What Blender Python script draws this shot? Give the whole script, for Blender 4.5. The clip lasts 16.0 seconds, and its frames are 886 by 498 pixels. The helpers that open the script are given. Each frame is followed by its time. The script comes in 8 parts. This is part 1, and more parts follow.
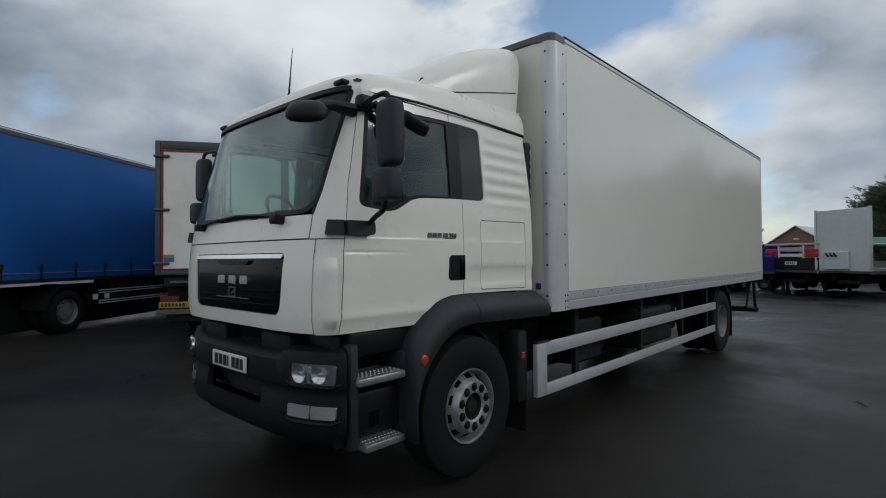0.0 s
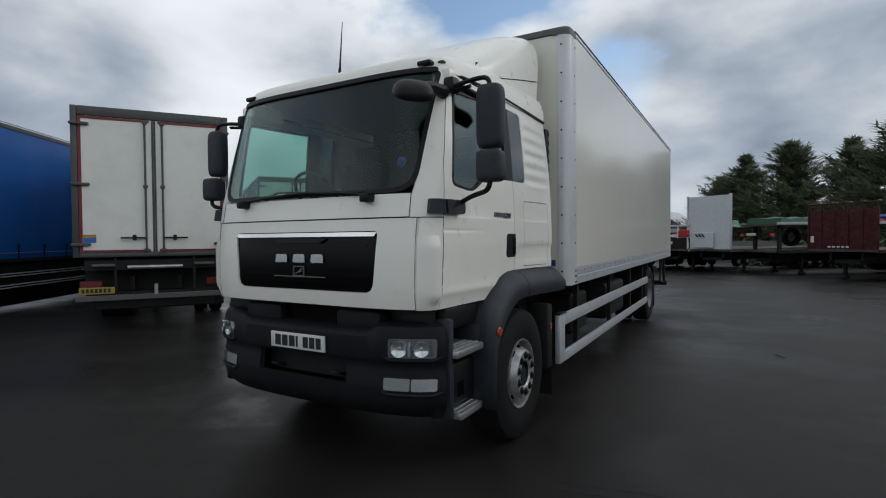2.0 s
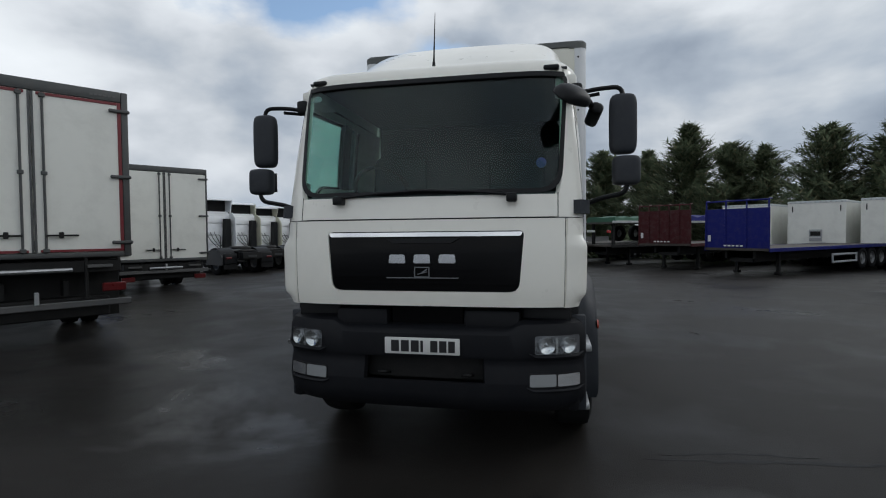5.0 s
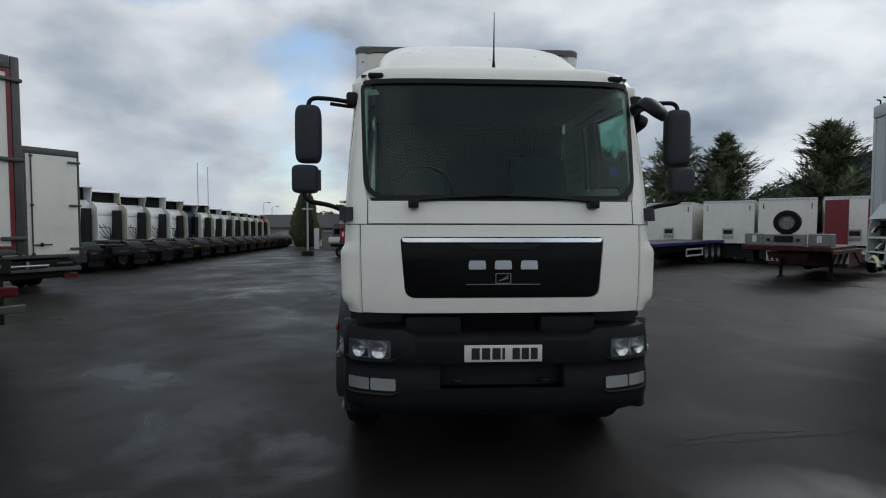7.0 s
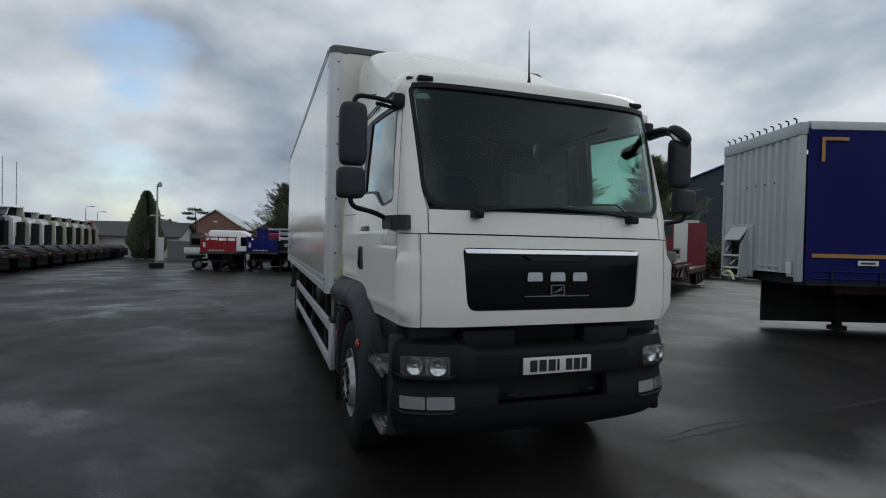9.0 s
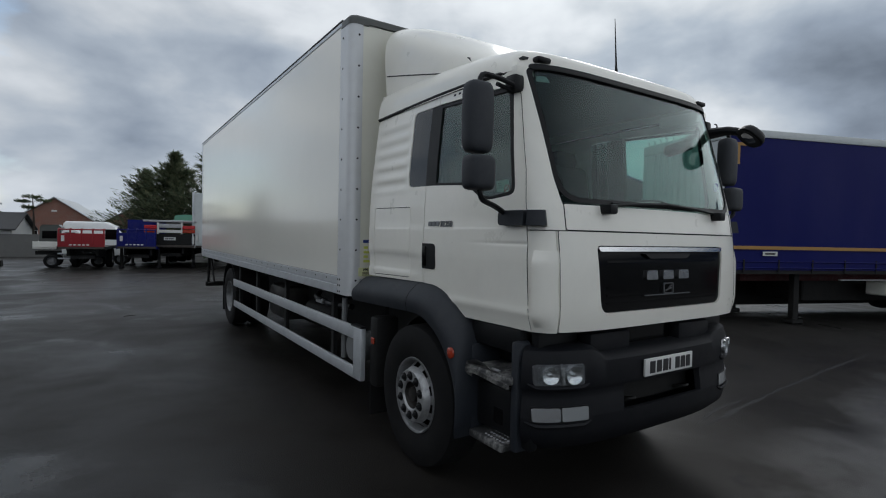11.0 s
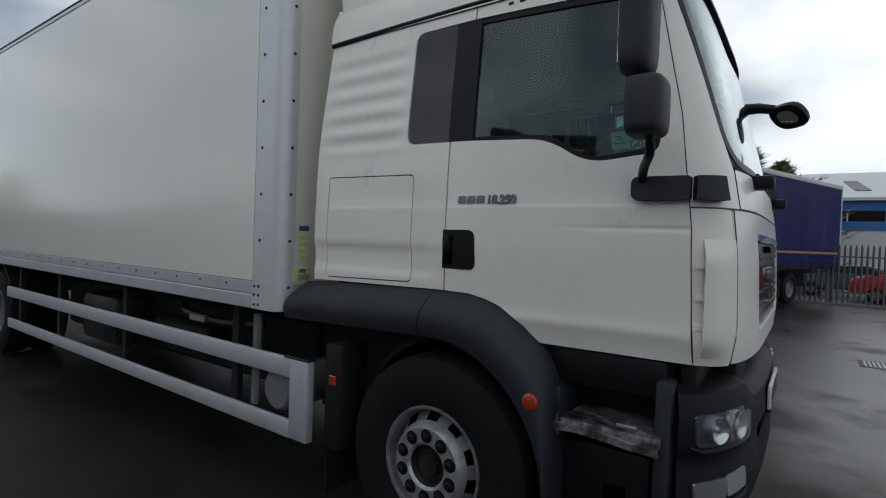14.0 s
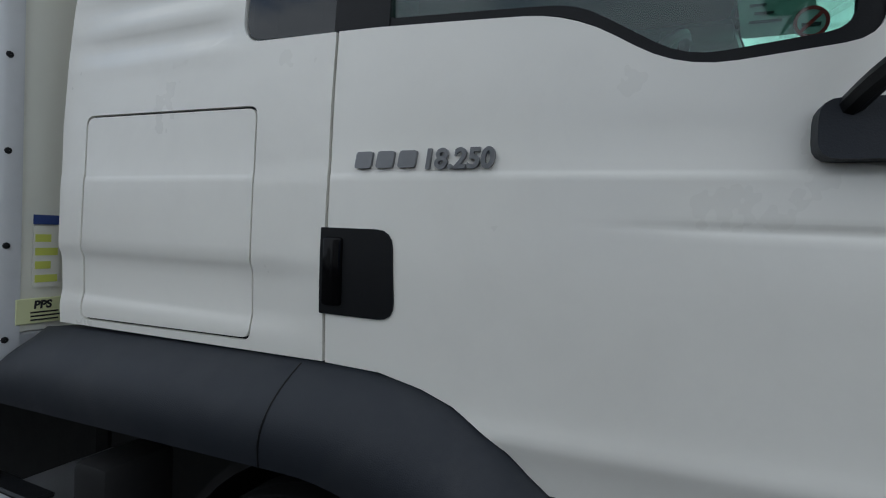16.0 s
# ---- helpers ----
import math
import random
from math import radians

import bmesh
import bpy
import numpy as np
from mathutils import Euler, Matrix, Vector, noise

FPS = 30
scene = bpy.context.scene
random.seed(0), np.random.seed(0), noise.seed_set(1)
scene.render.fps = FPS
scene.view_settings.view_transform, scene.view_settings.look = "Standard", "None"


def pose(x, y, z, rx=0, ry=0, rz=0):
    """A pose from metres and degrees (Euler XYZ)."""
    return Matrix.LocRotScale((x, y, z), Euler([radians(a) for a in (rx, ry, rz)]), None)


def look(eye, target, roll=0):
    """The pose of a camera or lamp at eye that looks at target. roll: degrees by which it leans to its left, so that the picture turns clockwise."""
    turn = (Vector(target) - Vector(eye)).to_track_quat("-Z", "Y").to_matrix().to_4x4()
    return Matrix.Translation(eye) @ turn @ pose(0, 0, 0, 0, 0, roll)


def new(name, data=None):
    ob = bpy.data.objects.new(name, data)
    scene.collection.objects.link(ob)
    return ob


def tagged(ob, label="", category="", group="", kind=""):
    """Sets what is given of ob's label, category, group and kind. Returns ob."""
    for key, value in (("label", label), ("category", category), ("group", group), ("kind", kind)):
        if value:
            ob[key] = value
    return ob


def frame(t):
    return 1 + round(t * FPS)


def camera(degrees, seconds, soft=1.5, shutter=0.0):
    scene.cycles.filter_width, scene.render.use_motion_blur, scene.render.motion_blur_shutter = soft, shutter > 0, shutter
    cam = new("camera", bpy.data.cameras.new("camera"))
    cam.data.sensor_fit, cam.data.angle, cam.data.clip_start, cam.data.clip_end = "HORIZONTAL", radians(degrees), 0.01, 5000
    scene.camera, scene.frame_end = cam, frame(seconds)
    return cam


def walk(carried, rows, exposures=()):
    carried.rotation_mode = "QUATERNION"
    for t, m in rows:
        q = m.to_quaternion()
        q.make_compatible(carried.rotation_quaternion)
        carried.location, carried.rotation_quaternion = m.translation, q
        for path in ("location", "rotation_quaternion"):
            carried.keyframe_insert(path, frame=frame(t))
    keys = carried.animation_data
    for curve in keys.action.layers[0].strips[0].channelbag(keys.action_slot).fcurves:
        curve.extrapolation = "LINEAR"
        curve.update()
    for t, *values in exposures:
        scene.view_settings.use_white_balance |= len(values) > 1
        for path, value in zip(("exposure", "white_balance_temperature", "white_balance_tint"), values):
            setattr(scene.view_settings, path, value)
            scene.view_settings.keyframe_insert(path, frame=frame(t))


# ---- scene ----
cam = camera(81.6, 16.0, 1.1)
PATH = [
    (0, (3.703, -1.702, 1.664), (2.348, -0.231, 1.699), -0.4),
    (0.5, (3.48, -1.973, 1.66), (2.185, -0.449, 1.687), -0.4),
    (1, (3.267, -2.236, 1.659), (2.061, -0.641, 1.669), -0.5),
    (1.5, (2.997, -2.414, 1.63), (1.884, -0.752, 1.612), -0.6),
    (2, (2.736, -2.641, 1.653), (1.736, -0.91, 1.611), -0.5),
    (2.5, (2.45, -2.861, 1.685), (1.567, -1.067, 1.63), -0.6),
    (3, (2.083, -2.958, 1.666), (1.289, -1.123, 1.606), -0.5),
    (3.5, (1.765, -3.089, 1.676), (1.054, -1.221, 1.617), -0.4),
    (6, (0.163, -3.414, 1.728), (-0.009, -1.423, 1.649), -0.4),
    (6.5, (-0.201, -3.368, 1.775), (-0.257, -1.371, 1.684), -0.1),
    (7, (-0.582, -3.374, 1.78), (-0.478, -1.379, 1.689), 0.1),
    (7.5, (-0.951, -3.285, 1.749), (-0.682, -1.305, 1.655), 0.2),
    (8, (-1.309, -3.176, 1.785), (-0.883, -1.224, 1.708), 0.2),
    (10.3, (-2.773, -2.45, 1.683), (-1.807, -0.699, 1.657), 1.3),
    (10.5, (-2.939, -2.302, 1.729), (-1.917, -0.584, 1.667), 1.1),
    (11, (-3.142, -2.005, 1.745), (-2.043, -0.334, 1.693), 1.2),
    (11.5, (-3.344, -1.714, 1.712), (-2.154, -0.107, 1.677), 1.5),
    (12, (-3.474, -1.432, 1.684), (-2.21, 0.117, 1.65), 1.5),
    (12.5, (-3.543, -1.1, 1.672), (-2.194, 0.376, 1.645), 1.7),
    (13, (-3.575, -0.776, 1.643), (-2.139, 0.615, 1.618), 1.9),
    (13.5, (-3.436, -0.456, 1.653), (-1.898, 0.822, 1.599), 1.7),
    (14, (-3.189, -0.136, 1.634), (-1.564, 1.03, 1.598), 2.0),
    (14.5, (-2.91, 0.163, 1.682), (-1.232, 1.248, 1.597), 1.8),
    (15, (-2.621, 0.368, 1.664), (-0.882, 1.352, 1.581), 1.8),
    (15.5, (-2.308, 0.507, 1.689), (-0.529, 1.418, 1.606), 1.9),
    (16, (-2.056, 0.638, 1.678), (-0.229, 1.449, 1.625), 2.4),
]
walk(cam, [(t, look(eye, target, roll)) for t, eye, target, roll in PATH], [(0, -0.3, 6100, 9), (2.5, -0.08, 6100, 9), (6, -0.07, 6100, 9), (7, -0.12, 6100, 9), (8.2, -0.22, 6100, 9), (10.5, -0.13, 6100, 9), (11.5, -0.12, 6100, 9), (13, 0.06, 6100, 9), (13.5, 0.04, 6100, 9), (14, -0.06, 6100, 9), (14.5, -0.02, 6100, 9), (15, 0.19, 6030, 9), (15.5, 0.30, 5950, 9), (16, 0.32, 5900, 9)])

# ---- world, sun, exposure ----
SUN_DIR = Vector((0.69, 0.52, 0.50)).normalized()
world = bpy.data.worlds.new("overcast_sky")
scene.world = world
world.use_nodes = True


class NT:
    """Small helper for node trees."""

    def __init__(self, tree):
        self.t = tree
        tree.nodes.clear()

    def n(self, kind, **kw):
        node = self.t.nodes.new(kind)
        for k, v in kw.items():
            if k.startswith("i_"):
                key = k[2:]
                node.inputs[int(key) if key.isdigit() else key].default_value = v
            else:
                setattr(node, k, v)
        return node

    def l(self, a, b):
        self.t.links.new(a, b)

    def math(self, op, a, b=None, clamp=False):
        m = self.n("ShaderNodeMath", operation=op, use_clamp=clamp)
        for i, v in enumerate((a, b)):
            if v is None:
                continue
            if isinstance(v, (int, float)):
                m.inputs[i].default_value = v
            else:
                self.l(v, m.inputs[i])
        return m.outputs[0]

    def mix(self, fac, a, b, blend="MIX"):
        m = self.n("ShaderNodeMix", data_type="RGBA", blend_type=blend)
        for sock, v in ((m.inputs[0], fac), (m.inputs[6], a), (m.inputs[7], b)):
            if isinstance(v, (int, float)):
                sock.default_value = v
            elif isinstance(v, (tuple, list)):
                sock.default_value = (*v, 1) if len(v) == 3 else v
            else:
                self.l(v, sock)
        return m.outputs[2]

    def ramp(self, fac, stops):
        r = self.n("ShaderNodeValToRGB")
        els = r.color_ramp.elements
        while len(els) > 1:
            els.remove(els[-1])
        for i, (p, c) in enumerate(stops):
            e = els[0] if i == 0 else els.new(p)
            e.position = p
            e.color = (c, c, c, 1) if isinstance(c, (int, float)) else (*c, 1)
        self.l(fac, r.inputs[0])
        return r.outputs[0]

    def noise(self, vec, scale, detail=4, rough=0.5, distort=0.0):
        m = self.n("ShaderNodeTexNoise", i_Scale=scale, i_Detail=detail, i_Roughness=rough, i_Distortion=distort)
        if vec is not None:
            self.l(vec, m.inputs["Vector"])
        return m.outputs["Fac"]


def build_sky():
    w = NT(world.node_tree)
    out = w.n("ShaderNodeOutputWorld")
    bg = w.n("ShaderNodeBackground", i_Strength=1.0)
    w.l(bg.outputs[0], out.inputs[0])
    sky = w.n("ShaderNodeTexSky", sky_type="NISHITA", sun_disc=False)
    sky.sun_elevation = math.asin(SUN_DIR.z)
    sky.sun_rotation = math.atan2(SUN_DIR.x, SUN_DIR.y)
    blue = w.mix(1.0, sky.outputs[0], (0.19, 0.185, 0.175), "MULTIPLY")
    tc = w.n("ShaderNodeTexCoord")
    sep = w.n("ShaderNodeSeparateXYZ")
    w.l(tc.outputs["Generated"], sep.inputs[0])
    comb = w.n("ShaderNodeCombineXYZ")
    w.l(w.math("MULTIPLY", sep.outputs[0], 1.7), comb.inputs[0])
    w.l(w.math("MULTIPLY", sep.outputs[1], 1.7), comb.inputs[1])
    w.l(w.math("MULTIPLY", sep.outputs[2], 3.2), comb.inputs[2])
    off = w.n("ShaderNodeVectorMath", operation="ADD")
    w.l(comb.outputs[0], off.inputs[0])
    off.inputs[1].default_value = (1.7, 3.1, 0.0)
    comb = off
    cover = w.noise(comb.outputs[0], 1.25, 9, 0.50, 0.0)
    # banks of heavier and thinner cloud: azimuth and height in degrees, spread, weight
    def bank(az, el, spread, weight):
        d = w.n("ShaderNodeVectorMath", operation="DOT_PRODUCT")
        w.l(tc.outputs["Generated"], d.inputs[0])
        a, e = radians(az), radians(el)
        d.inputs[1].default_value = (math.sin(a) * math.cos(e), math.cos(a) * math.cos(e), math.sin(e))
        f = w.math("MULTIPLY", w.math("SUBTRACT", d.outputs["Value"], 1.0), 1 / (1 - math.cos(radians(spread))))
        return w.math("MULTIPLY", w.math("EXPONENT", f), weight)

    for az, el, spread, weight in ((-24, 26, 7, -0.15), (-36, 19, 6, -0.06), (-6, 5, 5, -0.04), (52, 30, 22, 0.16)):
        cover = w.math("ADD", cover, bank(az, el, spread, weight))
    mask = w.ramp(cover, [(0.31, 0.0), (0.40, 1.0)])
    shade = w.noise(comb.outputs[0], 2.1, 9, 0.47, 0.12)
    low = w.noise(comb.outputs[0], 0.38, 4, 0.5)
    v = w.math("ADD", w.math("MULTIPLY", shade, 0.68), w.math("MULTIPLY", low, 0.32))
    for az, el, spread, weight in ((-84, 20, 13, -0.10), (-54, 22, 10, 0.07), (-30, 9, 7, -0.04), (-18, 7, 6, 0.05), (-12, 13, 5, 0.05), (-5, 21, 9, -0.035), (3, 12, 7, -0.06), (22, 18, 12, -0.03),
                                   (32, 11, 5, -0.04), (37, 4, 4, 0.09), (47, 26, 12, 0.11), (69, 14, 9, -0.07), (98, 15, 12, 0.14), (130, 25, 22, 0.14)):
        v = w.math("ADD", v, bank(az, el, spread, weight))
    cloud = w.ramp(v, [(0.26, (0.16, 0.185, 0.225)), (0.36, (0.30, 0.34, 0.40)), (0.44, (0.44, 0.48, 0.53)), (0.50, (0.60, 0.62, 0.64)), (0.55, (0.74, 0.75, 0.76)), (0.62, (0.86, 0.87, 0.865)), (0.78, (1.02, 1.02, 1.01))])
    # thin cloud glows round the hidden sun
    dot = w.n("ShaderNodeVectorMath", operation="DOT_PRODUCT")
    w.l(tc.outputs["Generated"], dot.inputs[0])
    dot.inputs[1].default_value = SUN_DIR
    glow = w.math("POWER", w.math("MAXIMUM", dot.outputs["Value"], 0.0), 7.0)
    lit = w.mix(1.0, cloud, w.mix(glow, (1.02, 1.02, 1.02), (1.22, 1.22, 1.20)), "MULTIPLY")
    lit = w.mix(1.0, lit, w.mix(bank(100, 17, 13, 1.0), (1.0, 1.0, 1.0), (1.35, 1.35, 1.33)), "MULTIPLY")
    col = w.mix(mask, blue, lit)
    # pale haze low over the horizon
    haze = w.ramp(sep.outputs[2], [(0.0, 1.0), (0.14, 0.0)])
    col = w.mix(w.math("MULTIPLY", haze, 0.45), col, (0.62, 0.66, 0.70))
    w.l(col, bg.inputs[0])


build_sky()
sun = new("sun", bpy.data.lights.new("sun", "SUN"))
sun.data.energy, sun.data.angle, sun.data.color = 0.5, radians(18), (1.0, 0.96, 0.9)
sun.matrix_world = look(SUN_DIR * 50, (0, 0, 0))
scene.view_settings.exposure = 0.0

# ---- materials ----


def mat(name, col, rough=0.5, metal=0.0, var=0.08, scale=6.0, bump=0.0, bscale=60.0, coat=0.0, dirt=0.0, dirtcol=(0.12, 0.11, 0.10), spec=0.5, rvar=0.08, isl=0.0):
    """A painted, moulded or metal surface with tone variation at two scales, fine relief and dirt patches."""
    m = bpy.data.materials.new(name)
    m.use_nodes = True
    t = NT(m.node_tree)
    out = t.n("ShaderNodeOutputMaterial")
    b = t.n("ShaderNodeBsdfPrincipled", i_Metallic=metal)
    b.inputs["Specular IOR Level"].default_value = spec
    b.inputs["Coat Weight"].default_value = coat
    b.inputs["Coat Roughness"].default_value = 0.08
    t.l(b.outputs[0], out.inputs[0])
    pos = t.n("ShaderNodeTexCoord").outputs["Object"]
    big = t.noise(pos, scale * 0.25, 4, 0.55)
    fine = t.noise(pos, scale * 4, 5, 0.6)
    f = t.math("ADD", t.math("MULTIPLY", big, 0.65), t.math("MULTIPLY", fine, 0.35))
    c = t.mix(f, tuple(max(0, v * (1 - var)) for v in col), tuple(min(1, v * (1 + var)) for v in col))
    if isl:
        rnd = t.n("ShaderNodeObjectInfo").outputs["Random"]
        c = t.mix(t.math("MULTIPLY", rnd, isl), c, (0.02, 0.02, 0.02))
    if dirt:
        dm = t.ramp(t.noise(pos, scale * 0.8, 8, 0.68, 0.3), [(0.46, 0.0), (0.70, 1.0)])
        c = t.mix(t.math("MULTIPLY", dm, dirt), c, dirtcol)
    t.l(c, b.inputs["Base Color"])
    r = t.n("ShaderNodeMapRange", i_3=max(0.02, rough - rvar), i_4=min(1, rough + rvar))
    t.l(t.noise(pos, scale * 1.7, 4, 0.6), r.inputs[0])
    t.l(r.outputs[0], b.inputs["Roughness"])
    if bump:
        bp = t.n("ShaderNodeBump", i_Strength=bump, i_Distance=0.002)
        t.l(t.noise(pos, bscale, 4, 0.6), bp.inputs["Height"])
        t.l(bp.outputs[0], b.inputs["Normal"])
    return m


def glass_mat(name, tint, rough=0.01, base=0.02):
    """Tinted vehicle glass: clear see-through with a mirror film on it."""
    m = bpy.data.materials.new(name)
    m.use_nodes = True
    t = NT(m.node_tree)
    out = t.n("ShaderNodeOutputMaterial")
    tr = t.n("ShaderNodeBsdfTransparent", i_Color=(*tint, 1))
    gl = t.n("ShaderNodeBsdfGlossy", i_Color=(0.95, 0.97, 1.0, 1), i_Roughness=rough)
    lw = t.n("ShaderNodeLayerWeight", i_Blend=0.5)
    fr = t.math("ADD", t.math("MULTIPLY", t.math("POWER", lw.outputs["Facing"], 4.0), 0.85), base, True)
    mx = t.n("ShaderNodeMixShader")
    t.l(fr, mx.inputs[0])
    t.l(tr.outputs[0], mx.inputs[1])
    t.l(gl.outputs[0], mx.inputs[2])
    t.l(mx.outputs[0], out.inputs[0])
    return m


def asphalt_mat():
    """Damp asphalt: dark, with wet sheets, drier patches and fine stones."""
    m = bpy.data.materials.new("damp_asphalt")
    m.use_nodes = True
    t = NT(m.node_tree)
    out = t.n("ShaderNodeOutputMaterial")
    b = t.n("ShaderNodeBsdfPrincipled")
    t.l(b.outputs[0], out.inputs[0])
    pos = t.n("ShaderNodeTexCoord").outputs["Object"]
    stone = t.n("ShaderNodeTexVoronoi", i_Scale=110.0)
    t.l(pos, stone.inputs["Vector"])
    grain = t.noise(pos, 45, 5, 0.7)
    patch = t.noise(pos, 0.55, 6, 0.6, 0.4)
    wide = t.noise(pos, 0.11, 5, 0.55, 0.8)
    c = t.mix(t.ramp(stone.outputs["Distance"], [(0.1, 0.0), (0.7, 1.0)]), (0.0245, 0.0222, 0.0200), (0.0128, 0.0117, 0.0106))
    c = t.mix(t.math("MULTIPLY", grain, 0.5), c, (0.049, 0.044, 0.039))
    wet = t.ramp(t.math("ADD", t.math("MULTIPLY", patch, 0.5), t.math("MULTIPLY", wide, 0.5)), [(0.40, 0.0), (0.56, 1.0)])
    c = t.mix(wet, c, t.mix(1.0, c, (0.45, 0.44, 0.43), "MULTIPLY"))
    # colour turns paler with distance back and to the sides, broken by noise
    axes = t.n("ShaderNodeSeparateXYZ")
    t.l(pos, axes.inputs[0])
    dry = t.math("ADD", t.math("MULTIPLY", axes.outputs[1], 0.05), t.math("MULTIPLY", t.math("ABSOLUTE", axes.outputs[0]), 0.045))
    dry = t.math("ADD", dry, t.math("MULTIPLY", wide, 0.6))
    dry = t.ramp(dry, [(0.50, 0.0), (0.80, 1.0)])
    c = t.mix(t.math("MULTIPLY", dry, 0.18), c, (0.062, 0.060, 0.057))
    # past the tar seam a glossier patch, tinted slightly paler for the sky's glare
    edge = t.math("ADD", t.math("SUBTRACT", axes.outputs[1], t.math("MULTIPLY", axes.outputs[0], 0.085)), t.math("MULTIPLY", grain, 0.10))
    edge = t.ramp(edge, [(0.54, 0.0), (0.59, 0.35), (0.95, 1.0)])
    side = t.ramp(t.math("ADD", t.math("MULTIPLY", axes.outputs[0], 0.3), t.math("MULTIPLY", patch, 0.3)), [(0.40, 0.0), (0.85, 1.0)])
    bay = t.math("MULTIPLY", edge, side)
    c = t.mix(t.math("MULTIPLY", bay, 0.08), c, (0.066, 0.065, 0.064))
    # oil spots
    oil = t.ramp(t.noise(pos, 1.9, 3, 0.5, 0.2), [(0.66, 0.0), (0.72, 1.0)])
    c = t.mix(t.math("MULTIPLY", oil, 0.7), c, (0.008, 0.008, 0.009))
    t.l(c, b.inputs["Base Color"])
    # standing water lies in the lowest hollows
    pool = t.ramp(t.math("ADD", t.math("MULTIPLY", t.noise(pos, 0.33, 7, 0.62, 0.5), 0.6), t.math("MULTIPLY", patch, 0.4)), [(0.56, 0.0), (0.70, 1.0)])
    r = t.n("ShaderNodeMapRange", i_3=0.60, i_4=0.31)
    t.l(t.math("MAXIMUM", wet, t.math("MULTIPLY", bay, 0.3)), r.inputs[0])
    rr = t.n("ShaderNodeMapRange", i_4=0.16)
    t.l(pool, rr.inputs[0])
    t.l(r.outputs[0], rr.inputs[3])
    wetside = t.math("MULTIPLY", t.ramp(t.math("ADD", t.math("MULTIPLY", axes.outputs[0], 0.1), t.math("MULTIPLY", patch, 0.4)), [(0.27, 0.0), (0.47, 1.0)]), t.ramp(t.math("ADD", t.math("SUBTRACT", t.math("MULTIPLY", axes.outputs[1], 0.1), t.math("MULTIPLY", axes.outputs[0], 0.008)), t.math("MULTIPLY", patch, 0.2)), [(0.062, 1.0), (0.105, 0.0)]))
    sheet = t.math("MULTIPLY", wetside, t.ramp(t.math("ADD", t.math("MULTIPLY", patch, 0.6), t.math("MULTIPLY", t.noise(pos, 2.2, 6, 0.6, 0.3), 0.4)), [(0.38, 0.25), (0.52, 1.0)]))
    rs = t.n("ShaderNodeMapRange", i_4=0.30)
    t.l(sheet, rs.inputs[0])
    t.l(rr.outputs[0], rs.inputs[3])
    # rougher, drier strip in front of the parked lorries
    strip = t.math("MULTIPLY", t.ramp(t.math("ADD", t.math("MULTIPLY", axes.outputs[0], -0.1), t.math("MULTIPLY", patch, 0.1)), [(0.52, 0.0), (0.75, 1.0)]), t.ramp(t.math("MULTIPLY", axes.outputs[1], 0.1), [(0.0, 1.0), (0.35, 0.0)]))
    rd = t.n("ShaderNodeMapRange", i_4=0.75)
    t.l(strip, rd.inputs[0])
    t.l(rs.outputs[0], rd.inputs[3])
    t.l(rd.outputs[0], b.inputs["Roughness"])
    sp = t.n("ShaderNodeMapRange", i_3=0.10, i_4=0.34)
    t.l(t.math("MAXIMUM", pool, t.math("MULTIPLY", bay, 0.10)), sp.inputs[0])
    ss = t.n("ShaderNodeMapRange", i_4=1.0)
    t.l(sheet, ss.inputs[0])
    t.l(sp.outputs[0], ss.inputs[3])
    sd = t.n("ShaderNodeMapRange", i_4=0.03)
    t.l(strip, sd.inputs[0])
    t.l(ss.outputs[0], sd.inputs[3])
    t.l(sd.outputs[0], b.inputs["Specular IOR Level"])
    bp = t.n("ShaderNodeBump", i_Strength=0.5, i_Distance=0.006)
    bs = t.n("ShaderNodeMapRange", i_3=0.45, i_4=0.12)
    t.l(pool, bs.inputs[0])
    t.l(bs.outputs[0], bp.inputs["Strength"])
    coarse = t.noise(pos, 16, 7, 0.65, 0.2)
    t.l(t.math("ADD", t.mix(0.5, stone.outputs["Distance"], grain), t.math("MULTIPLY", t.math("MULTIPLY", coarse, 1.6), sheet)), bp.inputs["Height"])
    t.l(bp.outputs[0], b.inputs["Normal"])
    return m


M_WHITE = mat("white_cab_paint", (0.86, 0.84, 0.765), 0.30, coat=0.35, var=0.02, dirt=0.10, dirtcol=(0.45, 0.43, 0.39), scale=3)
M_GRP = mat("white_box_panel", (0.82, 0.805, 0.735), 0.16, rvar=0.03, coat=0.4, var=0.02, scale=1.2, dirt=0.07, dirtcol=(0.5, 0.48, 0.44))
M_CREAM = mat("cream_front_wall", (0.78, 0.77, 0.68), 0.4, var=0.03, dirt=0.15, dirtcol=(0.5, 0.47, 0.36), scale=2)
M_ALU = mat("brushed_aluminium", (0.57, 0.59, 0.615), 0.38, metal=0.4, var=0.08, scale=9, dirt=0.2, dirtcol=(0.25, 0.25, 0.25))
M_POST = mat("pale_aluminium_post", (0.64, 0.65, 0.66), 0.38, metal=0.25, var=0.06, scale=6, dirt=0.15, dirtcol=(0.3, 0.3, 0.3))
M_BUMPER = mat("dark_bumper_plastic", (0.0062, 0.0068, 0.0092), 0.58, var=0.25, bump=0.35, bscale=350, dirt=0.16, dirtcol=(0.032, 0.031, 0.030), spec=0.22)
M_SCUFF = mat("scuffed_step_metal", (0.055, 0.055, 0.057), 0.45, metal=0.3, var=0.2, scale=9, dirt=0.95, dirtcol=(0.60, 0.59, 0.56))
M_LAMPDIM = mat("dim_lamp_reflector", (0.50, 0.51, 0.52), 0.24, metal=0.85, var=0.1)
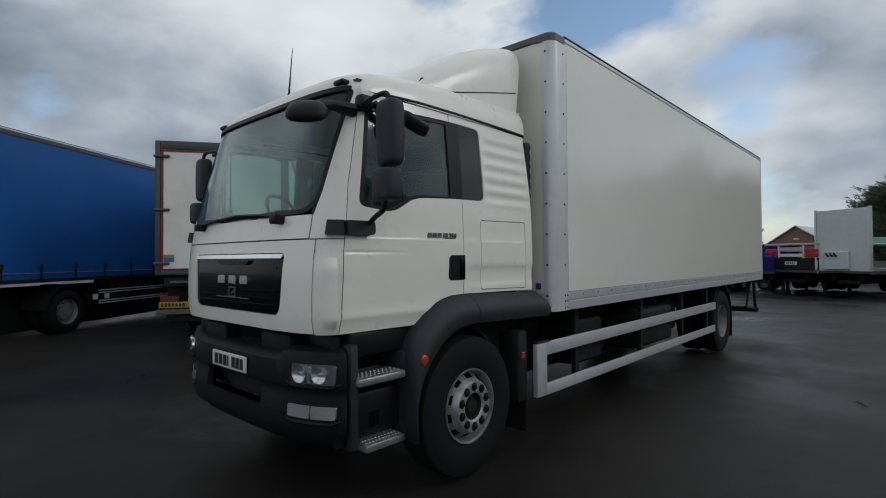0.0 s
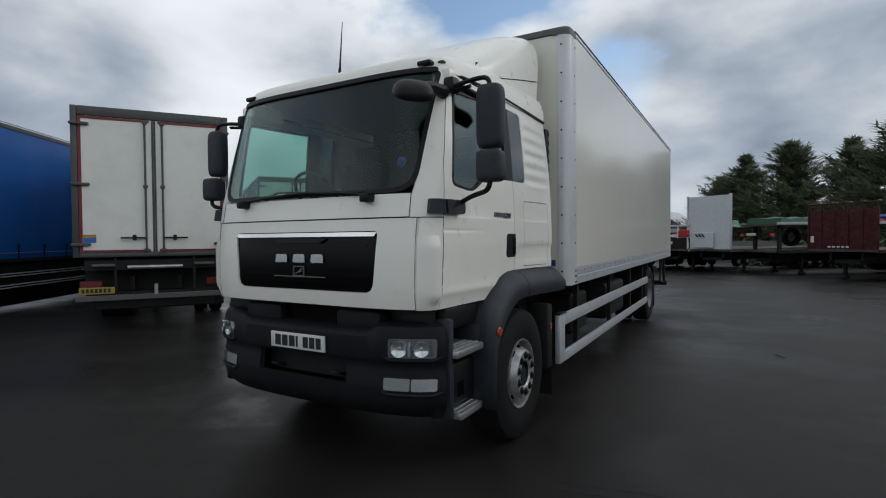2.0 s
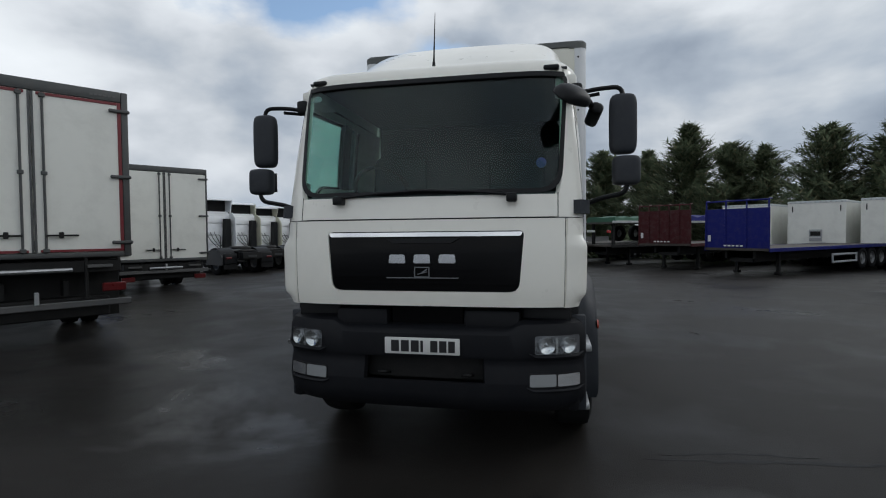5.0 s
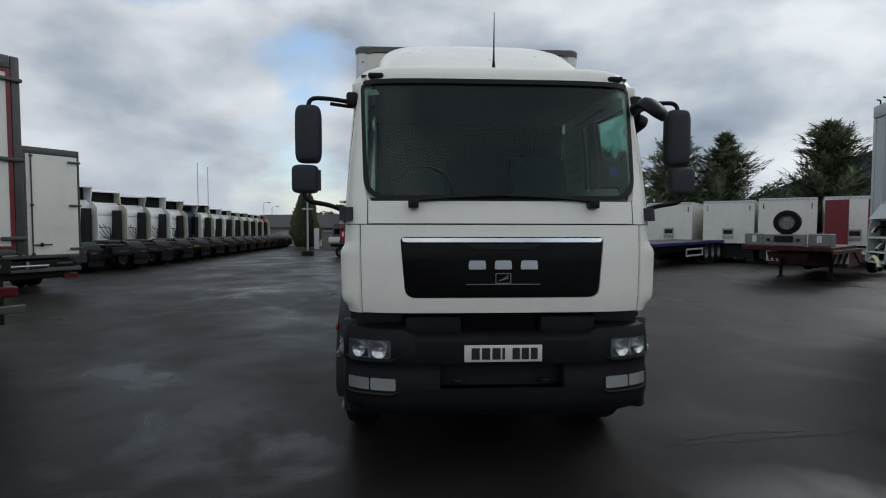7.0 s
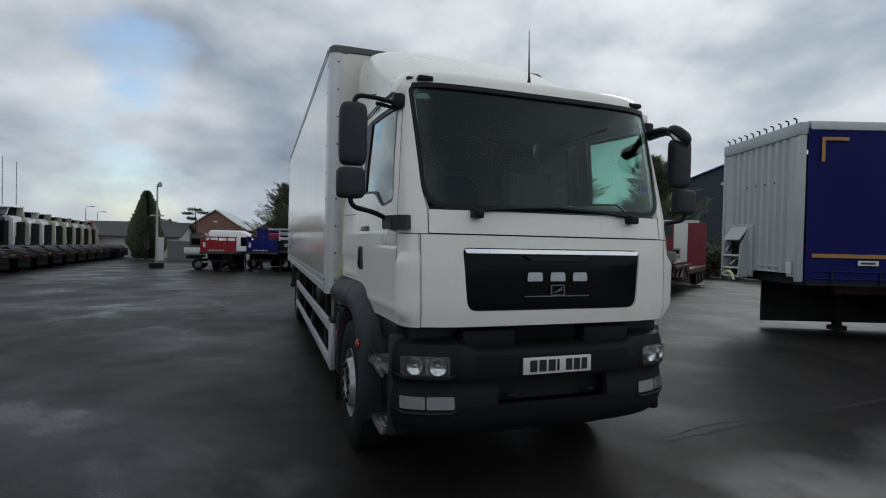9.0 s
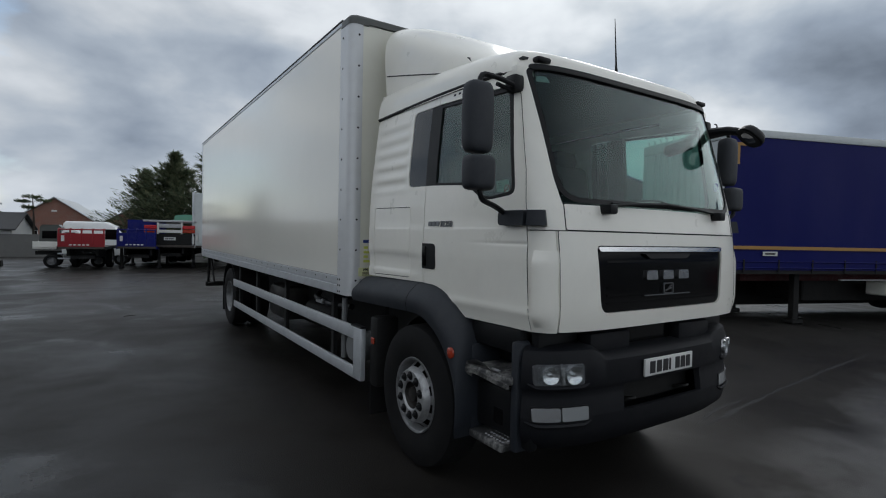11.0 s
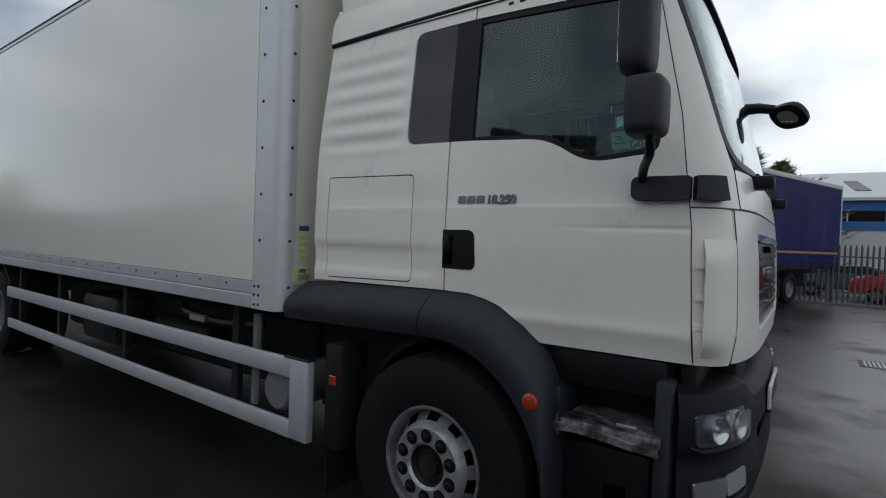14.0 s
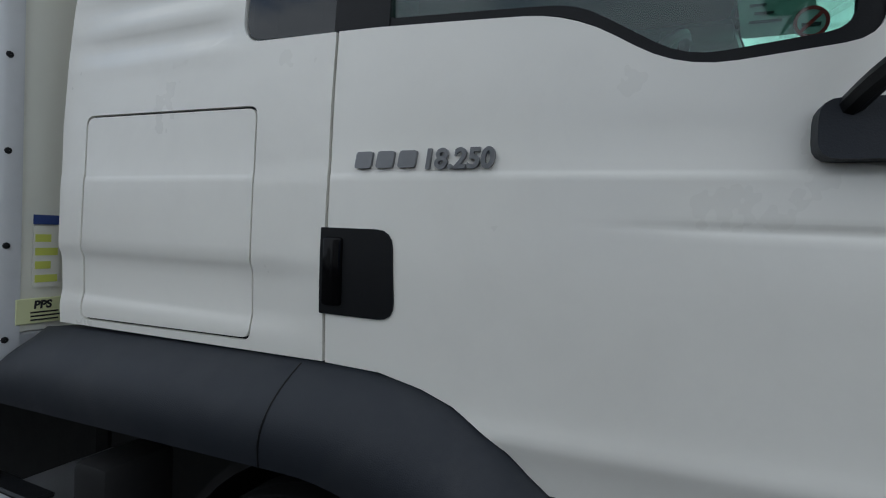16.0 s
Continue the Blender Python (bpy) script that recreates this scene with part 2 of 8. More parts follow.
M_PAPER = mat("pale_notice_paper", (0.42, 0.48, 0.43), 0.7, var=0.04)
M_SIGNRED = mat("red_print", (0.50, 0.02, 0.02), 0.5, var=0.05)
M_FRAMETANK = mat("dull_grey_tank", (0.20, 0.205, 0.21), 0.5, metal=0.2, var=0.12, dirt=0.25)
M_TAR = mat("tar_seam", (0.006, 0.006, 0.007), 0.75, var=0.2)
M_PLASTIC = mat("grey_moulded_plastic", (0.0125, 0.0160, 0.0225), 0.62, var=0.12, bump=0.3, bscale=350, dirt=0.12, dirtcol=(0.11, 0.105, 0.10))
M_BLACK = mat("black_plastic", (0.0075, 0.008, 0.009), 0.45, var=0.15, bump=0.2, bscale=300, spec=0.22)
M_GLOSSBLACK = mat("gloss_black_grille", (0.003, 0.003, 0.0035), 0.13, var=0.1, coat=0.0, spec=0.13, rvar=0.03)
# chassis black, also on the panels that stand in for underbody shade
M_DARK = mat("black_chassis_and_shade", (0.008, 0.008, 0.008), 0.65, var=0.2, dirt=0.25, dirtcol=(0.030, 0.027, 0.024), spec=0.3)
M_RUBBER = mat("tyre_rubber", (0.008, 0.008, 0.0085), 0.8, var=0.2, bump=0.4, bscale=120, dirt=0.25, dirtcol=(0.022, 0.020, 0.018), spec=0.2)
M_FARRIM = mat("dull_grey_wheel", (0.22, 0.225, 0.23), 0.5, metal=0.3, var=0.2, dirt=0.5, dirtcol=(0.06, 0.055, 0.05), scale=10)
M_BARREL = mat("grimy_wheel_barrel", (0.24, 0.245, 0.25), 0.5, metal=0.3, var=0.2, dirt=0.6, dirtcol=(0.03, 0.028, 0.026), scale=12)
M_RIM = mat("silver_wheel_paint", (0.42, 0.425, 0.43), 0.34, metal=0.5, var=0.18, dirt=0.6, dirtcol=(0.07, 0.064, 0.06), scale=16)
M_HUB = mat("dirty_hub_metal", (0.018, 0.017, 0.016), 0.55, metal=0.4, var=0.3, dirt=0.4)
M_CHROME = mat("chrome", (0.78, 0.79, 0.80), 0.12, metal=1.0, var=0.03)
M_STEEL = mat("galvanised_step", (0.45, 0.46, 0.47), 0.4, metal=0.8, var=0.2, dirt=0.4, scale=12)
M_AMBER = mat("amber_lens", (0.34, 0.040, 0.016), 0.2, var=0.05, coat=0.5)
M_RED = mat("red_lens", (0.45, 0.02, 0.02), 0.22, var=0.05, coat=0.5)
M_LAMPHOUSE = mat("smoked_lamp_housing", (0.16, 0.165, 0.175), 0.25, metal=0.8, var=0.1)
M_LAMPWHITE = mat("fog_lamp_lens", (0.25, 0.26, 0.265), 0.2, var=0.06, coat=0.5)
M_LAMPSILVER = mat("lamp_reflector", (0.82, 0.83, 0.84), 0.16, metal=0.9, var=0.03)
M_PLATE = mat("white_number_plate", (0.64, 0.64, 0.62), 0.35, var=0.03)
M_YPLATE = mat("yellow_number_plate", (0.34, 0.25, 0.03), 0.35, var=0.03)
M_INK = mat("black_print", (0.015, 0.015, 0.017), 0.4, var=0.05)
M_SEAT = mat("grey_seat_cloth", (0.020, 0.023, 0.026), 0.9, var=0.2, bump=0.3)
M_DASH = mat("dark_dashboard", (0.03, 0.032, 0.036), 0.6, var=0.1, bump=0.2)
M_LINING = mat("grey_cab_lining", (0.035, 0.038, 0.040), 0.85, var=0.1)
M_CAPS = mat("dark_corner_cap", (0.10, 0.105, 0.10), 0.45, metal=0.2, var=0.2, dirt=0.2)
M_GLASS = glass_mat("green_tinted_glass", (0.74, 0.87, 0.83))
M_DARKGLASS = glass_mat("dark_side_glass", (0.14, 0.18, 0.18), base=0.042)
M_DOORGLASS = glass_mat("green_door_glass", (0.62, 0.78, 0.73), base=0.045)
M_EMBLEM = mat("dull_silver_badge", (0.20, 0.205, 0.215), 0.32, metal=0.8, var=0.1)
M_LENS = glass_mat("clear_lamp_glass", (0.93, 0.94, 0.94))
M_MIRROR = mat("mirror_glass", (0.9, 0.9, 0.9), 0.03, metal=1.0, var=0.0, rvar=0.01)
M_YSTICK = mat("yellow_sticker", (0.62, 0.66, 0.12), 0.5, var=0.1)
M_CREAMSTICK = mat("pale_yellow_plate", (0.66, 0.68, 0.38), 0.45, var=0.05)
M_BLUESTICK = mat("blue_sticker", (0.03, 0.06, 0.22), 0.4, var=0.05)
M_SHUT = mat("shaded_shut_line", (0.16, 0.155, 0.14), 0.6, var=0.1)
M_MARK = mat("chrome_mark", (0.50, 0.51, 0.53), 0.22, metal=1.0, var=0.08)
M_ASPHALT = asphalt_mat()

# ---- mesh helpers ----


def finish(name, bm, material, parent=None, label="", angle=35):
    bmesh.ops.recalc_face_normals(bm, faces=bm.faces)
    me = bpy.data.meshes.new(name)
    bm.to_mesh(me)
    bm.free()
    me.materials.append(material)
    me.shade_smooth()
    me.set_sharp_from_angle(angle=radians(angle))
    ob = new(name, me)
    if parent is not None:
        ob.parent = parent
    if label:
        ob["label"] = label
    return ob


def part(name, bm, material, parent, label="", angle=35):
    """Links a bmesh as one mesh object under a thing or under a part."""
    return finish(name, bm, material, parent, label, angle)


def box(x0, x1, y0, y1, z0, z1, bev=0.0, seg=1, bm=None):
    bm = bm or bmesh.new()
    m = Matrix.Translation(((x0 + x1) / 2, (y0 + y1) / 2, (z0 + z1) / 2)) @ Matrix.Diagonal((abs(x1 - x0), abs(y1 - y0), abs(z1 - z0), 1))
    vs = bmesh.ops.create_cube(bm, size=1, matrix=m)["verts"]
    if bev:
        es = list({e for v in vs for e in v.link_edges})
        bmesh.ops.bevel(bm, geom=es, offset=bev, segments=seg, profile=0.5, affect="EDGES")
    return bm


def moved(bm, m):
    bmesh.ops.transform(bm, matrix=m, verts=bm.verts)
    return bm


def loft(rings, closed=True, caps=True, bm=None):
    """Skin over rings of points."""
    bm = bm or bmesh.new()
    rows = [[bm.verts.new(p) for p in r] for r in rings]
    n = len(rows[0])
    for a, b in zip(rows, rows[1:]):
        for i in range(n if closed else n - 1):
            j = (i + 1) % n
            bm.faces.new((a[i], a[j], b[j], b[i]))
    if caps and closed:
        bm.faces.new(rows[0][::-1])
        bm.faces.new(rows[-1])
    return bm


def tube(pts, r, seg=8, bm=None):
    """A round bar along a line of points; r may be a list."""
    pts = [Vector(p) for p in pts]
    rings = []
    for i, p in enumerate(pts):
        d = (pts[min(i + 1, len(pts) - 1)] - pts[max(i - 1, 0)]).normalized()
        side = d.cross(Vector((0, 0, 1)))
        side = side.normalized() if side.length > 0.05 else Vector((1, 0, 0))
        up = side.cross(d)
        rr = r[i] if isinstance(r, (list, tuple)) else r
        rings.append([p + (side * math.cos(a) + up * math.sin(a)) * rr for a in [2 * math.pi * k / seg for k in range(seg)]])
    return loft(rings, bm=bm)


def bend(pts, r=0.05, n=4):
    """Rounds the corners of a line of points."""
    pts = [Vector(p) for p in pts]
    out = [pts[0]]
    for a, b, c in zip(pts, pts[1:], pts[2:]):
        p = b + (a - b).normalized() * min(r, (a - b).length / 2)
        q = b + (c - b).normalized() * min(r, (c - b).length / 2)
        out += [p.lerp(b, k / n).lerp(b.lerp(q, k / n), k / n) for k in range(n + 1)]
    return out + [pts[-1]]


def lathe(profile, seg=32, axis="X", at=(0, 0, 0), bm=None, skip=None):
    """Turns a profile of (radius, along) round an axis through at; skip(i, k) leaves faces out."""
    bm = bm or bmesh.new()
    rows = []
    for r, a in profile:
        row = []
        for k in range(seg):
            w = 2 * math.pi * k / seg
            u, v = r * math.cos(w), r * math.sin(w)
            p = {"X": (a, u, v), "Y": (u, a, v), "Z": (u, v, a)}[axis]
            row.append(bm.verts.new(Vector(p) + Vector(at)))
        rows.append(row)
    for i, (a, b) in enumerate(zip(rows, rows[1:])):
        for k in range(seg):
            if skip and skip(i, k):
                continue
            j = (k + 1) % seg
            bm.faces.new((a[k], a[j], b[j], b[k]))
    return bm


def disc(r, depth, seg, axis, at, bm=None):
    return lathe([(0.0005, 0), (r, 0), (r, depth), (0.0005, depth)], seg, axis, at, bm)


def rpoly(pts, r=0.03, n=4):
    """A polygon with rounded corners; r is one radius or a list."""
    out = []
    m = len(pts)
    for i in range(m):
        a, b, c = (Vector(pts[k % m]) for k in (i - 1, i, i + 1))
        rr = r[i] if isinstance(r, (list, tuple)) else r
        if rr <= 0:
            out.append(tuple(b))
            continue
        p = b + (a - b).normalized() * min(rr, (a - b).length * 0.49)
        q = b + (c - b).normalized() * min(rr, (c - b).length * 0.49)
        for k in range(n + 1):
            s = k / n
            out.append(tuple(p.lerp(b, s).lerp(b.lerp(q, s), s)))
    return out


def plate(loops, place, thick, cuts_u=(), cuts_v=()):
    """A sheet whose outline (and holes) are drawn in two coordinates, cut along grid lines, laid on a surface by place(u, v, out) and given thickness."""
    bm = bmesh.new()
    edges = []
    for loop in loops:
        vs = [bm.verts.new((u, v, 0)) for u, v in loop]
        edges += [bm.edges.new((a, b)) for a, b in zip(vs, vs[1:] + vs[:1])]
    bmesh.ops.triangle_fill(bm, use_beauty=True, use_dissolve=True, edges=edges)
    for axis, cuts in ((0, cuts_u), (1, cuts_v)):
        for c in cuts:
            co, no = [0, 0, 0], [0, 0, 0]
            co[axis], no[axis] = c, 1
            bmesh.ops.bisect_plane(bm, geom=bm.verts[:] + bm.edges[:] + bm.faces[:], dist=1e-5, plane_co=co, plane_no=no)
    back = {}
    for v in bm.verts:
        back[v] = place(v.co.x, v.co.y, -thick)
    faces = list(bm.faces)
    verts = list(bm.verts)
    low = {v: bm.verts.new(back[v]) for v in verts}
    rim = [e for e in bm.edges if len(e.link_faces) == 1]
    for f in faces:
        bm.faces.new([low[v] for v in reversed(f.verts)])
    for e in rim:
        a, b = e.verts
        bm.faces.new((a, b, low[b], low[a]))
    for v in verts:
        v.co = place(v.co.x, v.co.y, 0)
    return bm


def frange(a, b, n):
    return [a + (b - a) * i / n for i in range(n + 1)]


def table(z, rows):
    if z <= rows[0][0]:
        return rows[0][1]
    for (a, p), (b, q) in zip(rows, rows[1:]):
        if z <= b:
            return p + (q - p) * (z - a) / (b - a)
    return rows[-1][1]


def thing(name, label, category, m=None, group="", kind=""):
    e = new(name)
    e.empty_display_size = 0.2
    if m is not None:
        e.matrix_world = m
    return tagged(e, label, category, group, kind)


def soft(v):
    return 0.5 * (v + math.sqrt(v * v + 16))


def gz(x, y):
    """Height of the yard: it falls away gently behind and beyond the lorry."""
    return -0.013 * soft(y - 15) - 0.016 * soft(x - 8)


# ---- ground ----


def build_ground():
    xs = [-3000, -900, -300, -120, -60] + frange(-40, 40, 40) + [60, 120, 300, 900, 3000]
    ys = [-3000, -900, -300, -120, -50] + frange(-30, 60, 45) + [80, 120, 300, 900, 3000]
    bm = bmesh.new()
    cap = lambda v: max(-400, min(400, v))
    g = [[bm.verts.new((x, y, gz(cap(x), cap(y)))) for x in xs] for y in ys]
    for r0, r1 in zip(g, g[1:]):
        for i in range(len(xs) - 1):
            bm.faces.new((r0[i], r0[i + 1], r1[i + 1], r1[i]))
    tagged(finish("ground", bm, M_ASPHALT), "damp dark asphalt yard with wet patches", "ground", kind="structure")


build_ground()

# ---- the box lorry ----
truck = thing("box_truck", "white rigid box lorry with grey bumper parked on the yard", "lorry")
FRONT_Y = [(1.10, 0.05), (1.20, 0.032), (1.32, 0.022), (1.60, 0.030), (1.79, 0.048), (1.95, 0.075), (2.40, 0.19), (2.83, 0.305), (2.92, 0.36)]
HALF_W = [(1.10, 1.075), (1.20, 1.095), (1.30, 1.115), (1.60, 1.125), (1.95, 1.12), (2.30, 1.10), (2.72, 1.06), (2.86, 1.04)]
ROUND, DEEP = 4.5, 0.36


TAPER = [(1.2, 0.036), (1.9, 0.040), (2.4, 0.032), (2.85, 0.016)]


def ease_back(y):
    """0 at the front corner, 1 from the middle of the door on."""
    q = min(1.0, max(0.0, (y - 0.25) / 0.75))
    return q * q * (3 - 2 * q)


def shifted(y):
    return y + 0.026 * (1 - ease_back(y))


def nose_w(z):
    return table(z, HALF_W) - table(z, TAPER)


def cab_xy(a, z, out=0.0):
    """Point on the cab's outline at height z; a runs from 0 (middle of the front) to 1 (start of the flank)."""
    w = a * math.pi / 2
    hw, y0 = nose_w(z) + out, table(z, FRONT_Y) - out
    return hw * math.sin(w) ** (2 / ROUND), y0 + (DEEP + out) * (1 - max(0.0, math.cos(w)) ** (2 / ROUND))


def front(u, v, out=0.0):
    hw, y0 = nose_w(v), table(v, FRONT_Y)
    k = min(0.9999, abs(u) / hw)
    return Vector((u, y0 - out + DEEP * (1 - (1 - k ** ROUND) ** (1 / ROUND)), v))


def flank(side):
    def place(y, z, out=0.0):
        hw, y0 = nose_w(z) + table(z, TAPER) * ease_back(y), table(z, FRONT_Y)
        y, yp = shifted(y), y
        k = max(0.0, (y0 + DEEP - y) / DEEP)
        x = hw * (1 - min(1, k) ** ROUND) ** (1 / ROUND)
        # shallow pressed crease along the waist
        x += 0.007 * math.exp(-((z - 1.29) / 0.035) ** 2) * min(1, max(0, (1.25 - yp) / 0.3)) - 0.0045 * math.exp(-((z - 1.705) / 0.009) ** 2) * min(1, max(0, (0.75 - yp) / 0.35))
        x += 0.003 * min(1, max(0, (1.806 - z) / 0.012)) * min(1, max(0, (z - 1.20) / 0.3))
        x -= 0.010 * min(1, max(0, (1.60 - z) / 0.03)) * min(1, max(0, (z - 1.43) / 0.04)) * min(1, max(0, (yp - 1.36) / 0.1))
        return Vector((side * (x + out), y, z))
    return place


def a_from_x(x, z):
    return math.asin(min(1, (x / nose_w(z)) ** (ROUND / 2))) / (math.pi / 2)


def a_from_y(y, z):
    return math.acos(min(1, max(0, (DEEP - (y - table(z, FRONT_Y))) / DEEP) ** (ROUND / 2))) / (math.pi / 2)


def corner_strip(side, z0, z1, nz, left_x, seam_y, swell=None, thick=0.03, shell=False):
    """A sheet round the cab's corner from the front (x = left_x(z)) to the door seam (y = seam_y(z))."""
    outer, inner = [], []
    for i in range(nz + 1):
        z = z0 + (z1 - z0) * i / nz
        a0, a1 = a_from_x(left_x(z), z), a_from_y(seam_y(z), z)
        ro, ri = [], []
        for k in range(13):
            a = a0 + (a1 - a0) * k / 12
            s = swell(k / 12, (z - z0) / (z1 - z0)) if swell else 0
            x, y = cab_xy(a, z, s)
            ro.append(Vector((side * x, y, z)))
            x, y = cab_xy(a, z, (s if shell else 0) - thick)
            ri.append(Vector((side * x, y, z)))
        outer.append(ro)
        inner.append(ri)
    return loft([o + list(reversed(n)) for o, n in zip(outer, inner)])


SEAM = [(1.18, 0.19), (1.72, 0.21), (2.15, 0.262), (2.60, 0.36), (2.72, 0.395), (2.88, 0.45)]
seam_y = lambda z: table(z, SEAM)
ws_x = lambda z: table(z, [(1.95, 0.93), (2.10, 0.955), (2.75, 0.972), (2.87, 0.965)])

# lower front panel with the opening for the grille
grille_loop = rpoly([(-0.655, 1.295), (0.655, 1.295), (0.690, 1.705), (-0.690, 1.705)], [0.07, 0.07, 0.035, 0.035], 5)
part("front_panel", plate([rpoly([(-0.945, 1.195), (0.945, 1.195), (0.965, 1.785), (-0.965, 1.785)], 0.012, 2), grille_loop], front, 0.03, frange(-0.9, 0.9, 18), frange(1.2, 1.8, 6)), M_WHITE, truck)
part("front_band", plate([rpoly([(-0.905, 1.795), (0.905, 1.795), (0.905, 1.945), (-0.905, 1.945)], 0.012, 2)], front, 0.03, frange(-0.9, 0.9, 18)), M_WHITE, truck)
for s in (-1, 1):
    part("corner_panel", corner_strip(s, 1.19, 1.785, 16, lambda z: 0.953 + (z - 1.19) * 0.034, lambda z: shifted(seam_y(z) - 0.004),
         lambda k, h: 0.012 * math.exp(-((h - 0.14) / 0.08) ** 2) * min(1, k * 5)), M_WHITE, truck)
    part("windscreen_pillar", corner_strip(s, 1.792, 2.836, 22, lambda z: 0.912 if z < 1.95 else max(0.912, ws_x(z) - 0.012), lambda z: shifted(seam_y(z) - 0.004)), M_WHITE, truck)
    # air vane: a thin scoop standing off the corner, open towards the door, with ribs in its slot
    ease = lambda v: (lambda q: q * q * (3 - 2 * q))(min(1.0, max(0.0, v)))
    part("air_vane", corner_strip(s, 1.22, 1.67, 18, lambda z: 0.962, lambda z: shifted(0.166), lambda k, h, e=ease: 0.004 + 0.026 * e(k * 1.05) * e(h / 0.12) * e((1 - h) / 0.16), 0.006, True), M_WHITE, truck)
    for zz in (1.33, 1.44, 1.56):
        part("vane_rib", plate([[(0.15, zz), (0.186, zz), (0.186, zz + 0.016), (0.15, zz + 0.016)]], lambda y, z, out, f=flank(s): f(y, z, out + 0.012), 0.03), M_WHITE, truck)

# dark shut lines between the panels
for s in (-1, 1):
    part("panel_seam", tube([front(s * (0.946 + (z - 1.19) * 0.02), z, 0.0) for z in frange(1.20, 1.66, 10)], 0.0018, 6), M_SHUT, truck)
    part("panel_seam", tube([front(s * (0.946 + (z - 1.19) * 0.02), z, 0.0005) for z in frange(1.66, 1.785, 4)], 0.0024, 6), M_BLACK, truck)
    part("panel_seam", tube([front(s * 0.9085, z, 0.0005) for z in frange(1.792, 1.955, 4)], 0.0024, 6), M_BLACK, truck)
    part("panel_seam", tube([flank(s)(seam_y(z) - 0.002, z, 0.0) for z in frange(1.20, 2.72, 24)], 0.0018, 6), M_BLACK, truck)
    rim = [cab_xy(q, 1.789, 0.0) for q in frange(a_from_x(0.90, 1.789), a_from_y(shifted(seam_y(1.789) - 0.008), 1.789), 14)]
    part("panel_seam", tube([(s * x, y, 1.789) for x, y in rim], 0.0024, 6), M_SHUT, truck)
part("panel_seam", tube([front(u, 1.790, 0.0) for u in frange(-0.90, 0.90, 18)], 0.0030, 6), M_BLACK, truck)

# grille
grille = part("grille", plate([rpoly([(-0.652, 1.298), (0.652, 1.298), (0.687, 1.702), (-0.687, 1.702)], [0.07, 0.07, 0.035, 0.035], 5)], lambda u, v, out: front(u, v, out - 0.012), 0.02, frange(-0.6, 0.6, 12), frange(1.3, 1.7, 8)), M_GLOSSBLACK, truck, "gloss black front grille")
part("chrome_strip", plate([rpoly([(-0.668, 1.670), (0.668, 1.670), (0.682, 1.698), (-0.682, 1.698)], 0.012, 3)], lambda u, v, out: front(u, v, out + 0.006), 0.018, frange(-0.6, 0.6, 12)), M_CHROME, grille)
for z in (1.345, 1.392, 1.440, 1.60):
    part("slat", plate([rpoly([(-0.60, z), (0.60, z), (0.60, z + 0.014), (-0.60, z + 0.014)], 0.006, 2)], lambda u, v, out: front(u, v, out - 0.006), 0.012, frange(-0.55, 0.55, 10)), M_GLOSSBLACK, grille)
part("grille_wing", plate([rpoly([(-0.20, 1.625), (0.20, 1.625), (0.26, 1.657), (-0.26, 1.657)], 0.01, 2)], lambda u, v, out: front(u, v, out + 0.008), 0.02, frange(-0.2, 0.2, 4)), M_BLACK, grille)


def strokes(name, lines, w, lift, thick, material, parent, label=""):
    """Plain raised bars on the grille."""
    bm = bmesh.new()
    for (x0, z0), (x1, z1) in lines:
        d = Vector((x1 - x0, z1 - z0)).normalized()
        n = Vector((-d.y, d.x)) * w / 2
        q = [(x0 + n.x, z0 + n.y), (x0 - n.x, z0 - n.y), (x1 - n.x, z1 - n.y), (x1 + n.x, z1 + n.y)]
        b = plate([q], lambda u, v, out: front(u, v, out + lift), thick)
        me = bpy.data.meshes.new("tmp")
        b.to_mesh(me)
        b.free()
        bm.from_mesh(me)
        bpy.data.meshes.remove(me)
    return part(name, bm, material, parent, label)


# maker's mark as plain silver blocks
for x0, x1 in ((-0.235, -0.115), (-0.06, 0.06), (0.115, 0.235)):
    part("emblem_block", plate([rpoly([(x0, 1.488), (x1, 1.488), (x1 - 0.006, 1.548), (x0 + 0.006, 1.548)], 0.012, 3)], lambda u, v, out: front(u, v, out + 0.004), 0.014), M_MARK, grille, "plain chrome emblem block")
strokes("badge_plate", [((-0.05, 1.395), (0.05, 1.395)), ((-0.05, 1.46), (0.05, 1.46)), ((-0.05, 1.395), (-0.05, 1.46)), ((0.05, 1.395), (0.05, 1.46)), ((-0.03, 1.412), (0.035, 1.430)), ((0.0, 1.425), (0.035, 1.447))], 0.006, 0.006, 0.01, M_EMBLEM, grille, "small silver badge frame")
strokes("trim_line", [((-0.25, 1.388), (0.25, 1.388))], 0.006, 0.004, 0.01, M_EMBLEM, grille)

# windscreen
ws_out = rpoly([(-0.935, 1.955), (0.935, 1.955), (0.983, 2.800), (-0.983, 2.800)], [0.16, 0.16, 0.05, 0.05], 8)
ws_in = rpoly([(-0.905, 1.985), (0.905, 1.985), (0.955, 2.778), (-0.955, 2.778)], [0.14, 0.14, 0.04, 0.04], 8)
wcu, wcv = frange(-0.95, 0.95, 24), frange(2.0, 2.8, 12)
screen = part("windscreen", plate([ws_out], lambda u, v, out: front(u, v, out - 0.006), 0.005, wcu, wcv), M_GLASS, truck, "green-tinted windscreen")
part("windscreen_border", plate([ws_out, ws_in], lambda u, v, out: front(u, v, out + 0.001), 0.006, wcu, wcv), M_BLACK, screen)
part("visor_band", plate([rpoly([(-0.965, 2.783), (0.965, 2.783), (0.962, 2.818), (-0.962, 2.818)], 0.015, 2)], lambda u, v, out: front(u, v, out + 0.010), 0.03, wcu), M_BLACK, truck)
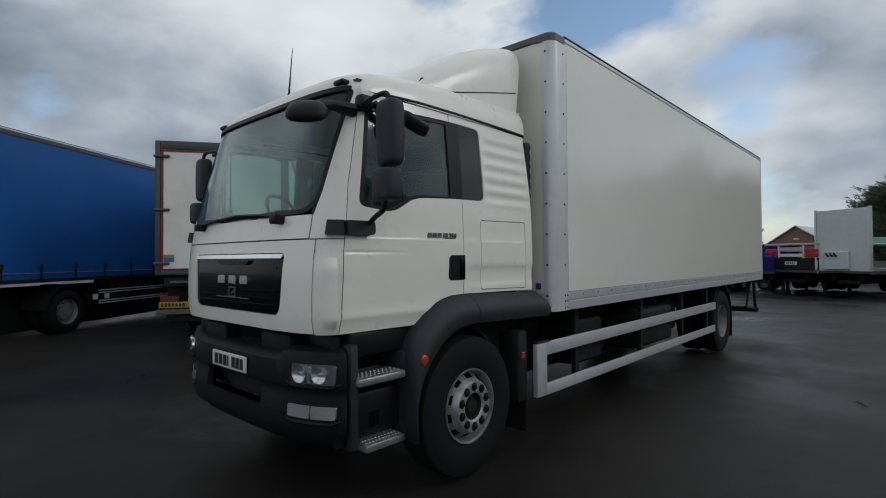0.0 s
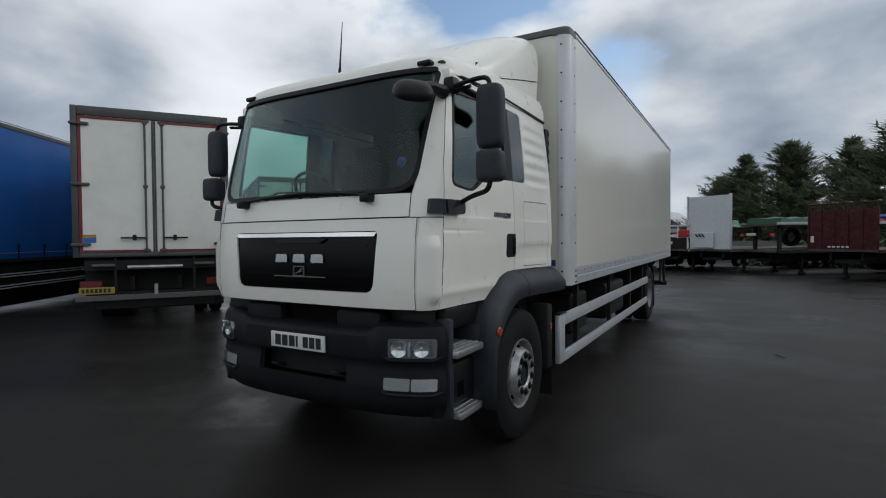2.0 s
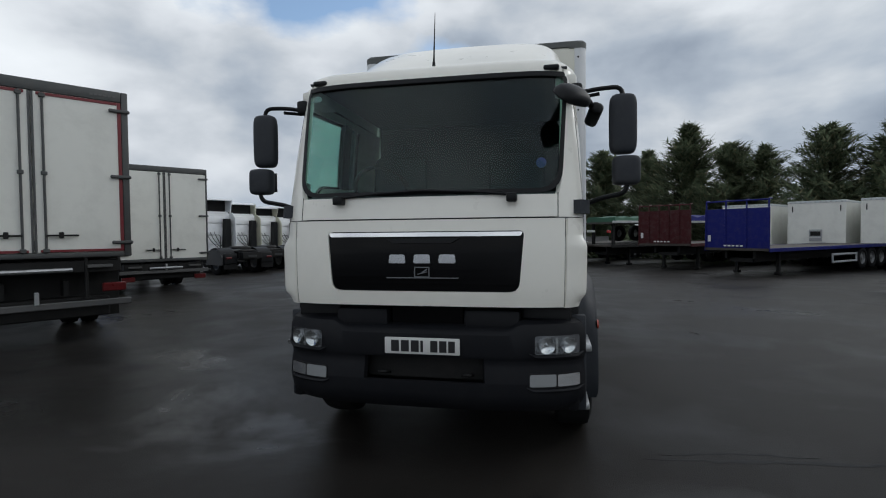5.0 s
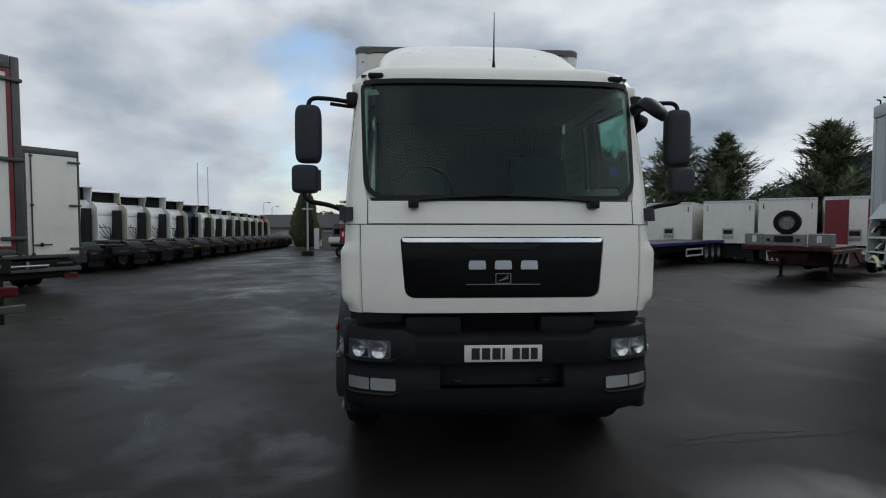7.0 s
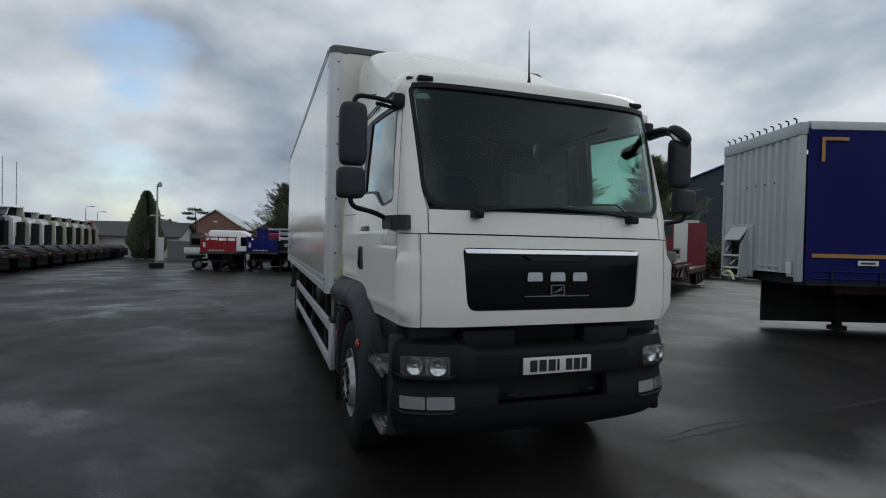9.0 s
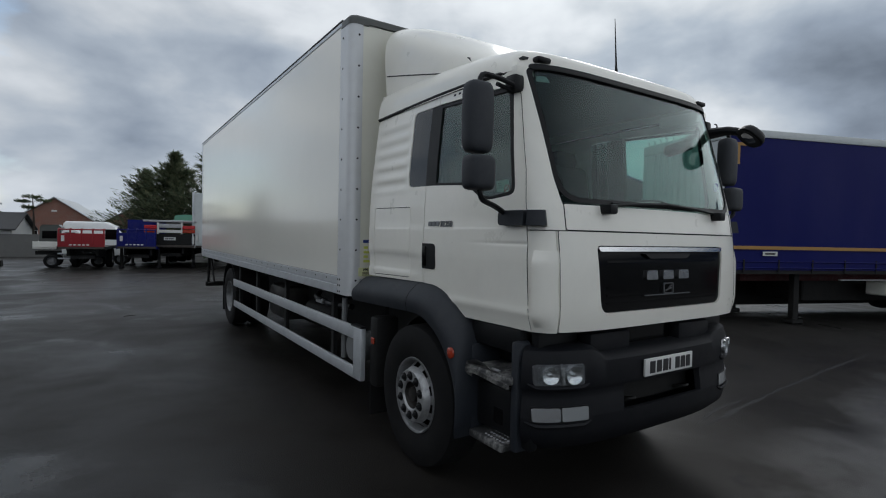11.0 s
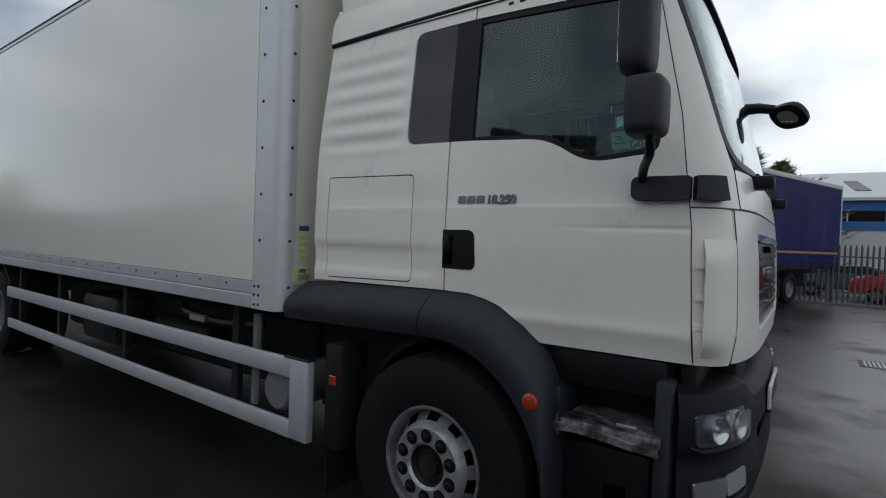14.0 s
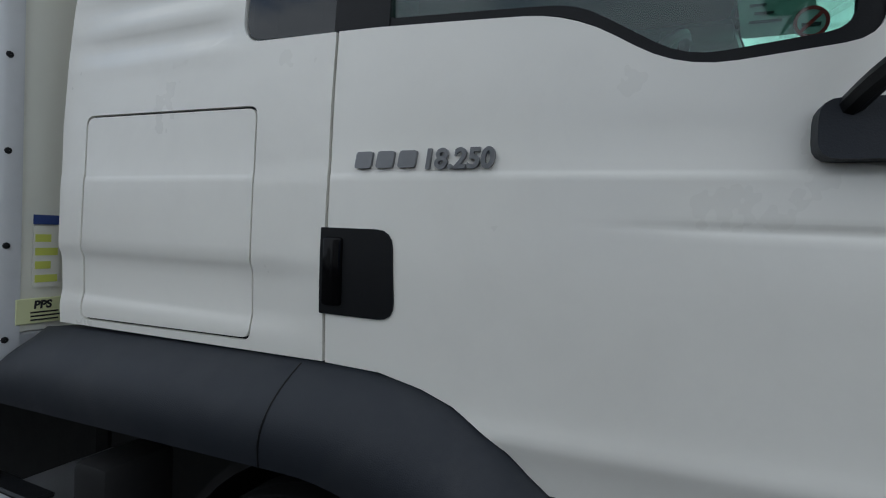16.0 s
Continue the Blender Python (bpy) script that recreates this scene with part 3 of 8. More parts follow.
part("windscreen_sticker", disc(0.035, 0.004, 16, "Y", front(0.80, 2.16, -0.014)), M_BLUESTICK, screen, "round blue windscreen sticker")
part("windscreen_sticker", plate([rpoly([(-0.93, 2.705), (-0.84, 2.705), (-0.86, 2.745), (-0.92, 2.745)], 0.008, 2)], lambda u, v, out: front(u, v, out - 0.016), 0.002), M_LAMPWHITE, screen, "small pale windscreen sticker")
for x0, x1 in ((-0.60, 0.20), (0.61, 1.24)):
    wz = 1.958
    base = part("wiper", box(x0 - 0.035, x0 + 0.035, 0.0, 0.10, 1.895, 1.955, 0.012, 2), M_BLACK, truck)
    arm = [front(x0, 1.945, 0.015), front(x0 + (0.25 if x0 < 0 else -0.25), 1.968, 0.022), front(x0 + (0.62 if x0 < 0 else -0.62), 1.985, 0.022)]
    part("wiper_arm", tube(arm, 0.011, 6), M_BLACK, base)
    x2 = x0 + (0.06 if x0 < 0 else -0.06)
    blade = [front(x2 + (i / 8) * (0.72 if x0 < 0 else -0.72), 1.966 + 0.014 * i / 8, 0.012) for i in range(9)]
    part("wiper_blade", tube(blade, 0.009, 6), M_BLACK, base)

# flanks: doors, rear quarter, windows
ARCH = [(0.822, 1.192), (0.862, 1.225), (0.903, 1.266), (0.96, 1.302), (1.02, 1.338), (1.09, 1.362), (1.19, 1.382), (1.33, 1.385)]
win_door = rpoly([(0.418, 2.68), (0.325, 2.006), (0.625, 1.975), (0.82, 2.09), (1.225, 2.115), (1.225, 2.712)], [0.05, 0.06, 0.06, 0.05, 0.02, 0.02], 4)
win_quarter = rpoly([(1.33, 2.118), (1.605, 2.130), (1.598, 2.715), (1.33, 2.715)], [0.01, 0.05, 0.05, 0.01], 4)
door_pts = [(seam_y(1.19), 1.19, 0)] + [(y, z, 0) for y, z in ARCH] + [(1.33, 2.118, 0), (1.235, 2.115, 0), (0.82, 2.09, 0.09), (0.625, 1.975, 0.09), (0.325, 2.006, 0.06), (0.418, 2.685, 0.05), (1.235, 2.718, 0), (1.235, 2.778, 0), (0.42, 2.762, 0)] + [(seam_y(z), z, 0) for z in (2.6, 2.4, 2.15, 1.95, 1.72, 1.45)]
door_loop = rpoly([(y, z) for y, z, r in door_pts], [r for y, z, r in door_pts], 5)
rear_loop = rpoly([(1.338, 1.386), (2.298, 1.372), (2.300, 2.15), (2.258, 2.778), (1.243, 2.778), (1.243, 2.718), (1.605, 2.718), (1.615, 2.125), (1.338, 2.118)], [0, 0, 0, 0, 0, 0, 0.06, 0.06, 0], 5)
hatch = rpoly([(1.555, 1.412), (2.195, 1.398), (2.185, 1.972), (1.555, 1.962)], 0.025, 4)
hatch_hole = rpoly([(1.549, 1.406), (2.201, 1.392), (2.191, 1.978), (1.549, 1.968)], 0.027, 4)
HZ = sorted(frange(1.2, 2.75, 18) + [1.25, 1.265, 1.28, 1.295, 1.31, 1.325, 1.34, 1.43, 1.45, 1.47, 1.57, 1.585, 1.60, 1.68, 1.69, 1.698, 1.705, 1.712, 1.72, 1.73, 1.70, 1.785, 1.794, 1.800, 1.807])


def ribbed(place, out0=0.0):
    """The rear quarter with soft pressed ribs between y 1.65 and 2.2."""
    def p(y, z, out=0.0):
        k = min(1, max(0, (y - 1.62) / 0.08)) * min(1, max(0, (2.24 - y) / 0.06)) * min(1, max(0, (z - 2.06) / 0.06)) * min(1, max(0, (2.70 - z) / 0.05))
        return place(y, z, out + out0 + 0.0065 * k * (math.sin((z - 2.08) / 0.112 * 2 * math.pi) - 0.3))
    return p


def badge_text(body, size, parent, place, material, label):
    """Raised lettering from the built-in font as a mesh."""
    cu = bpy.data.curves.new("lettering", "FONT")
    cu.body, cu.size, cu.extrude = body, size, 0.004
    cu.shear, cu.offset, cu.space_character = 0.12, 0.0016, 1.02
    ob = bpy.data.objects.new("lettering", cu)
    scene.collection.objects.link(ob)
    dg = bpy.context.evaluated_depsgraph_get()
    me = bpy.data.meshes.new_from_object(ob.evaluated_get(dg))
    bpy.data.objects.remove(ob)
    me.materials.clear()
    me.materials.append(material)
    me.transform(place)
    o = new("lettering", me)
    o.parent = parent
    o["label"] = label
    return o


for s in (-1, 1):
    fl = flank(s)
    door = part("door", plate([door_loop], fl, 0.03, frange(0.2, 1.3, 11), HZ), M_WHITE, truck, "white cab door")
    part("door_window", plate([win_door], lambda y, z, out, f=fl: f(y, z, out - 0.014), 0.005, frange(0.4, 1.2, 4), HZ), M_DOORGLASS, door)
    wi = rpoly([(0.452, 2.655), (0.362, 2.026), (0.618, 1.997), (0.81, 2.109), (1.21, 2.133), (1.21, 2.69)], [0.04, 0.05, 0.06, 0.05, 0.02, 0.02], 4)
    part("window_seal", plate([win_door, wi], lambda y, z, out, f=fl: f(y, z, out - 0.006), 0.02, frange(0.4, 1.2, 4), HZ), M_BLACK, door)
    for y in (0.94, 0.99, 1.05) if s < 0 else ():
        part("clip_hole", plate([rpoly([(y - 0.014, 2.744), (y + 0.014, 2.744), (y + 0.014, 2.758), (y - 0.014, 2.758)], 0.006, 3)], lambda yy, z, out, f=fl: f(yy, z, out + 0.0025), 0.004), M_BLACK, door)
    handle = part("door_handle", plate([rpoly([(1.155, 1.495), (1.345, 1.495), (1.345, 1.685), (1.165, 1.685)], [0.04, 0.004, 0.004, 0.04], 4)], lambda y, z, out, f=fl: f(y, z, out + 0.004), 0.03, (1.22, 1.28), frange(1.5, 1.68, 3)), M_BLACK, door)
    part("handle_grip", box(*sorted((s * 1.122, s * 1.140)), 1.285, 1.335, 1.515, 1.665, 0.008, 2), M_GLOSSBLACK, handle)
    # model designation: the maker's series as plain blocks, then the figures
    for k in range(3):
        y = 1.245 - k * 0.052 if s < 0 else 0.955 + k * 0.052
        part("badge_block", plate([rpoly([(y - 0.020, 1.813), (y + 0.020, 1.813), (y + 0.020 + s * 0.006, 1.848), (y - 0.020 + s * 0.006, 1.848)], 0.006, 2)], lambda yy, z, out, f=fl: f(yy, z, out + 0.008), 0.012), M_EMBLEM, door)
    rot = Matrix(((0, 0, s), (s, 0, 0), (0, 1, 0))).to_4x4()
    badge_text("18.250", 0.055, door, Matrix.Translation((s * 1.127, 1.105 if s < 0 else 1.090, 1.811)) @ rot, M_EMBLEM, "chrome figures 18.250")
    rear = part("rear_quarter", plate([rear_loop, hatch_hole], ribbed(fl), 0.03, frange(1.4, 2.2, 16), frange(1.4, 2.72, 60)), M_WHITE, truck)
    part("locker_hatch", plate([hatch], lambda y, z, out, f=fl: f(y, z, out - 0.001), 0.02, frange(1.6, 2.2, 4), HZ), M_WHITE, truck)
    part("locker_seam", plate([hatch_hole], lambda y, z, out, f=fl: f(y, z, out - 0.012), 0.01, (), HZ), M_BLACK, truck)
    qw = part("quarter_window", plate([win_quarter], lambda y, z, out, f=fl: f(y, z, out - 0.004), 0.006, frange(1.3, 1.55, 3), HZ), M_DARKGLASS, truck)
    part("window_post", plate([[(1.205, 2.112), (1.345, 2.119), (1.345, 2.715), (1.205, 2.715)]], lambda y, z, out, f=fl: f(y, z, out - 0.003), 0.05, (), HZ), M_BLACK, truck)
    for ya, yb in ((1.345, 1.40), (1.535, 1.60)):
        part("window_lining", plate([[(ya, 2.13), (yb, 2.14), (yb, 2.70), (ya, 2.70)]], lambda y, z, out, f=fl: f(y, z, out - 0.03), 0.01, (), HZ), M_LINING, truck)
    part("gutter", tube([fl(y, z, 0.004) for y, z in [(0.43, 2.772), (0.56, 2.781), (0.9, 2.794), (1.3, 2.796), (1.8, 2.790), (2.265, 2.780)]], 0.014, 8), M_BLACK, truck)
    part("door_gap", plate([[(1.326, 1.375), (1.346, 1.375), (1.346, 2.12), (1.326, 2.12)]], lambda y, z, out, f=fl: f(y, z, out - 0.014), 0.01, (), HZ), M_BLACK, truck)
    gl = [(seam_y(z) - 0.016, z) for z in frange(1.19, 2.73, 12)] + [(seam_y(z) + 0.008, z) for z in reversed(frange(1.19, 2.73, 12))]
    part("door_gap", plate([gl], lambda y, z, out, f=fl: f(y, z, out - 0.014), 0.01), M_BLACK, truck)
    # black rubber gaiter between cab and body
    if s < 0:
        continue
    gaiter = [[Vector((s * x, y, z)) for x, y in ((1.075, 2.27), (1.085 + 0.012 * (i % 2), 2.33), (1.04, 2.36), (1.03, 2.27))] for i, z in enumerate(frange(1.40, 2.72, 30))]
    part("gaiter", loft(gaiter), M_BLACK, truck)

# roof, lamps, deflector
RISE = [(0.0, 0.036), (0.008, 0.095), (0.03, 0.143), (0.09, 0.187), (0.25, 0.229), (0.5, 0.262), (0.75, 0.277), (1.0, 0.282)]
rows = []
for i in range(25):
    t = (i / 24) ** 1.7
    row = []
    for k in range(41):
        v = math.sin((k / 40 - 0.5) * math.pi)
        x = v * 1.062
        y0 = front(min(abs(x), 1.0), 2.838).y
        y = y0 + (2.275 - y0) * t
        x *= 1 - 0.016 * (1 - ease_back(y))
        row.append(Vector((x, y, 2.775 + table(t, RISE) * (1 - abs(v) ** 17 * 0.9999) ** 0.5)))
    rows.append(row)
part("cab_roof", loft(rows, closed=False), M_WHITE, truck)
part("cab_rear_wall", box(-1.03, 1.03, 2.235, 2.262, 1.38, 3.0, 0.01), M_WHITE, truck)
for s in (-1, 1):
    part("roof_marker_lamp", box(s * 0.87 - 0.055, s * 0.87 + 0.055, 0.34, 0.405, 2.832, 2.868, 0.014, 2), M_BLACK, truck, "small dark roof marker lamp")
part("antenna", tube([(-0.004, 0.495, 2.95), (-0.003, 0.50, 3.05), (0.003, 0.525, 3.376)], [0.011, 0.007, 0.0025], 6), M_BLACK, truck)
part("antenna_base", lathe([(0.001, 0.07), (0.010, 0.07), (0.017, 0.0), (0.001, 0.0)], 10, "Z", (-0.004, 0.495, 2.93)), M_BLACK, truck)
for s in (-1, 1):
    part("roof_fin", loft([[Vector((s * x, y, z)) for y, z in ((1.03, 2.97), (1.16, 2.97), (1.15, 3.075), (1.11, 3.07))] for x in (0.872, 0.90)]), M_BLACK, truck)
TOPZ = [(0.70, 2.93), (0.87, 3.025), (1.05, 3.125), (1.30, 3.27), (1.58, 3.42), (1.81, 3.53), (2.06, 3.63), (2.31, 3.705), (2.37, 3.715)]
DEFL_W = [(0.70, 0.74), (0.90, 0.86), (1.10, 0.93), (1.35, 0.968), (1.8, 0.982), (2.37, 0.99)]
rows = []
for i in range(29):
    k = i / 28
    y = 0.70 + 1.67 * k
    hw, zt, e = table(y, DEFL_W), table(y, TOPZ), 2 / (3.0 + 3.5 * min(1, k * 1.5))
    row = []
    for w in frange(-math.pi / 2, math.pi / 2, 44):
        h = abs(math.cos(w)) ** e
        v = math.copysign(abs(math.sin(w)) ** e, w)
        # the trailing edge leans forward at its foot
        row.append(Vector((hw * v, y - 0.13 * k ** 5 * (1 - h), 2.88 + (zt - 2.88) * h + 0.028 * h * (1 - v * v) * k)))
    rows.append(row)
part("roof_deflector", loft(rows), M_WHITE, truck, "white roof air deflector")
for s in (-1, 1):
    part("deflector_seam", tube([(s * (table(y, DEFL_W) + 0.0005), y, z) for y, z in ((1.37, 3.0), (1.6, 3.05), (1.9, 3.115), (2.255, 3.19))], 0.005, 6), M_BLACK, truck)

# bumper
BN, BD = 3.0, 0.42
B_PROF = [(1.105, -0.14), (1.100, -0.05), (1.075, -0.010), (1.02, 0.010), (0.87, 0.018), (0.845, 0.010)]
B_MID = [(0.845, 0.010), (0.83, 0.003), (0.79, 0.003), (0.765, 0.009), (0.68, 0.016)]
B_LOW = [(0.68, 0.016), (0.60, 0.014), (0.53, -0.004), (0.475, -0.06), (0.46, -0.16)]


def bump_xy(a, out):
    w = a * math.pi / 2
    hw, y0 = 1.118 + out, 0.03 - out
    return hw * math.sin(w) ** (2 / BN), y0 + (BD + out) * (1 - max(0.0, math.cos(w)) ** (2 / BN))


def bump_front(x, z, out=0.0):
    o = table(z, sorted(B_LOW + B_MID + B_PROF)) + out
    k = min(0.999, abs(x) / (1.118 + o))
    return Vector((x, 0.03 - o + (BD + o) * (1 - (1 - k ** BN) ** (1 / BN)), z))


def bumper_strip(name, prof, a0, a1, n=40):
    rings = []
    for i in range(n + 1):
        a = a0 + (a1 - a0) * i / n
        s = -1 if a < 0 else 1
        ring = []
        for z, o in prof:
            x, y = bump_xy(abs(a), o)
            # the upper edge drops between the lamp shoulders
            z -= 0.05 * min(1, max(0, (0.66 - x) / 0.08)) * min(1, max(0, (z - 1.0) / 0.07))
            ring.append(Vector((s * x, y, z)))
        for z, o in reversed(prof):
            x, y = bump_xy(abs(a), o - 0.035)
            z -= 0.05 * min(1, max(0, (0.66 - x) / 0.08)) * min(1, max(0, (z - 1.0) / 0.07))
            ring.append(Vector((s * x, y, z - 0.001)))
        rings.append(ring)
    return part(name, loft(rings), M_BUMPER, truck, "dark grey plastic bumper")


bumper_strip("bumper_upper", B_PROF, -0.79, 0.79, n=60)
bumper_strip("bumper_lower", B_LOW, -0.79, 0.79, n=60)
a_in = math.asin((0.42 / 1.118) ** (BN / 2)) / (math.pi / 2)
for s in (-1, 1):
    bumper_strip("bumper_middle", B_MID, *sorted((s * a_in, s * 0.79)), n=24)
part("intake_backing", box(-1.0, 1.0, 0.26, 0.29, 0.48, 1.25), M_BLACK, truck)
# moulded blocks and a glossy centre panel show in the gap above the bumper
for s in (-1, 1):
    part("bumper_shelf_block", box(*sorted((s * 0.27, s * 0.66)), 0.10, 0.22, 1.0, 1.165, 0.03, 2), M_BUMPER, truck)
    part("cab_underside", box(*sorted((s * 0.66, s * 1.0)), 0.20, 0.34, 1.02, 1.19, 0.03, 2), M_BLACK, truck)
part("radiator_panel", box(-0.265, 0.265, 0.17, 0.20, 0.98, 1.19, 0.01), M_GLOSSBLACK, truck)
part("intake_recess", plate([rpoly([(-0.43, 0.675), (0.43, 0.675), (0.44, 0.85), (-0.44, 0.85)], 0.02, 3)], lambda u, v, out: bump_front(u, 0.86, out - 0.12) + Vector((0, 0, v - 0.86)), 0.01, frange(-0.4, 0.4, 8)), M_DARK, truck)
for s in (-1, 1):
    part("tow_eye", tube(bend([(s * 0.33, 0.14, 0.70), (s * 0.33, 0.055, 0.725), (s * 0.27, 0.05, 0.725), (s * 0.27, 0.14, 0.70)], 0.03), 0.011, 6), M_DARK, truck)
    # headlamp and fog lamp units let into the bumper face
    lo, hi = sorted((s * 0.755, s * 1.05))
    lamp = part("headlamp", plate([rpoly([(lo, 0.878), (hi, 0.878), (hi, 1.003), (lo, 1.003)], 0.02, 4)], lambda u, v, out: bump_front(u, v, out + 0.004), 0.02, frange(-1.05, 1.05, 28)), M_LAMPHOUSE, truck, "twin headlamp unit with clear lens")
    for cx, r in ((0.83, 0.054), (0.965, 0.050)):
        c = bump_front(s * cx, 0.94, 0.0)
        d = bump_front(s * cx + 0.02, 0.94, 0.0) - bump_front(s * cx - 0.02, 0.94, 0.0)
        turn = Matrix.Rotation(math.atan2(d.y, d.x), 3, "Z")
        bowl = lathe([(0.001, -0.006), (0.012, -0.0065), (r * 0.5, -0.0095), (r * 0.8, -0.016), (r * 0.96, -0.023), (r, -0.0235), (r, 0.0)], 24, "Y", c)
        cap = lathe([(0.001, -0.019), (0.010, -0.018), (0.012, -0.004)], 12, "Y", c)
        for bm in (bowl, cap):
            bmesh.ops.rotate(bm, cent=c, matrix=turn, verts=bm.verts)
        part("reflector", bowl, M_LAMPSILVER, lamp)
        part("bulb_cap", cap, M_LAMPDIM, lamp)
    part("lamp_divider", plate([rpoly([(s * 0.90 - 0.008, 0.89), (s * 0.90 + 0.008, 0.89), (s * 0.90 + 0.008, 0.99), (s * 0.90 - 0.008, 0.99)], 0.004, 2)], lambda u, v, out: bump_front(u, v, out + 0.016), 0.015), M_LAMPDIM, lamp)
    part("lens", plate([rpoly([(lo + 0.006, 0.884), (hi - 0.006, 0.884), (hi - 0.006, 0.997), (lo + 0.006, 0.997)], 0.02, 4)], lambda u, v, out: bump_front(u, v, out + 0.028), 0.003, frange(-1.05, 1.05, 28)), M_LENS, lamp)
    lo, hi = sorted((s * 0.715, s * 1.06))
    fog = part("fog_lamp", plate([rpoly([(lo, 0.655), (hi, 0.655), (hi, 0.752), (lo, 0.752)], 0.015, 4)], lambda u, v, out: bump_front(u, v, out + 0.003), 0.02, frange(-1.05, 1.05, 28)), M_BLACK, truck, "fog and indicator lamp unit")
    for x0, x1, mm in ((0.722, 0.895, M_LAMPWHITE), (0.905, 1.052, M_LAMPDIM)):
        lo, hi = sorted((s * x0, s * x1))
        part("lens", plate([rpoly([(lo, 0.664), (hi, 0.664), (hi, 0.744), (lo, 0.744)], 0.012, 3)], lambda u, v, out: bump_front(u, v, out + 0.008), 0.008, frange(-1.05, 1.05, 28)), mm, fog)
    # moulded lips under the two lamps
    for zl, x0, x1 in ((0.862, 0.72, 1.075), (0.636, 0.70, 1.08)):
        part("lamp_lip", tube([bump_front(s * (x0 + (x1 - x0) * i / 8), zl + (0.02 if i in (0, 8) else 0), 0.004) for i in range(9)], [0.006] + [0.014] * 7 + [0.006], 6), M_BUMPER, truck)
    # black block put in for the shaded gap between bumper and step
    part("gap_shade", box(*sorted((s * 0.98, s * 1.05)), 0.20, 0.31, 0.47, 1.02, 0.02, 2), M_BLACK, truck)
pl = part("number_plate", box(-0.262, 0.262, -0.006, 0.010, 0.870, 0.982, 0.004, 2), M_PLATE, truck, "white number plate with dark bars")
for x0, x1 in ((-0.205, -0.150), (-0.135, -0.080), (-0.065, -0.010), (0.002, 0.020), (0.070, 0.120), (0.132, 0.182), (0.194, 0.240)):
    part("plate_bar", box(x0 - 0.01, x1 - 0.01, -0.009, -0.005, 0.887, 0.965, 0.001), M_INK, pl)

# steps, arches, wheels
WY, WZ, RT = 1.345, 0.53, 0.53
RWY = 8.22


def arch_path(n=20):
    """Lower edge of the front wing in (y, z), front to back."""
    pts = []
    for i in range(n + 1):
        w = radians(-12 + (132 + 12) * i / n)
        pts.append((WY - 0.605 * math.cos(w), WZ + 0.632 * math.sin(w)))
    return pts


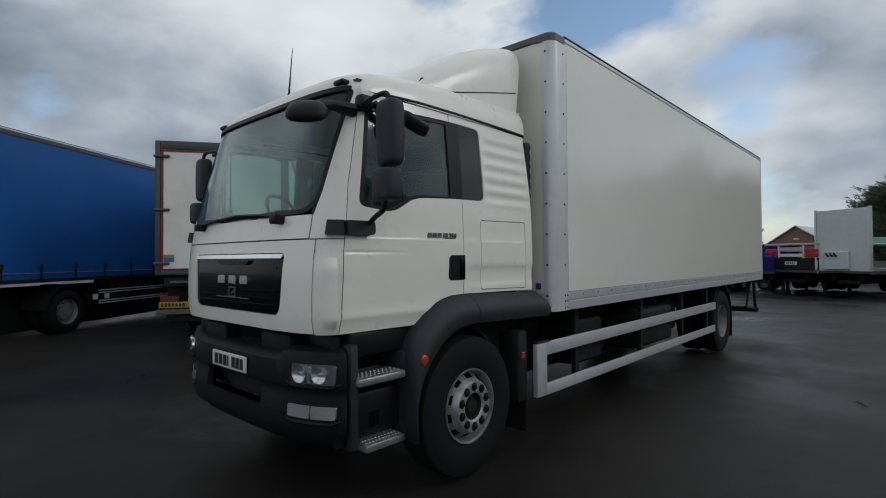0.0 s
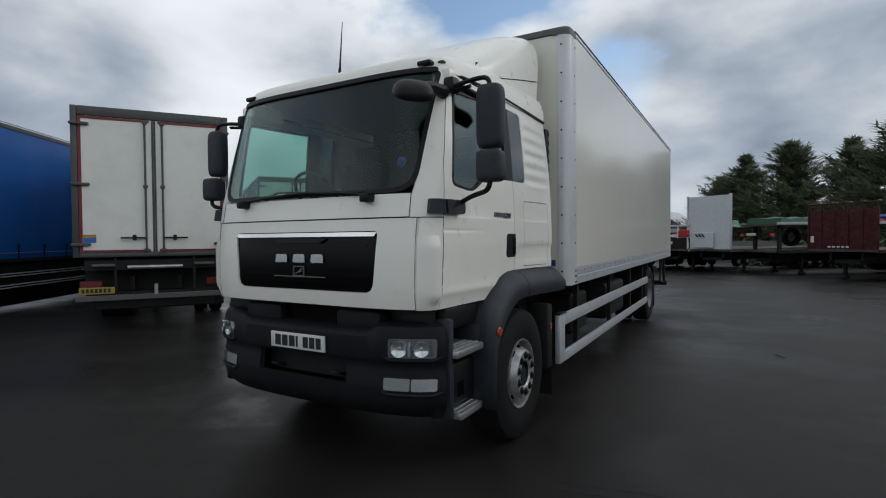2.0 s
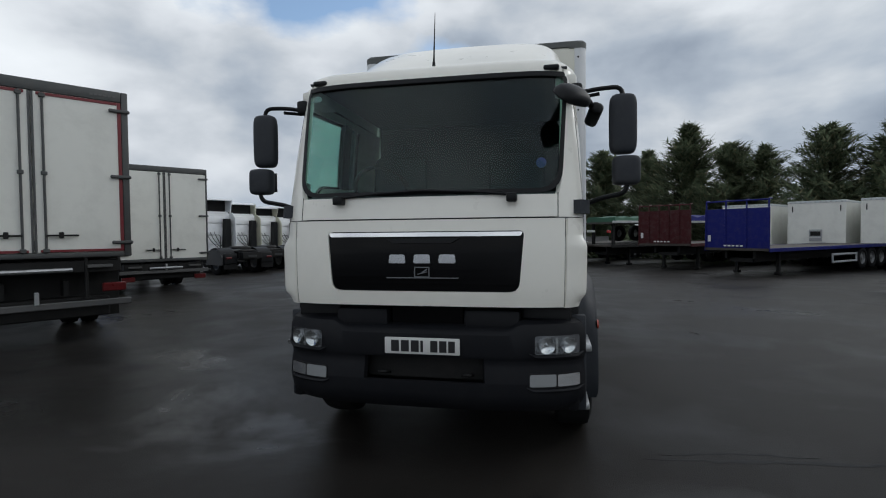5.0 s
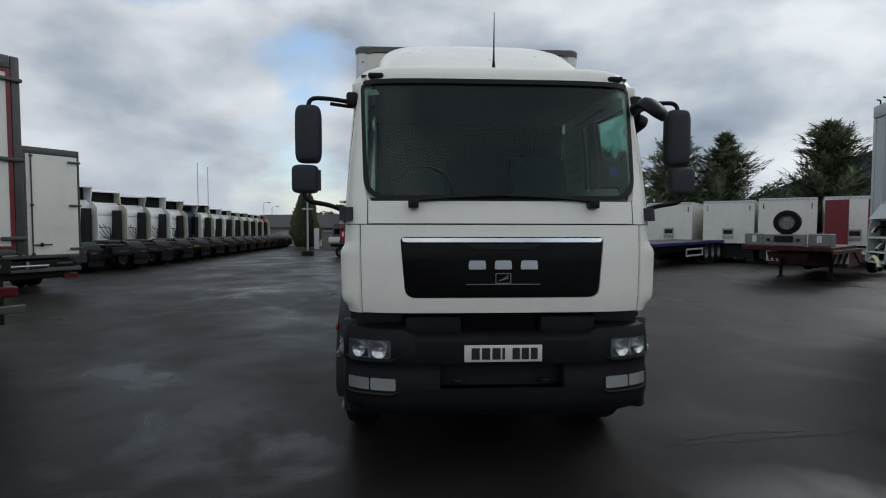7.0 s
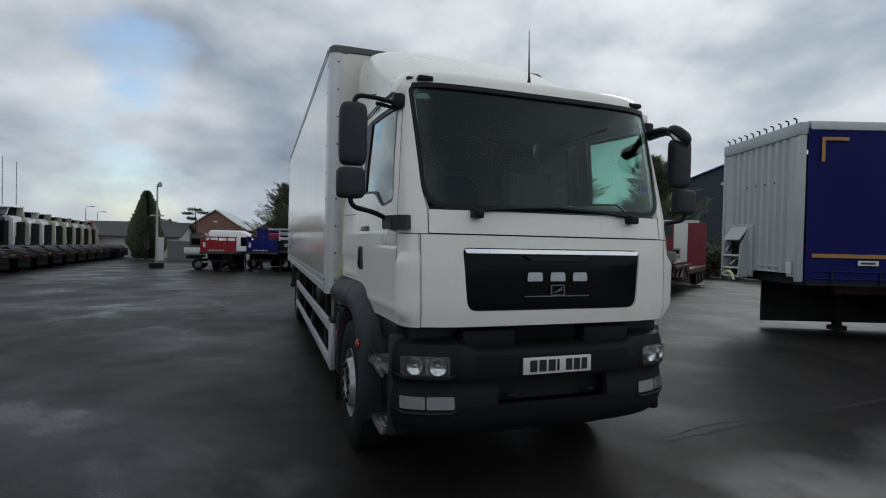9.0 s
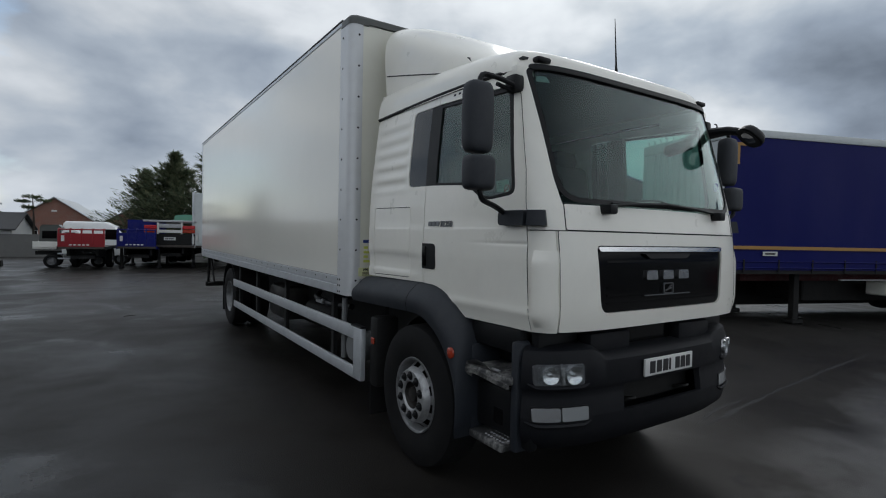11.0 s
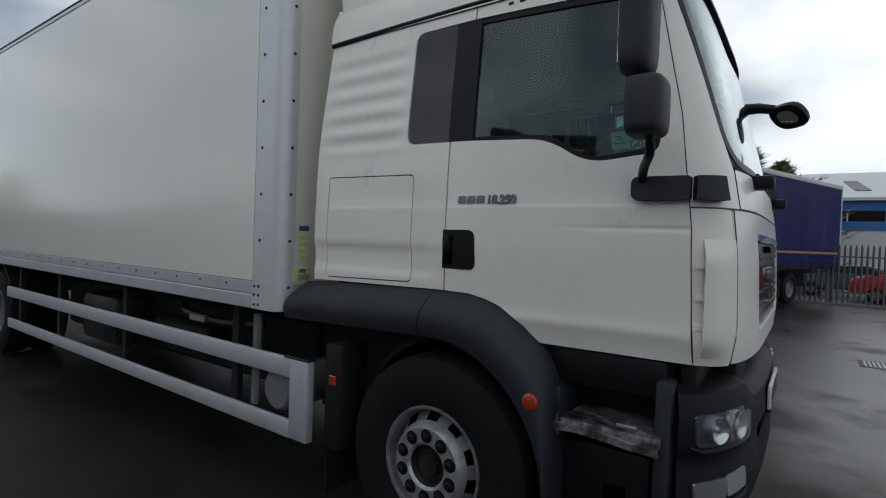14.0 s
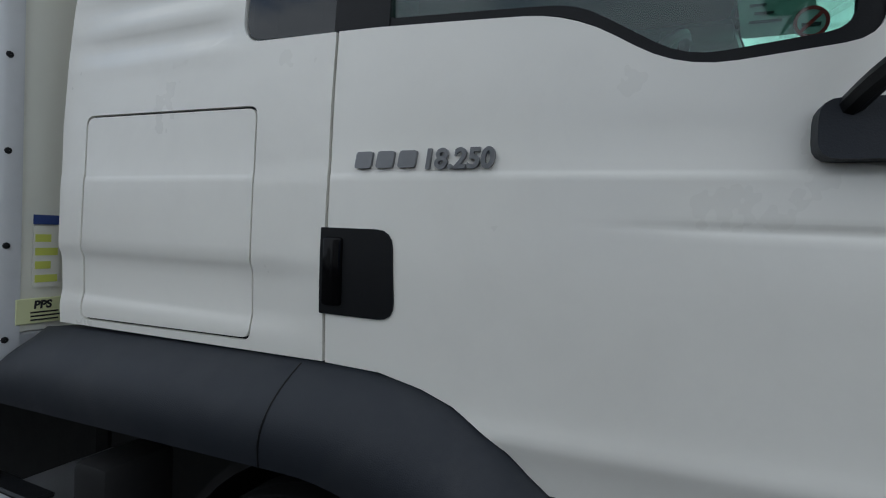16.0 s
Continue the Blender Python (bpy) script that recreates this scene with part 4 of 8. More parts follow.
for s in (-1, 1):
    # moulded wing over the wheel
    inner = [(y, z) for y, z in arch_path(36) if y < WY] + [(y, 1.162 - (y - WY) * 0.030) for y in frange(WY + 0.025, 2.45, 12)]
    top = [(0.71, 0.60), (0.715, 0.78), (0.722, 0.92), (0.742, 1.06), (0.782, 1.14), (0.824, 1.190), (0.864, 1.223), (0.903, 1.262), (0.96, 1.299), (1.02, 1.335), (1.09, 1.359), (1.19, 1.379), (1.33, 1.382)]
    outer = []
    for y, z in inner:
        if y < WY:
            k = (y - inner[0][0]) / (WY - inner[0][0])
            k = 0.15 * k + 0.85 * (math.atan2(z - WZ, WY - y) + 0.21) / (math.pi / 2 + 0.21)
            q = k * (len(top) - 1)
            i = min(len(top) - 2, max(0, int(q)))
            outer.append((top[i][0] + (top[i + 1][0] - top[i][0]) * (q - i), top[i][1] + (top[i + 1][1] - top[i][1]) * (q - i)))
        else:
            outer.append((y, table(y, [(1.33, 1.382), (1.8, 1.372), (2.3, 1.36), (2.40, 1.345), (2.45, 1.30)])))
    rings = []
    for (yi, zi), (yo, zo) in zip(inner, outer):
        ring = [Vector((s * 1.00, yi, zi)), Vector((s * 1.19, yi, zi))]
        for k in frange(0, 1, 9):
            bulge = 1.195 + 0.034 * math.sin(math.pi * (k * 0.8 + 0.12)) - 0.085 * k ** 3
            ring.append(Vector((s * bulge, yi + (yo - yi) * k, zi + (zo - zi) * k)))
        ring.append(Vector((s * 1.0, yo, zo - 0.01)))
        rings.append(ring)
    part("front_wing", loft(rings), M_PLASTIC, truck, "grey plastic wheel arch moulding", 60)
    part("wing_seam", tube([(s * (1.195 + 0.034 * math.sin(math.pi * (k * 0.8 + 0.12)) - 0.085 * k ** 3), 1.43 - 0.04 * k, 1.160 + 0.220 * k) for k in frange(0, 0.98, 14)], 0.0028, 5), M_BLACK, truck)
    # dark liner inside the arch, closed down to the flap behind the wheel
    liner = [[Vector((s * x, WY - rr * math.cos(w), WZ + rr * 1.03 * math.sin(w))) for x, rr in ((0.70, 0.575), (1.04, 0.575), (1.04, 0.60), (0.70, 0.60))] for w in frange(radians(35), radians(186), 22)]
    part("wheel_liner", loft(liner), M_DARK, truck)
    part("liner_wall", box(*sorted((s * 0.70, s * 0.74)), 1.40, 2.62, 0.45, 1.33), M_DARK, truck)
    part("wing_rear", box(*sorted((s * 0.98, s * 1.20)), 1.955, 2.10, 0.42, 1.03, 0.03, 2), M_DARK, truck)
    part("mudflap", box(*sorted((s * 0.90, s * 1.20)), 2.06, 2.075, 0.16, 0.62, 0.005), M_RUBBER, truck)
    lampa = part("side_marker", lathe([(0.001, s * 0.007), (0.029, s * 0.006), (0.036, s * 0.001), (0.038, -s * 0.01)], 18, "X", (s * 1.226, 0.80, 0.965)), M_AMBER, truck, "round amber side marker lamp")
    part("side_reflector", box(*sorted((s * 1.20, s * 1.212)), 1.99, 2.045, 0.795, 0.85, 0.004), M_AMBER, truck, "square amber reflector")
    # entry steps in a dark housing
    part("step_housing", box(*sorted((s * 0.78, s * 0.84)), 0.30, 0.78, 0.42, 1.19, 0.01), M_BLACK, truck)
    part("step_housing_top", box(*sorted((s * 0.80, s * 1.055)), 0.30, 0.80, 1.03, 1.188, 0.02, 2), M_BLACK, truck)
    part("step_riser", box(*sorted((s * 0.84, s * 0.98)), 0.34, 0.74, 0.53, 0.83, 0.03, 2), M_BLACK, truck)
    part("step_cheek", box(*sorted((s * 0.84, s * 1.10)), 0.715, 0.80, 0.40, 1.03, 0.03, 2), M_PLASTIC, truck)
    part("step_cheek", box(*sorted((s * 0.84, s * 1.10)), 0.27, 0.335, 0.45, 1.12, 0.02, 2), M_PLASTIC, truck)
    for zs, w in ((0.905, 0.395), (0.475, 0.33)):
        worn = s < 0
        st = part("step", box(*sorted((s * 0.86, s * (1.14 if zs > 0.6 else 1.13))), 0.70 - w, 0.70, zs - 0.05, zs + 0.002, 0.012, 2), M_SCUFF if worn else M_STEEL, truck, "scuffed entry step" if worn else "bright metal entry step")
        for r in range(3):
            for q in range(11):
                if worn and (zs > 0.6 or q > 6):
                    continue
                part("tread_stud", lathe([(0.0005, 0.006), (0.007, 0.005), (0.010, 0.0)], 6, "Z", (s * (1.00 + 0.045 * r), 0.70 - w + 0.025 + q * (w - 0.05) / 10, zs + 0.002)), M_STEEL, st)
    part("step_panel", box(*sorted((s * 0.98, s * 1.06)), 0.345, 0.72, 0.50, 0.80, 0.03, 2), M_BLACK, truck)
    # near-black box painted in for the shaded hole in the panel
    part("panel_recess", box(*sorted((s * 1.055, s * 1.063)), 0.44, 0.53, 0.56, 0.66, 0.003), M_GLOSSBLACK, truck)
    if s < 0:
        # torn upper edge of the tread tub, folded from bare metal
        tub = [[Vector((-1.155 + 0.05 * k, y - 0.06, z - 0.035 * k)) for k in (0, 1)] + [Vector((-1.148 + 0.05 * k, y - 0.06, z - 0.012 - 0.035 * k)) for k in (1, 0)] for y, z in ((0.775, 0.855), (0.778, 0.90), (0.765, 0.928), (0.70, 0.95), (0.66, 0.958), (0.58, 0.952), (0.54, 0.938))]
        part("torn_edge", loft(tub), M_SCUFF, truck, "torn bare metal step edge")
        part("torn_edge", loft([[Vector((-1.15, y - 0.04, z)), Vector((-1.155, y - 0.04, z + 0.03)), Vector((-1.135, y - 0.04, z + 0.034)), Vector((-1.13, y - 0.04, z))] for y, z in ((0.77, 0.85), (0.66, 0.858), (0.55, 0.852), (0.45, 0.842), (0.345, 0.838))]), M_SCUFF, truck, "scraped bare metal step lip")
        part("bare_patch", box(-1.142, -1.128, 0.385, 0.465, 0.918, 0.936, 0.006, 2), M_STEEL, truck)


def wheel(name, s, x, y, z, dish, parent, r=RT, wid=0.29):
    """A lorry wheel: tyre, rim with open hand holes, hub, nuts. s: the side it faces."""
    w = thing(name, "", "")
    for k in list(w.keys()):
        del w[k]
    w.parent = parent
    w.location = (x, y, z)
    h = wid / 2
    ty = lathe([(0.275, -s * h * 0.8), (0.35, -s * h), (r - 0.06, -s * h), (r - 0.012, -s * h * 0.86), (r, -s * h * 0.6), (r, s * h * 0.6), (r - 0.012, s * h * 0.86), (r - 0.06, s * h), (0.40, s * h * 1.03), (0.33, s * h * 0.98), (0.284, s * h * 0.85), (0.275, s * h * 0.7)], 56, "X")
    # tread grooves round the tyre
    tyre = part("tyre", ty, M_RUBBER, w)
    for o in (-0.07, 0.0, 0.07):
        part("tread_groove", lathe([(r + 0.0005, o - 0.006), (r - 0.010, o), (r + 0.0005, o + 0.006)], 56, "X"), M_BLACK, tyre)
    e = s * h
    if dish > 0:
        prof = [(0.300, e * 0.80), (0.292, e * 0.92), (0.280, e * 0.86), (0.268, e * 0.60), (0.262, e * 0.42), (0.222, e * 0.78), (0.205, e * 1.06), (0.196, e * 1.14), (0.118, e * 1.14), (0.105, e * 1.05)]
        hole = 4
    else:
        prof = [(0.300, e * 0.80), (0.292, e * 0.92), (0.280, e * 0.80), (0.268, e * 0.30), (0.255, -e * 0.10), (0.212, -e * 0.30), (0.200, -e * 0.34), (0.110, -e * 0.34)]
        hole = 4
    prof = [(a * 0.95, b) for a, b in prof]
    rim = part("rim", lathe(prof[5:], 60, "X"), M_RIM, w, "silver painted steel wheel disc")
    part("rim_barrel", lathe(prof[:6], 60, "X", skip=lambda i, k: i == hole and k % 6 in (1, 2, 3)), M_BARREL, w, "grimy wheel barrel with open holes")
    part("rim_edge", lathe([(0.284, e * 0.84), (0.281, e * 0.94), (0.274, e * 0.93), (0.270, e * 0.84)], 60, "X"), M_BARREL, w)
    part("brake_drum", lathe([(0.001, -e * 0.2), (0.25, -e * 0.2), (0.25, -e * 0.8)], 30, "X"), M_DARK, w)
    face = e * 1.14 if dish > 0 else -e * 0.34
    hub = part("hub", lathe([(0.001, face - s * 0.015), (0.052, face - s * 0.018), (0.062, face - s * 0.045), (0.10, face - s * 0.05), (0.118, face - s * 0.012)], 24, "X"), M_HUB, w)
    for k in range(10):
        a = 2 * math.pi * (k + 0.5) / 10
        c = (face, 0.150 * math.cos(a), 0.150 * math.sin(a))
        # nut and washer coloured black for the shaded recess round each nut
        part("wheel_nut", lathe([(0.0005, s * 0.022), (0.013, s * 0.022), (0.019, s * 0.016), (0.020, 0.004 * s), (0.034, 0.002 * s), (0.035, -s * 0.002)], 10, "X", c), M_BLACK, hub)
    return w


for s in (-1, 1):
    wheel("front_wheel", s, s * 1.045, WY, WZ, 1, truck)
    wheel("rear_wheel", s, s * 1.06, RWY, WZ, -1, truck)
    wheel("rear_wheel", -s, s * 0.72, RWY, WZ, -1, truck)
    # rear mudguard hoop and flap
    hoop = [[Vector((s * x, RWY - rr * math.cos(w), WZ + 0.03 + rr * math.sin(w))) for x, rr in ((0.62, 0.60), (1.20, 0.60), (1.20, 0.625), (0.62, 0.625))] for w in frange(radians(12), radians(172), 20)]
    part("rear_mudguard", loft(hoop), M_DARK, truck)
    part("mudflap", box(*sorted((s * 0.62, s * 1.2)), RWY + 0.60, RWY + 0.615, 0.20, 0.65, 0.004), M_RUBBER, truck)

# mirrors
for s in (-1, 1):
    mir = thing("mirror", "", "")
    for k in list(mir.keys()):
        del mir[k]
    mir.parent = truck
    mx, my = s * 1.352, 0.365

    def shell(zlo, zhi, w, d, cx, my=my):
        zm, hz = (zlo + zhi) / 2, (zhi - zlo) / 2
        rings = []
        for i in range(13):
            a = -math.pi / 2 + math.pi * i / 12
            kz = math.copysign(abs(math.sin(a)) ** 0.35, math.sin(a))
            kr = max(0.02, abs(math.cos(a)) ** 0.35)
            ring = []
            for j in range(20):
                b = 2 * math.pi * j / 20
                cb, sb = math.cos(b), math.sin(b)
                px = math.copysign(abs(cb) ** 0.6, cb) * w / 2 * kr
                py = math.copysign(abs(sb) ** 0.6, sb) * d / 2 * kr
                py = min(py, d * 0.36)
                ring.append(Vector((cx + px, my + py, zm + kz * hz)))
            rings.append(ring)
        return loft(rings)

    part("mirror_housing", shell(2.225, 2.635, 0.185, 0.125, mx, 0.38), M_PLASTIC, mir)
    part("mirror_glass", box(mx - 0.075, mx + 0.075, 0.424, 0.428, 2.26, 2.60, 0.001), M_MIRROR, mir)
    part("mirror_housing", shell(2.008, 2.208, 0.185, 0.14, mx + s * 0.016, 0.34), M_PLASTIC, mir)
    part("mirror_glass", box(mx - 0.065, mx + 0.085, 0.390, 0.394, 2.03, 2.18, 0.001), M_MIRROR, mir)
    part("mirror_arm", tube(bend([(s * 1.04, 0.40, 2.665), (s * 1.18, 0.385, 2.685), (s * 1.345, 0.375, 2.69), (s * 1.355, 0.37, 2.58)], 0.06), 0.016, 8), M_BLACK, mir)
    part("mirror_arm", tube(bend([(s * 1.06, 0.42, 2.64), (s * 1.20, 0.40, 2.655)], 0.02), 0.013, 8), M_BLACK, mir)
    part("mirror_arm", tube(bend([(s * 1.375, 0.325, 2.05), (s * 1.365, 0.32, 1.955), (s * 1.20, 0.385, 1.925), (s * 1.115, 0.41, 1.89)], 0.05), 0.017, 8), M_BLACK, mir)
    part("arm_joint", box(*sorted((s * 1.0, s * 1.085)), 0.375, 0.475, 2.635, 2.74, 0.022, 2), M_BLACK, mir)
    part("roof_corner", box(*sorted((s * 0.90, s * 1.045)), 0.40, 0.75, 2.72, 2.81, 0.02, 2), M_WHITE, truck)
    # lower bracket wraps the cab's corner
    part("mirror_bracket", plate([rpoly([(0.212, 1.815), (0.425, 1.815), (0.425, 1.905), (0.212, 1.905)], [0.01, 0.03, 0.03, 0.01], 4)], lambda y, z, out, f=flank(s): f(y, z, out + 0.045), 0.05, frange(0.25, 0.4, 3)), M_PLASTIC, mir)
    br = corner_strip(s, 1.815, 1.905, 4, lambda z: 1.010, lambda z: shifted(0.209), lambda k, h: 0.045)
    part("mirror_bracket", br, M_PLASTIC, mir)

# kerb-side front mirror on a stub arm
fm = thing("kerb_mirror", "", "")
for k in list(fm.keys()):
    del fm[k]
fm.parent = truck
part("mirror_arm", tube([(1.02, 0.36, 2.63), (1.015, 0.20, 2.63), (1.005, 0.08, 2.60)], [0.045, 0.035, 0.03], 10), M_BLACK, fm)
pod = []
for r_, a_ in ((0.02, -0.055), (0.07, -0.049), (0.105, -0.034), (0.126, -0.006), (0.128, 0.020), (0.118, 0.030), (0.02, 0.022)):
    pod.append([Vector((a_, 1.0 * r_ * math.copysign(abs(math.cos(b)) ** 0.75, math.cos(b)), 0.78 * r_ * math.copysign(abs(math.sin(b)) ** 0.75, math.sin(b)))) for b in [2 * math.pi * j / 24 for j in range(24)]])
turn = Vector((-0.47, 0.46, -0.75)).to_track_quat("X", "Z").to_matrix().to_4x4()
part("mirror_housing", moved(loft(pod), Matrix.Translation((1.0, 0.02, 2.56)) @ turn), M_BLACK, fm)
part("mirror_glass", moved(lathe([(0.001, 0.027), (0.080, 0.026), (0.082, 0.022)], 20, "X"), Matrix.Translation((1.0, 0.02, 2.56)) @ turn), M_MIRROR, fm)
# door-top mirror over the kerb-side window
part("mirror_housing", moved(box(-0.05, 0.05, -0.13, 0.13, -0.05, 0.05, 0.035, 3), Matrix.Translation((1.19, 0.74, 2.585)) @ Euler((radians(-14), radians(25), 0)).to_matrix().to_4x4()), M_BLACK, fm)
part("mirror_arm", tube([(1.09, 0.47, 2.68), (1.17, 0.66, 2.63)], 0.025, 8), M_BLACK, fm)

# notices stuck inside the driver's window
fr_ = flank(-1)
note = part("window_notice", plate([rpoly([(0.415, 2.03), (0.53, 2.028), (0.54, 2.10), (0.425, 2.105)], 0.006, 2)], lambda y, z, out: fr_(y, z, out - 0.026), 0.001), M_PAPER, truck, "pale paper notice inside the window")
for k in range(3):
    y0 = 0.47 + 0.012 * (k % 3)
    part("print_bar", plate([[(y0, 2.052 + k * 0.014), (0.520 - 0.008 * (k % 2), 2.052 + k * 0.014), (0.520 - 0.008 * (k % 2), 2.056 + k * 0.014), (y0, 2.056 + k * 0.014)]], lambda y, z, out: fr_(y, z, out - 0.0235), 0.001), M_INK, note)
cy, cz = 0.428, 2.045
ring_ = lambda r: [(cy + r * math.cos(2 * math.pi * i / 24), cz + r * math.sin(2 * math.pi * i / 24)) for i in range(24)]
sign = part("sign_disc", plate([ring_(0.0265)], lambda y, z, out: fr_(y, z, out - 0.0225), 0.001), M_PLATE, truck, "small round no-smoking sign")
part("sign_ring", plate([ring_(0.026), ring_(0.0205)], lambda y, z, out: fr_(y, z, out - 0.0205), 0.001), M_SIGNRED, sign)
part("sign_slash", plate([[(cy - 0.017, cz + 0.013), (cy - 0.013, cz + 0.017), (cy + 0.017, cz - 0.013), (cy + 0.013, cz - 0.017)]], lambda y, z, out: fr_(y, z, out - 0.020), 0.001), M_SIGNRED, sign)
part("sign_bar", plate([[(cy - 0.014, cz - 0.007), (cy + 0.014, cz - 0.007), (cy + 0.014, cz - 0.001), (cy - 0.014, cz - 0.001)]], lambda y, z, out: fr_(y, z, out - 0.021), 0.001), M_INK, sign)

# cab interior
part("cab_floor", box(-1.03, 1.03, 0.20, 2.24, 1.20, 1.26, 0.01), M_DASH, truck)
dash = [[Vector((x, y, z)) for y, z in ((0.20, 1.30), (0.17, 1.75), (0.20, 1.93), (0.42, 1.985), (0.62, 1.955), (0.66, 1.80), (0.60, 1.30))] for x in (-0.98, -0.5, 0, 0.5, 0.98)]
part("dashboard", loft(dash), M_DASH, truck)
part("steering_column", tube([(-0.52, 0.55, 1.80), (-0.52, 0.74, 2.03)], 0.035, 8), M_DASH, truck)
ring = []
for i in range(33):
    a = 2 * math.pi * i / 32
    ring.append(Vector((-0.52 + 0.225 * math.cos(a), 0.76 - 0.13 * math.sin(a), 2.05 + 0.18 * math.sin(a))))
part("steering_wheel", tube(ring, 0.016, 8), M_BLACK, truck)
for x in (-0.56, 0.56):
    part("seat_base", box(x - 0.26, x + 0.26, 0.86, 1.40, 1.26, 1.78, 0.06, 3), M_SEAT, truck)
    part("seat_back", moved(box(-0.26, 0.26, -0.08, 0.08, 0, 0.72, 0.06, 3), Matrix.Translation((x, 1.40, 1.72)) @ Euler((radians(-10), 0, 0)).to_matrix().to_4x4()), M_SEAT, truck)
    part("headrest", box(x - 0.14, x + 0.14, 1.48, 1.58, 2.38, 2.58, 0.04, 2), M_SEAT, truck)
part("rear_lining", box(-1.0, 1.0, 2.19, 2.23, 1.26, 2.95, 0.01), M_LINING, truck)
part("head_lining", box(-0.98, 0.98, 0.42, 2.2, 2.855, 2.87), M_LINING, truck)
part("bunk", box(-0.98, 0.98, 1.62, 2.19, 1.60, 1.85, 0.04, 2), M_SEAT, truck)

# ---- cargo body ----
BX, BY0, BY1, BZ0, BZ1 = 1.262, 2.47, 11.15, 1.16, 3.775
cargo = thing("cargo_body", "", "")
for k in list(cargo.keys()):
    del cargo[k]
cargo.parent = truck
PR, PF = 0.08, 0.16
part("floor_pan", box(-BX + 0.03, BX - 0.03, BY0 + 0.03, BY1 - 0.02, BZ0 + 0.02, BZ0 + 0.12), M_DARK, cargo)
part("front_wall", box(-BX + PR, BX - PR, BY0 + 0.012, BY0 + 0.04, BZ0 + 0.16, BZ1 - 0.07, 0.004), M_CREAM, cargo, "cream front wall of the body")
part("front_sill", box(-BX + PR, BX - PR, BY0 + 0.004, BY0 + 0.05, BZ0, BZ0 + 0.158, 0.005), M_ALU, cargo)
part("front_top_rail", box(-BX + PR, BX - PR, BY0, BY0 + 0.06, BZ1 - 0.07, BZ1, 0.008), M_CAPS, cargo)
part("body_roof", box(-BX + 0.03, BX - 0.03, BY0 + 0.05, BY1 - 0.03, BZ1 - 0.03, BZ1 - 0.006), M_GRP, cargo)
for s in (-1, 1):
    part("side_panel", box(*sorted((s * (BX - 0.028), s * (BX - 0.004))), BY0 + PR, BY1 - 0.06, BZ0 + 0.17, BZ1 - 0.05, 0.002), M_GRP, cargo, "glossy white side panel")
    # rounded aluminium corner post
    rings = []
    for z in (BZ0, BZ1 - 0.075):
        r = []
        for k in range(9):
            a = math.pi / 2 * k / 8
            r.append(Vector((s * (BX - PR + PR * math.sin(a)), BY0 + PR - PR * math.cos(a), z)))
        r += [Vector((s * BX, BY0 + PR + PF, z)), Vector((s * (BX - 0.03), BY0 + PR + PF, z))]
        r += [Vector((s * (BX - PR), BY0 + PR * 0.6, z)), Vector((s * (BX - PR - 0.045), BY0 + 0.03, z)), Vector((s * (BX - PR - 0.045), BY0, z))]
        rings.append(r)
    post = part("corner_post", loft(rings), M_POST, cargo, "rounded aluminium corner post")
    for i in range(9):
        z = 1.305 + i * 0.2865
        part("rivet", lathe([(0.0005, -0.006), (0.009, -0.004), (0.011, 0.001)], 8, "Y", (s * (BX - PR - 0.006), BY0, z)), M_BLACK, post)
        part("rivet", lathe([(0.0005, s * 0.006), (0.009, s * 0.004), (0.011, -s * 0.001)], 8, "X", (s * BX, 2.65, z)), M_BLACK, post)
    for dz in (0.028, 0.088, 0.143):
        for dy in (0.0, 0.043):
            part("rivet", lathe([(0.0005, s * 0.006), (0.008, s * 0.004), (0.010, -s * 0.001)], 8, "X", (s * BX, 2.65 + dy, BZ0 + dz)), M_BLACK, post)
    # corner cap
    rings = []
    for z, o in ((BZ1 - 0.08, 0.004), (BZ1 - 0.02, 0.006), (BZ1, -0.012)):
        r = [Vector((s * (BX - PR + (PR + o) * math.sin(a)), BY0 + PR - (PR + o) * math.cos(a), z)) for a in frange(0, math.pi / 2, 8)]
        r += [Vector((s * (BX + o), BY0 + PR + 0.13, z)), Vector((s * (BX - 0.1), BY0 + PR + 0.13, z)), Vector((s * (BX - PR - 0.10), BY0 + 0.1, z)), Vector((s * (BX - PR - 0.10), BY0 - o, z))]
        rings.append(r)
    part("corner_cap", loft(rings), M_CAPS, cargo, "dark rounded corner cap")
    part("top_rail", box(*sorted((s * (BX - 0.05), s * (BX + 0.003))), BY0 + PR + 0.13, BY1 - 0.03, BZ1 - 0.055, BZ1 - 0.014, 0.005), M_ALU, cargo)
    part("roof_edge", box(*sorted((s * (BX - 0.06), s * (BX + 0.006))), BY0 + PR + 0.13, BY1 - 0.02, BZ1 - 0.014, BZ1 + 0.006, 0.004), M_BLACK, cargo)
    rail = part("bottom_rail", box(*sorted((s * (BX - 0.03), s * (BX + 0.002))), BY0 + PR + PF, BY1 - 0.06, BZ0, BZ0 + 0.088, 0.005), M_ALU, cargo)
    rail2 = part("panel_rail", box(*sorted((s * (BX - 0.03), s * (BX - 0.001))), BY0 + PR + PF, BY1 - 0.06, BZ0 + 0.092, BZ0 + 0.172, 0.004), M_ALU, cargo)
    for y0, y1, z0, z1 in ((BY0 + PR + PF + 0.0005, BY0 + PR + PF + 0.007, BZ0 + 0.178, BZ1 - 0.06), (BY0 + PR + PF + 0.0005, BY1 - 0.062, BZ0 + 0.1725, BZ0 + 0.177)):
        part("panel_joint", box(*sorted((s * (BX - 0.006), s * (BX - 0.002))), y0, y1, z0, z1), M_SHUT, cargo)
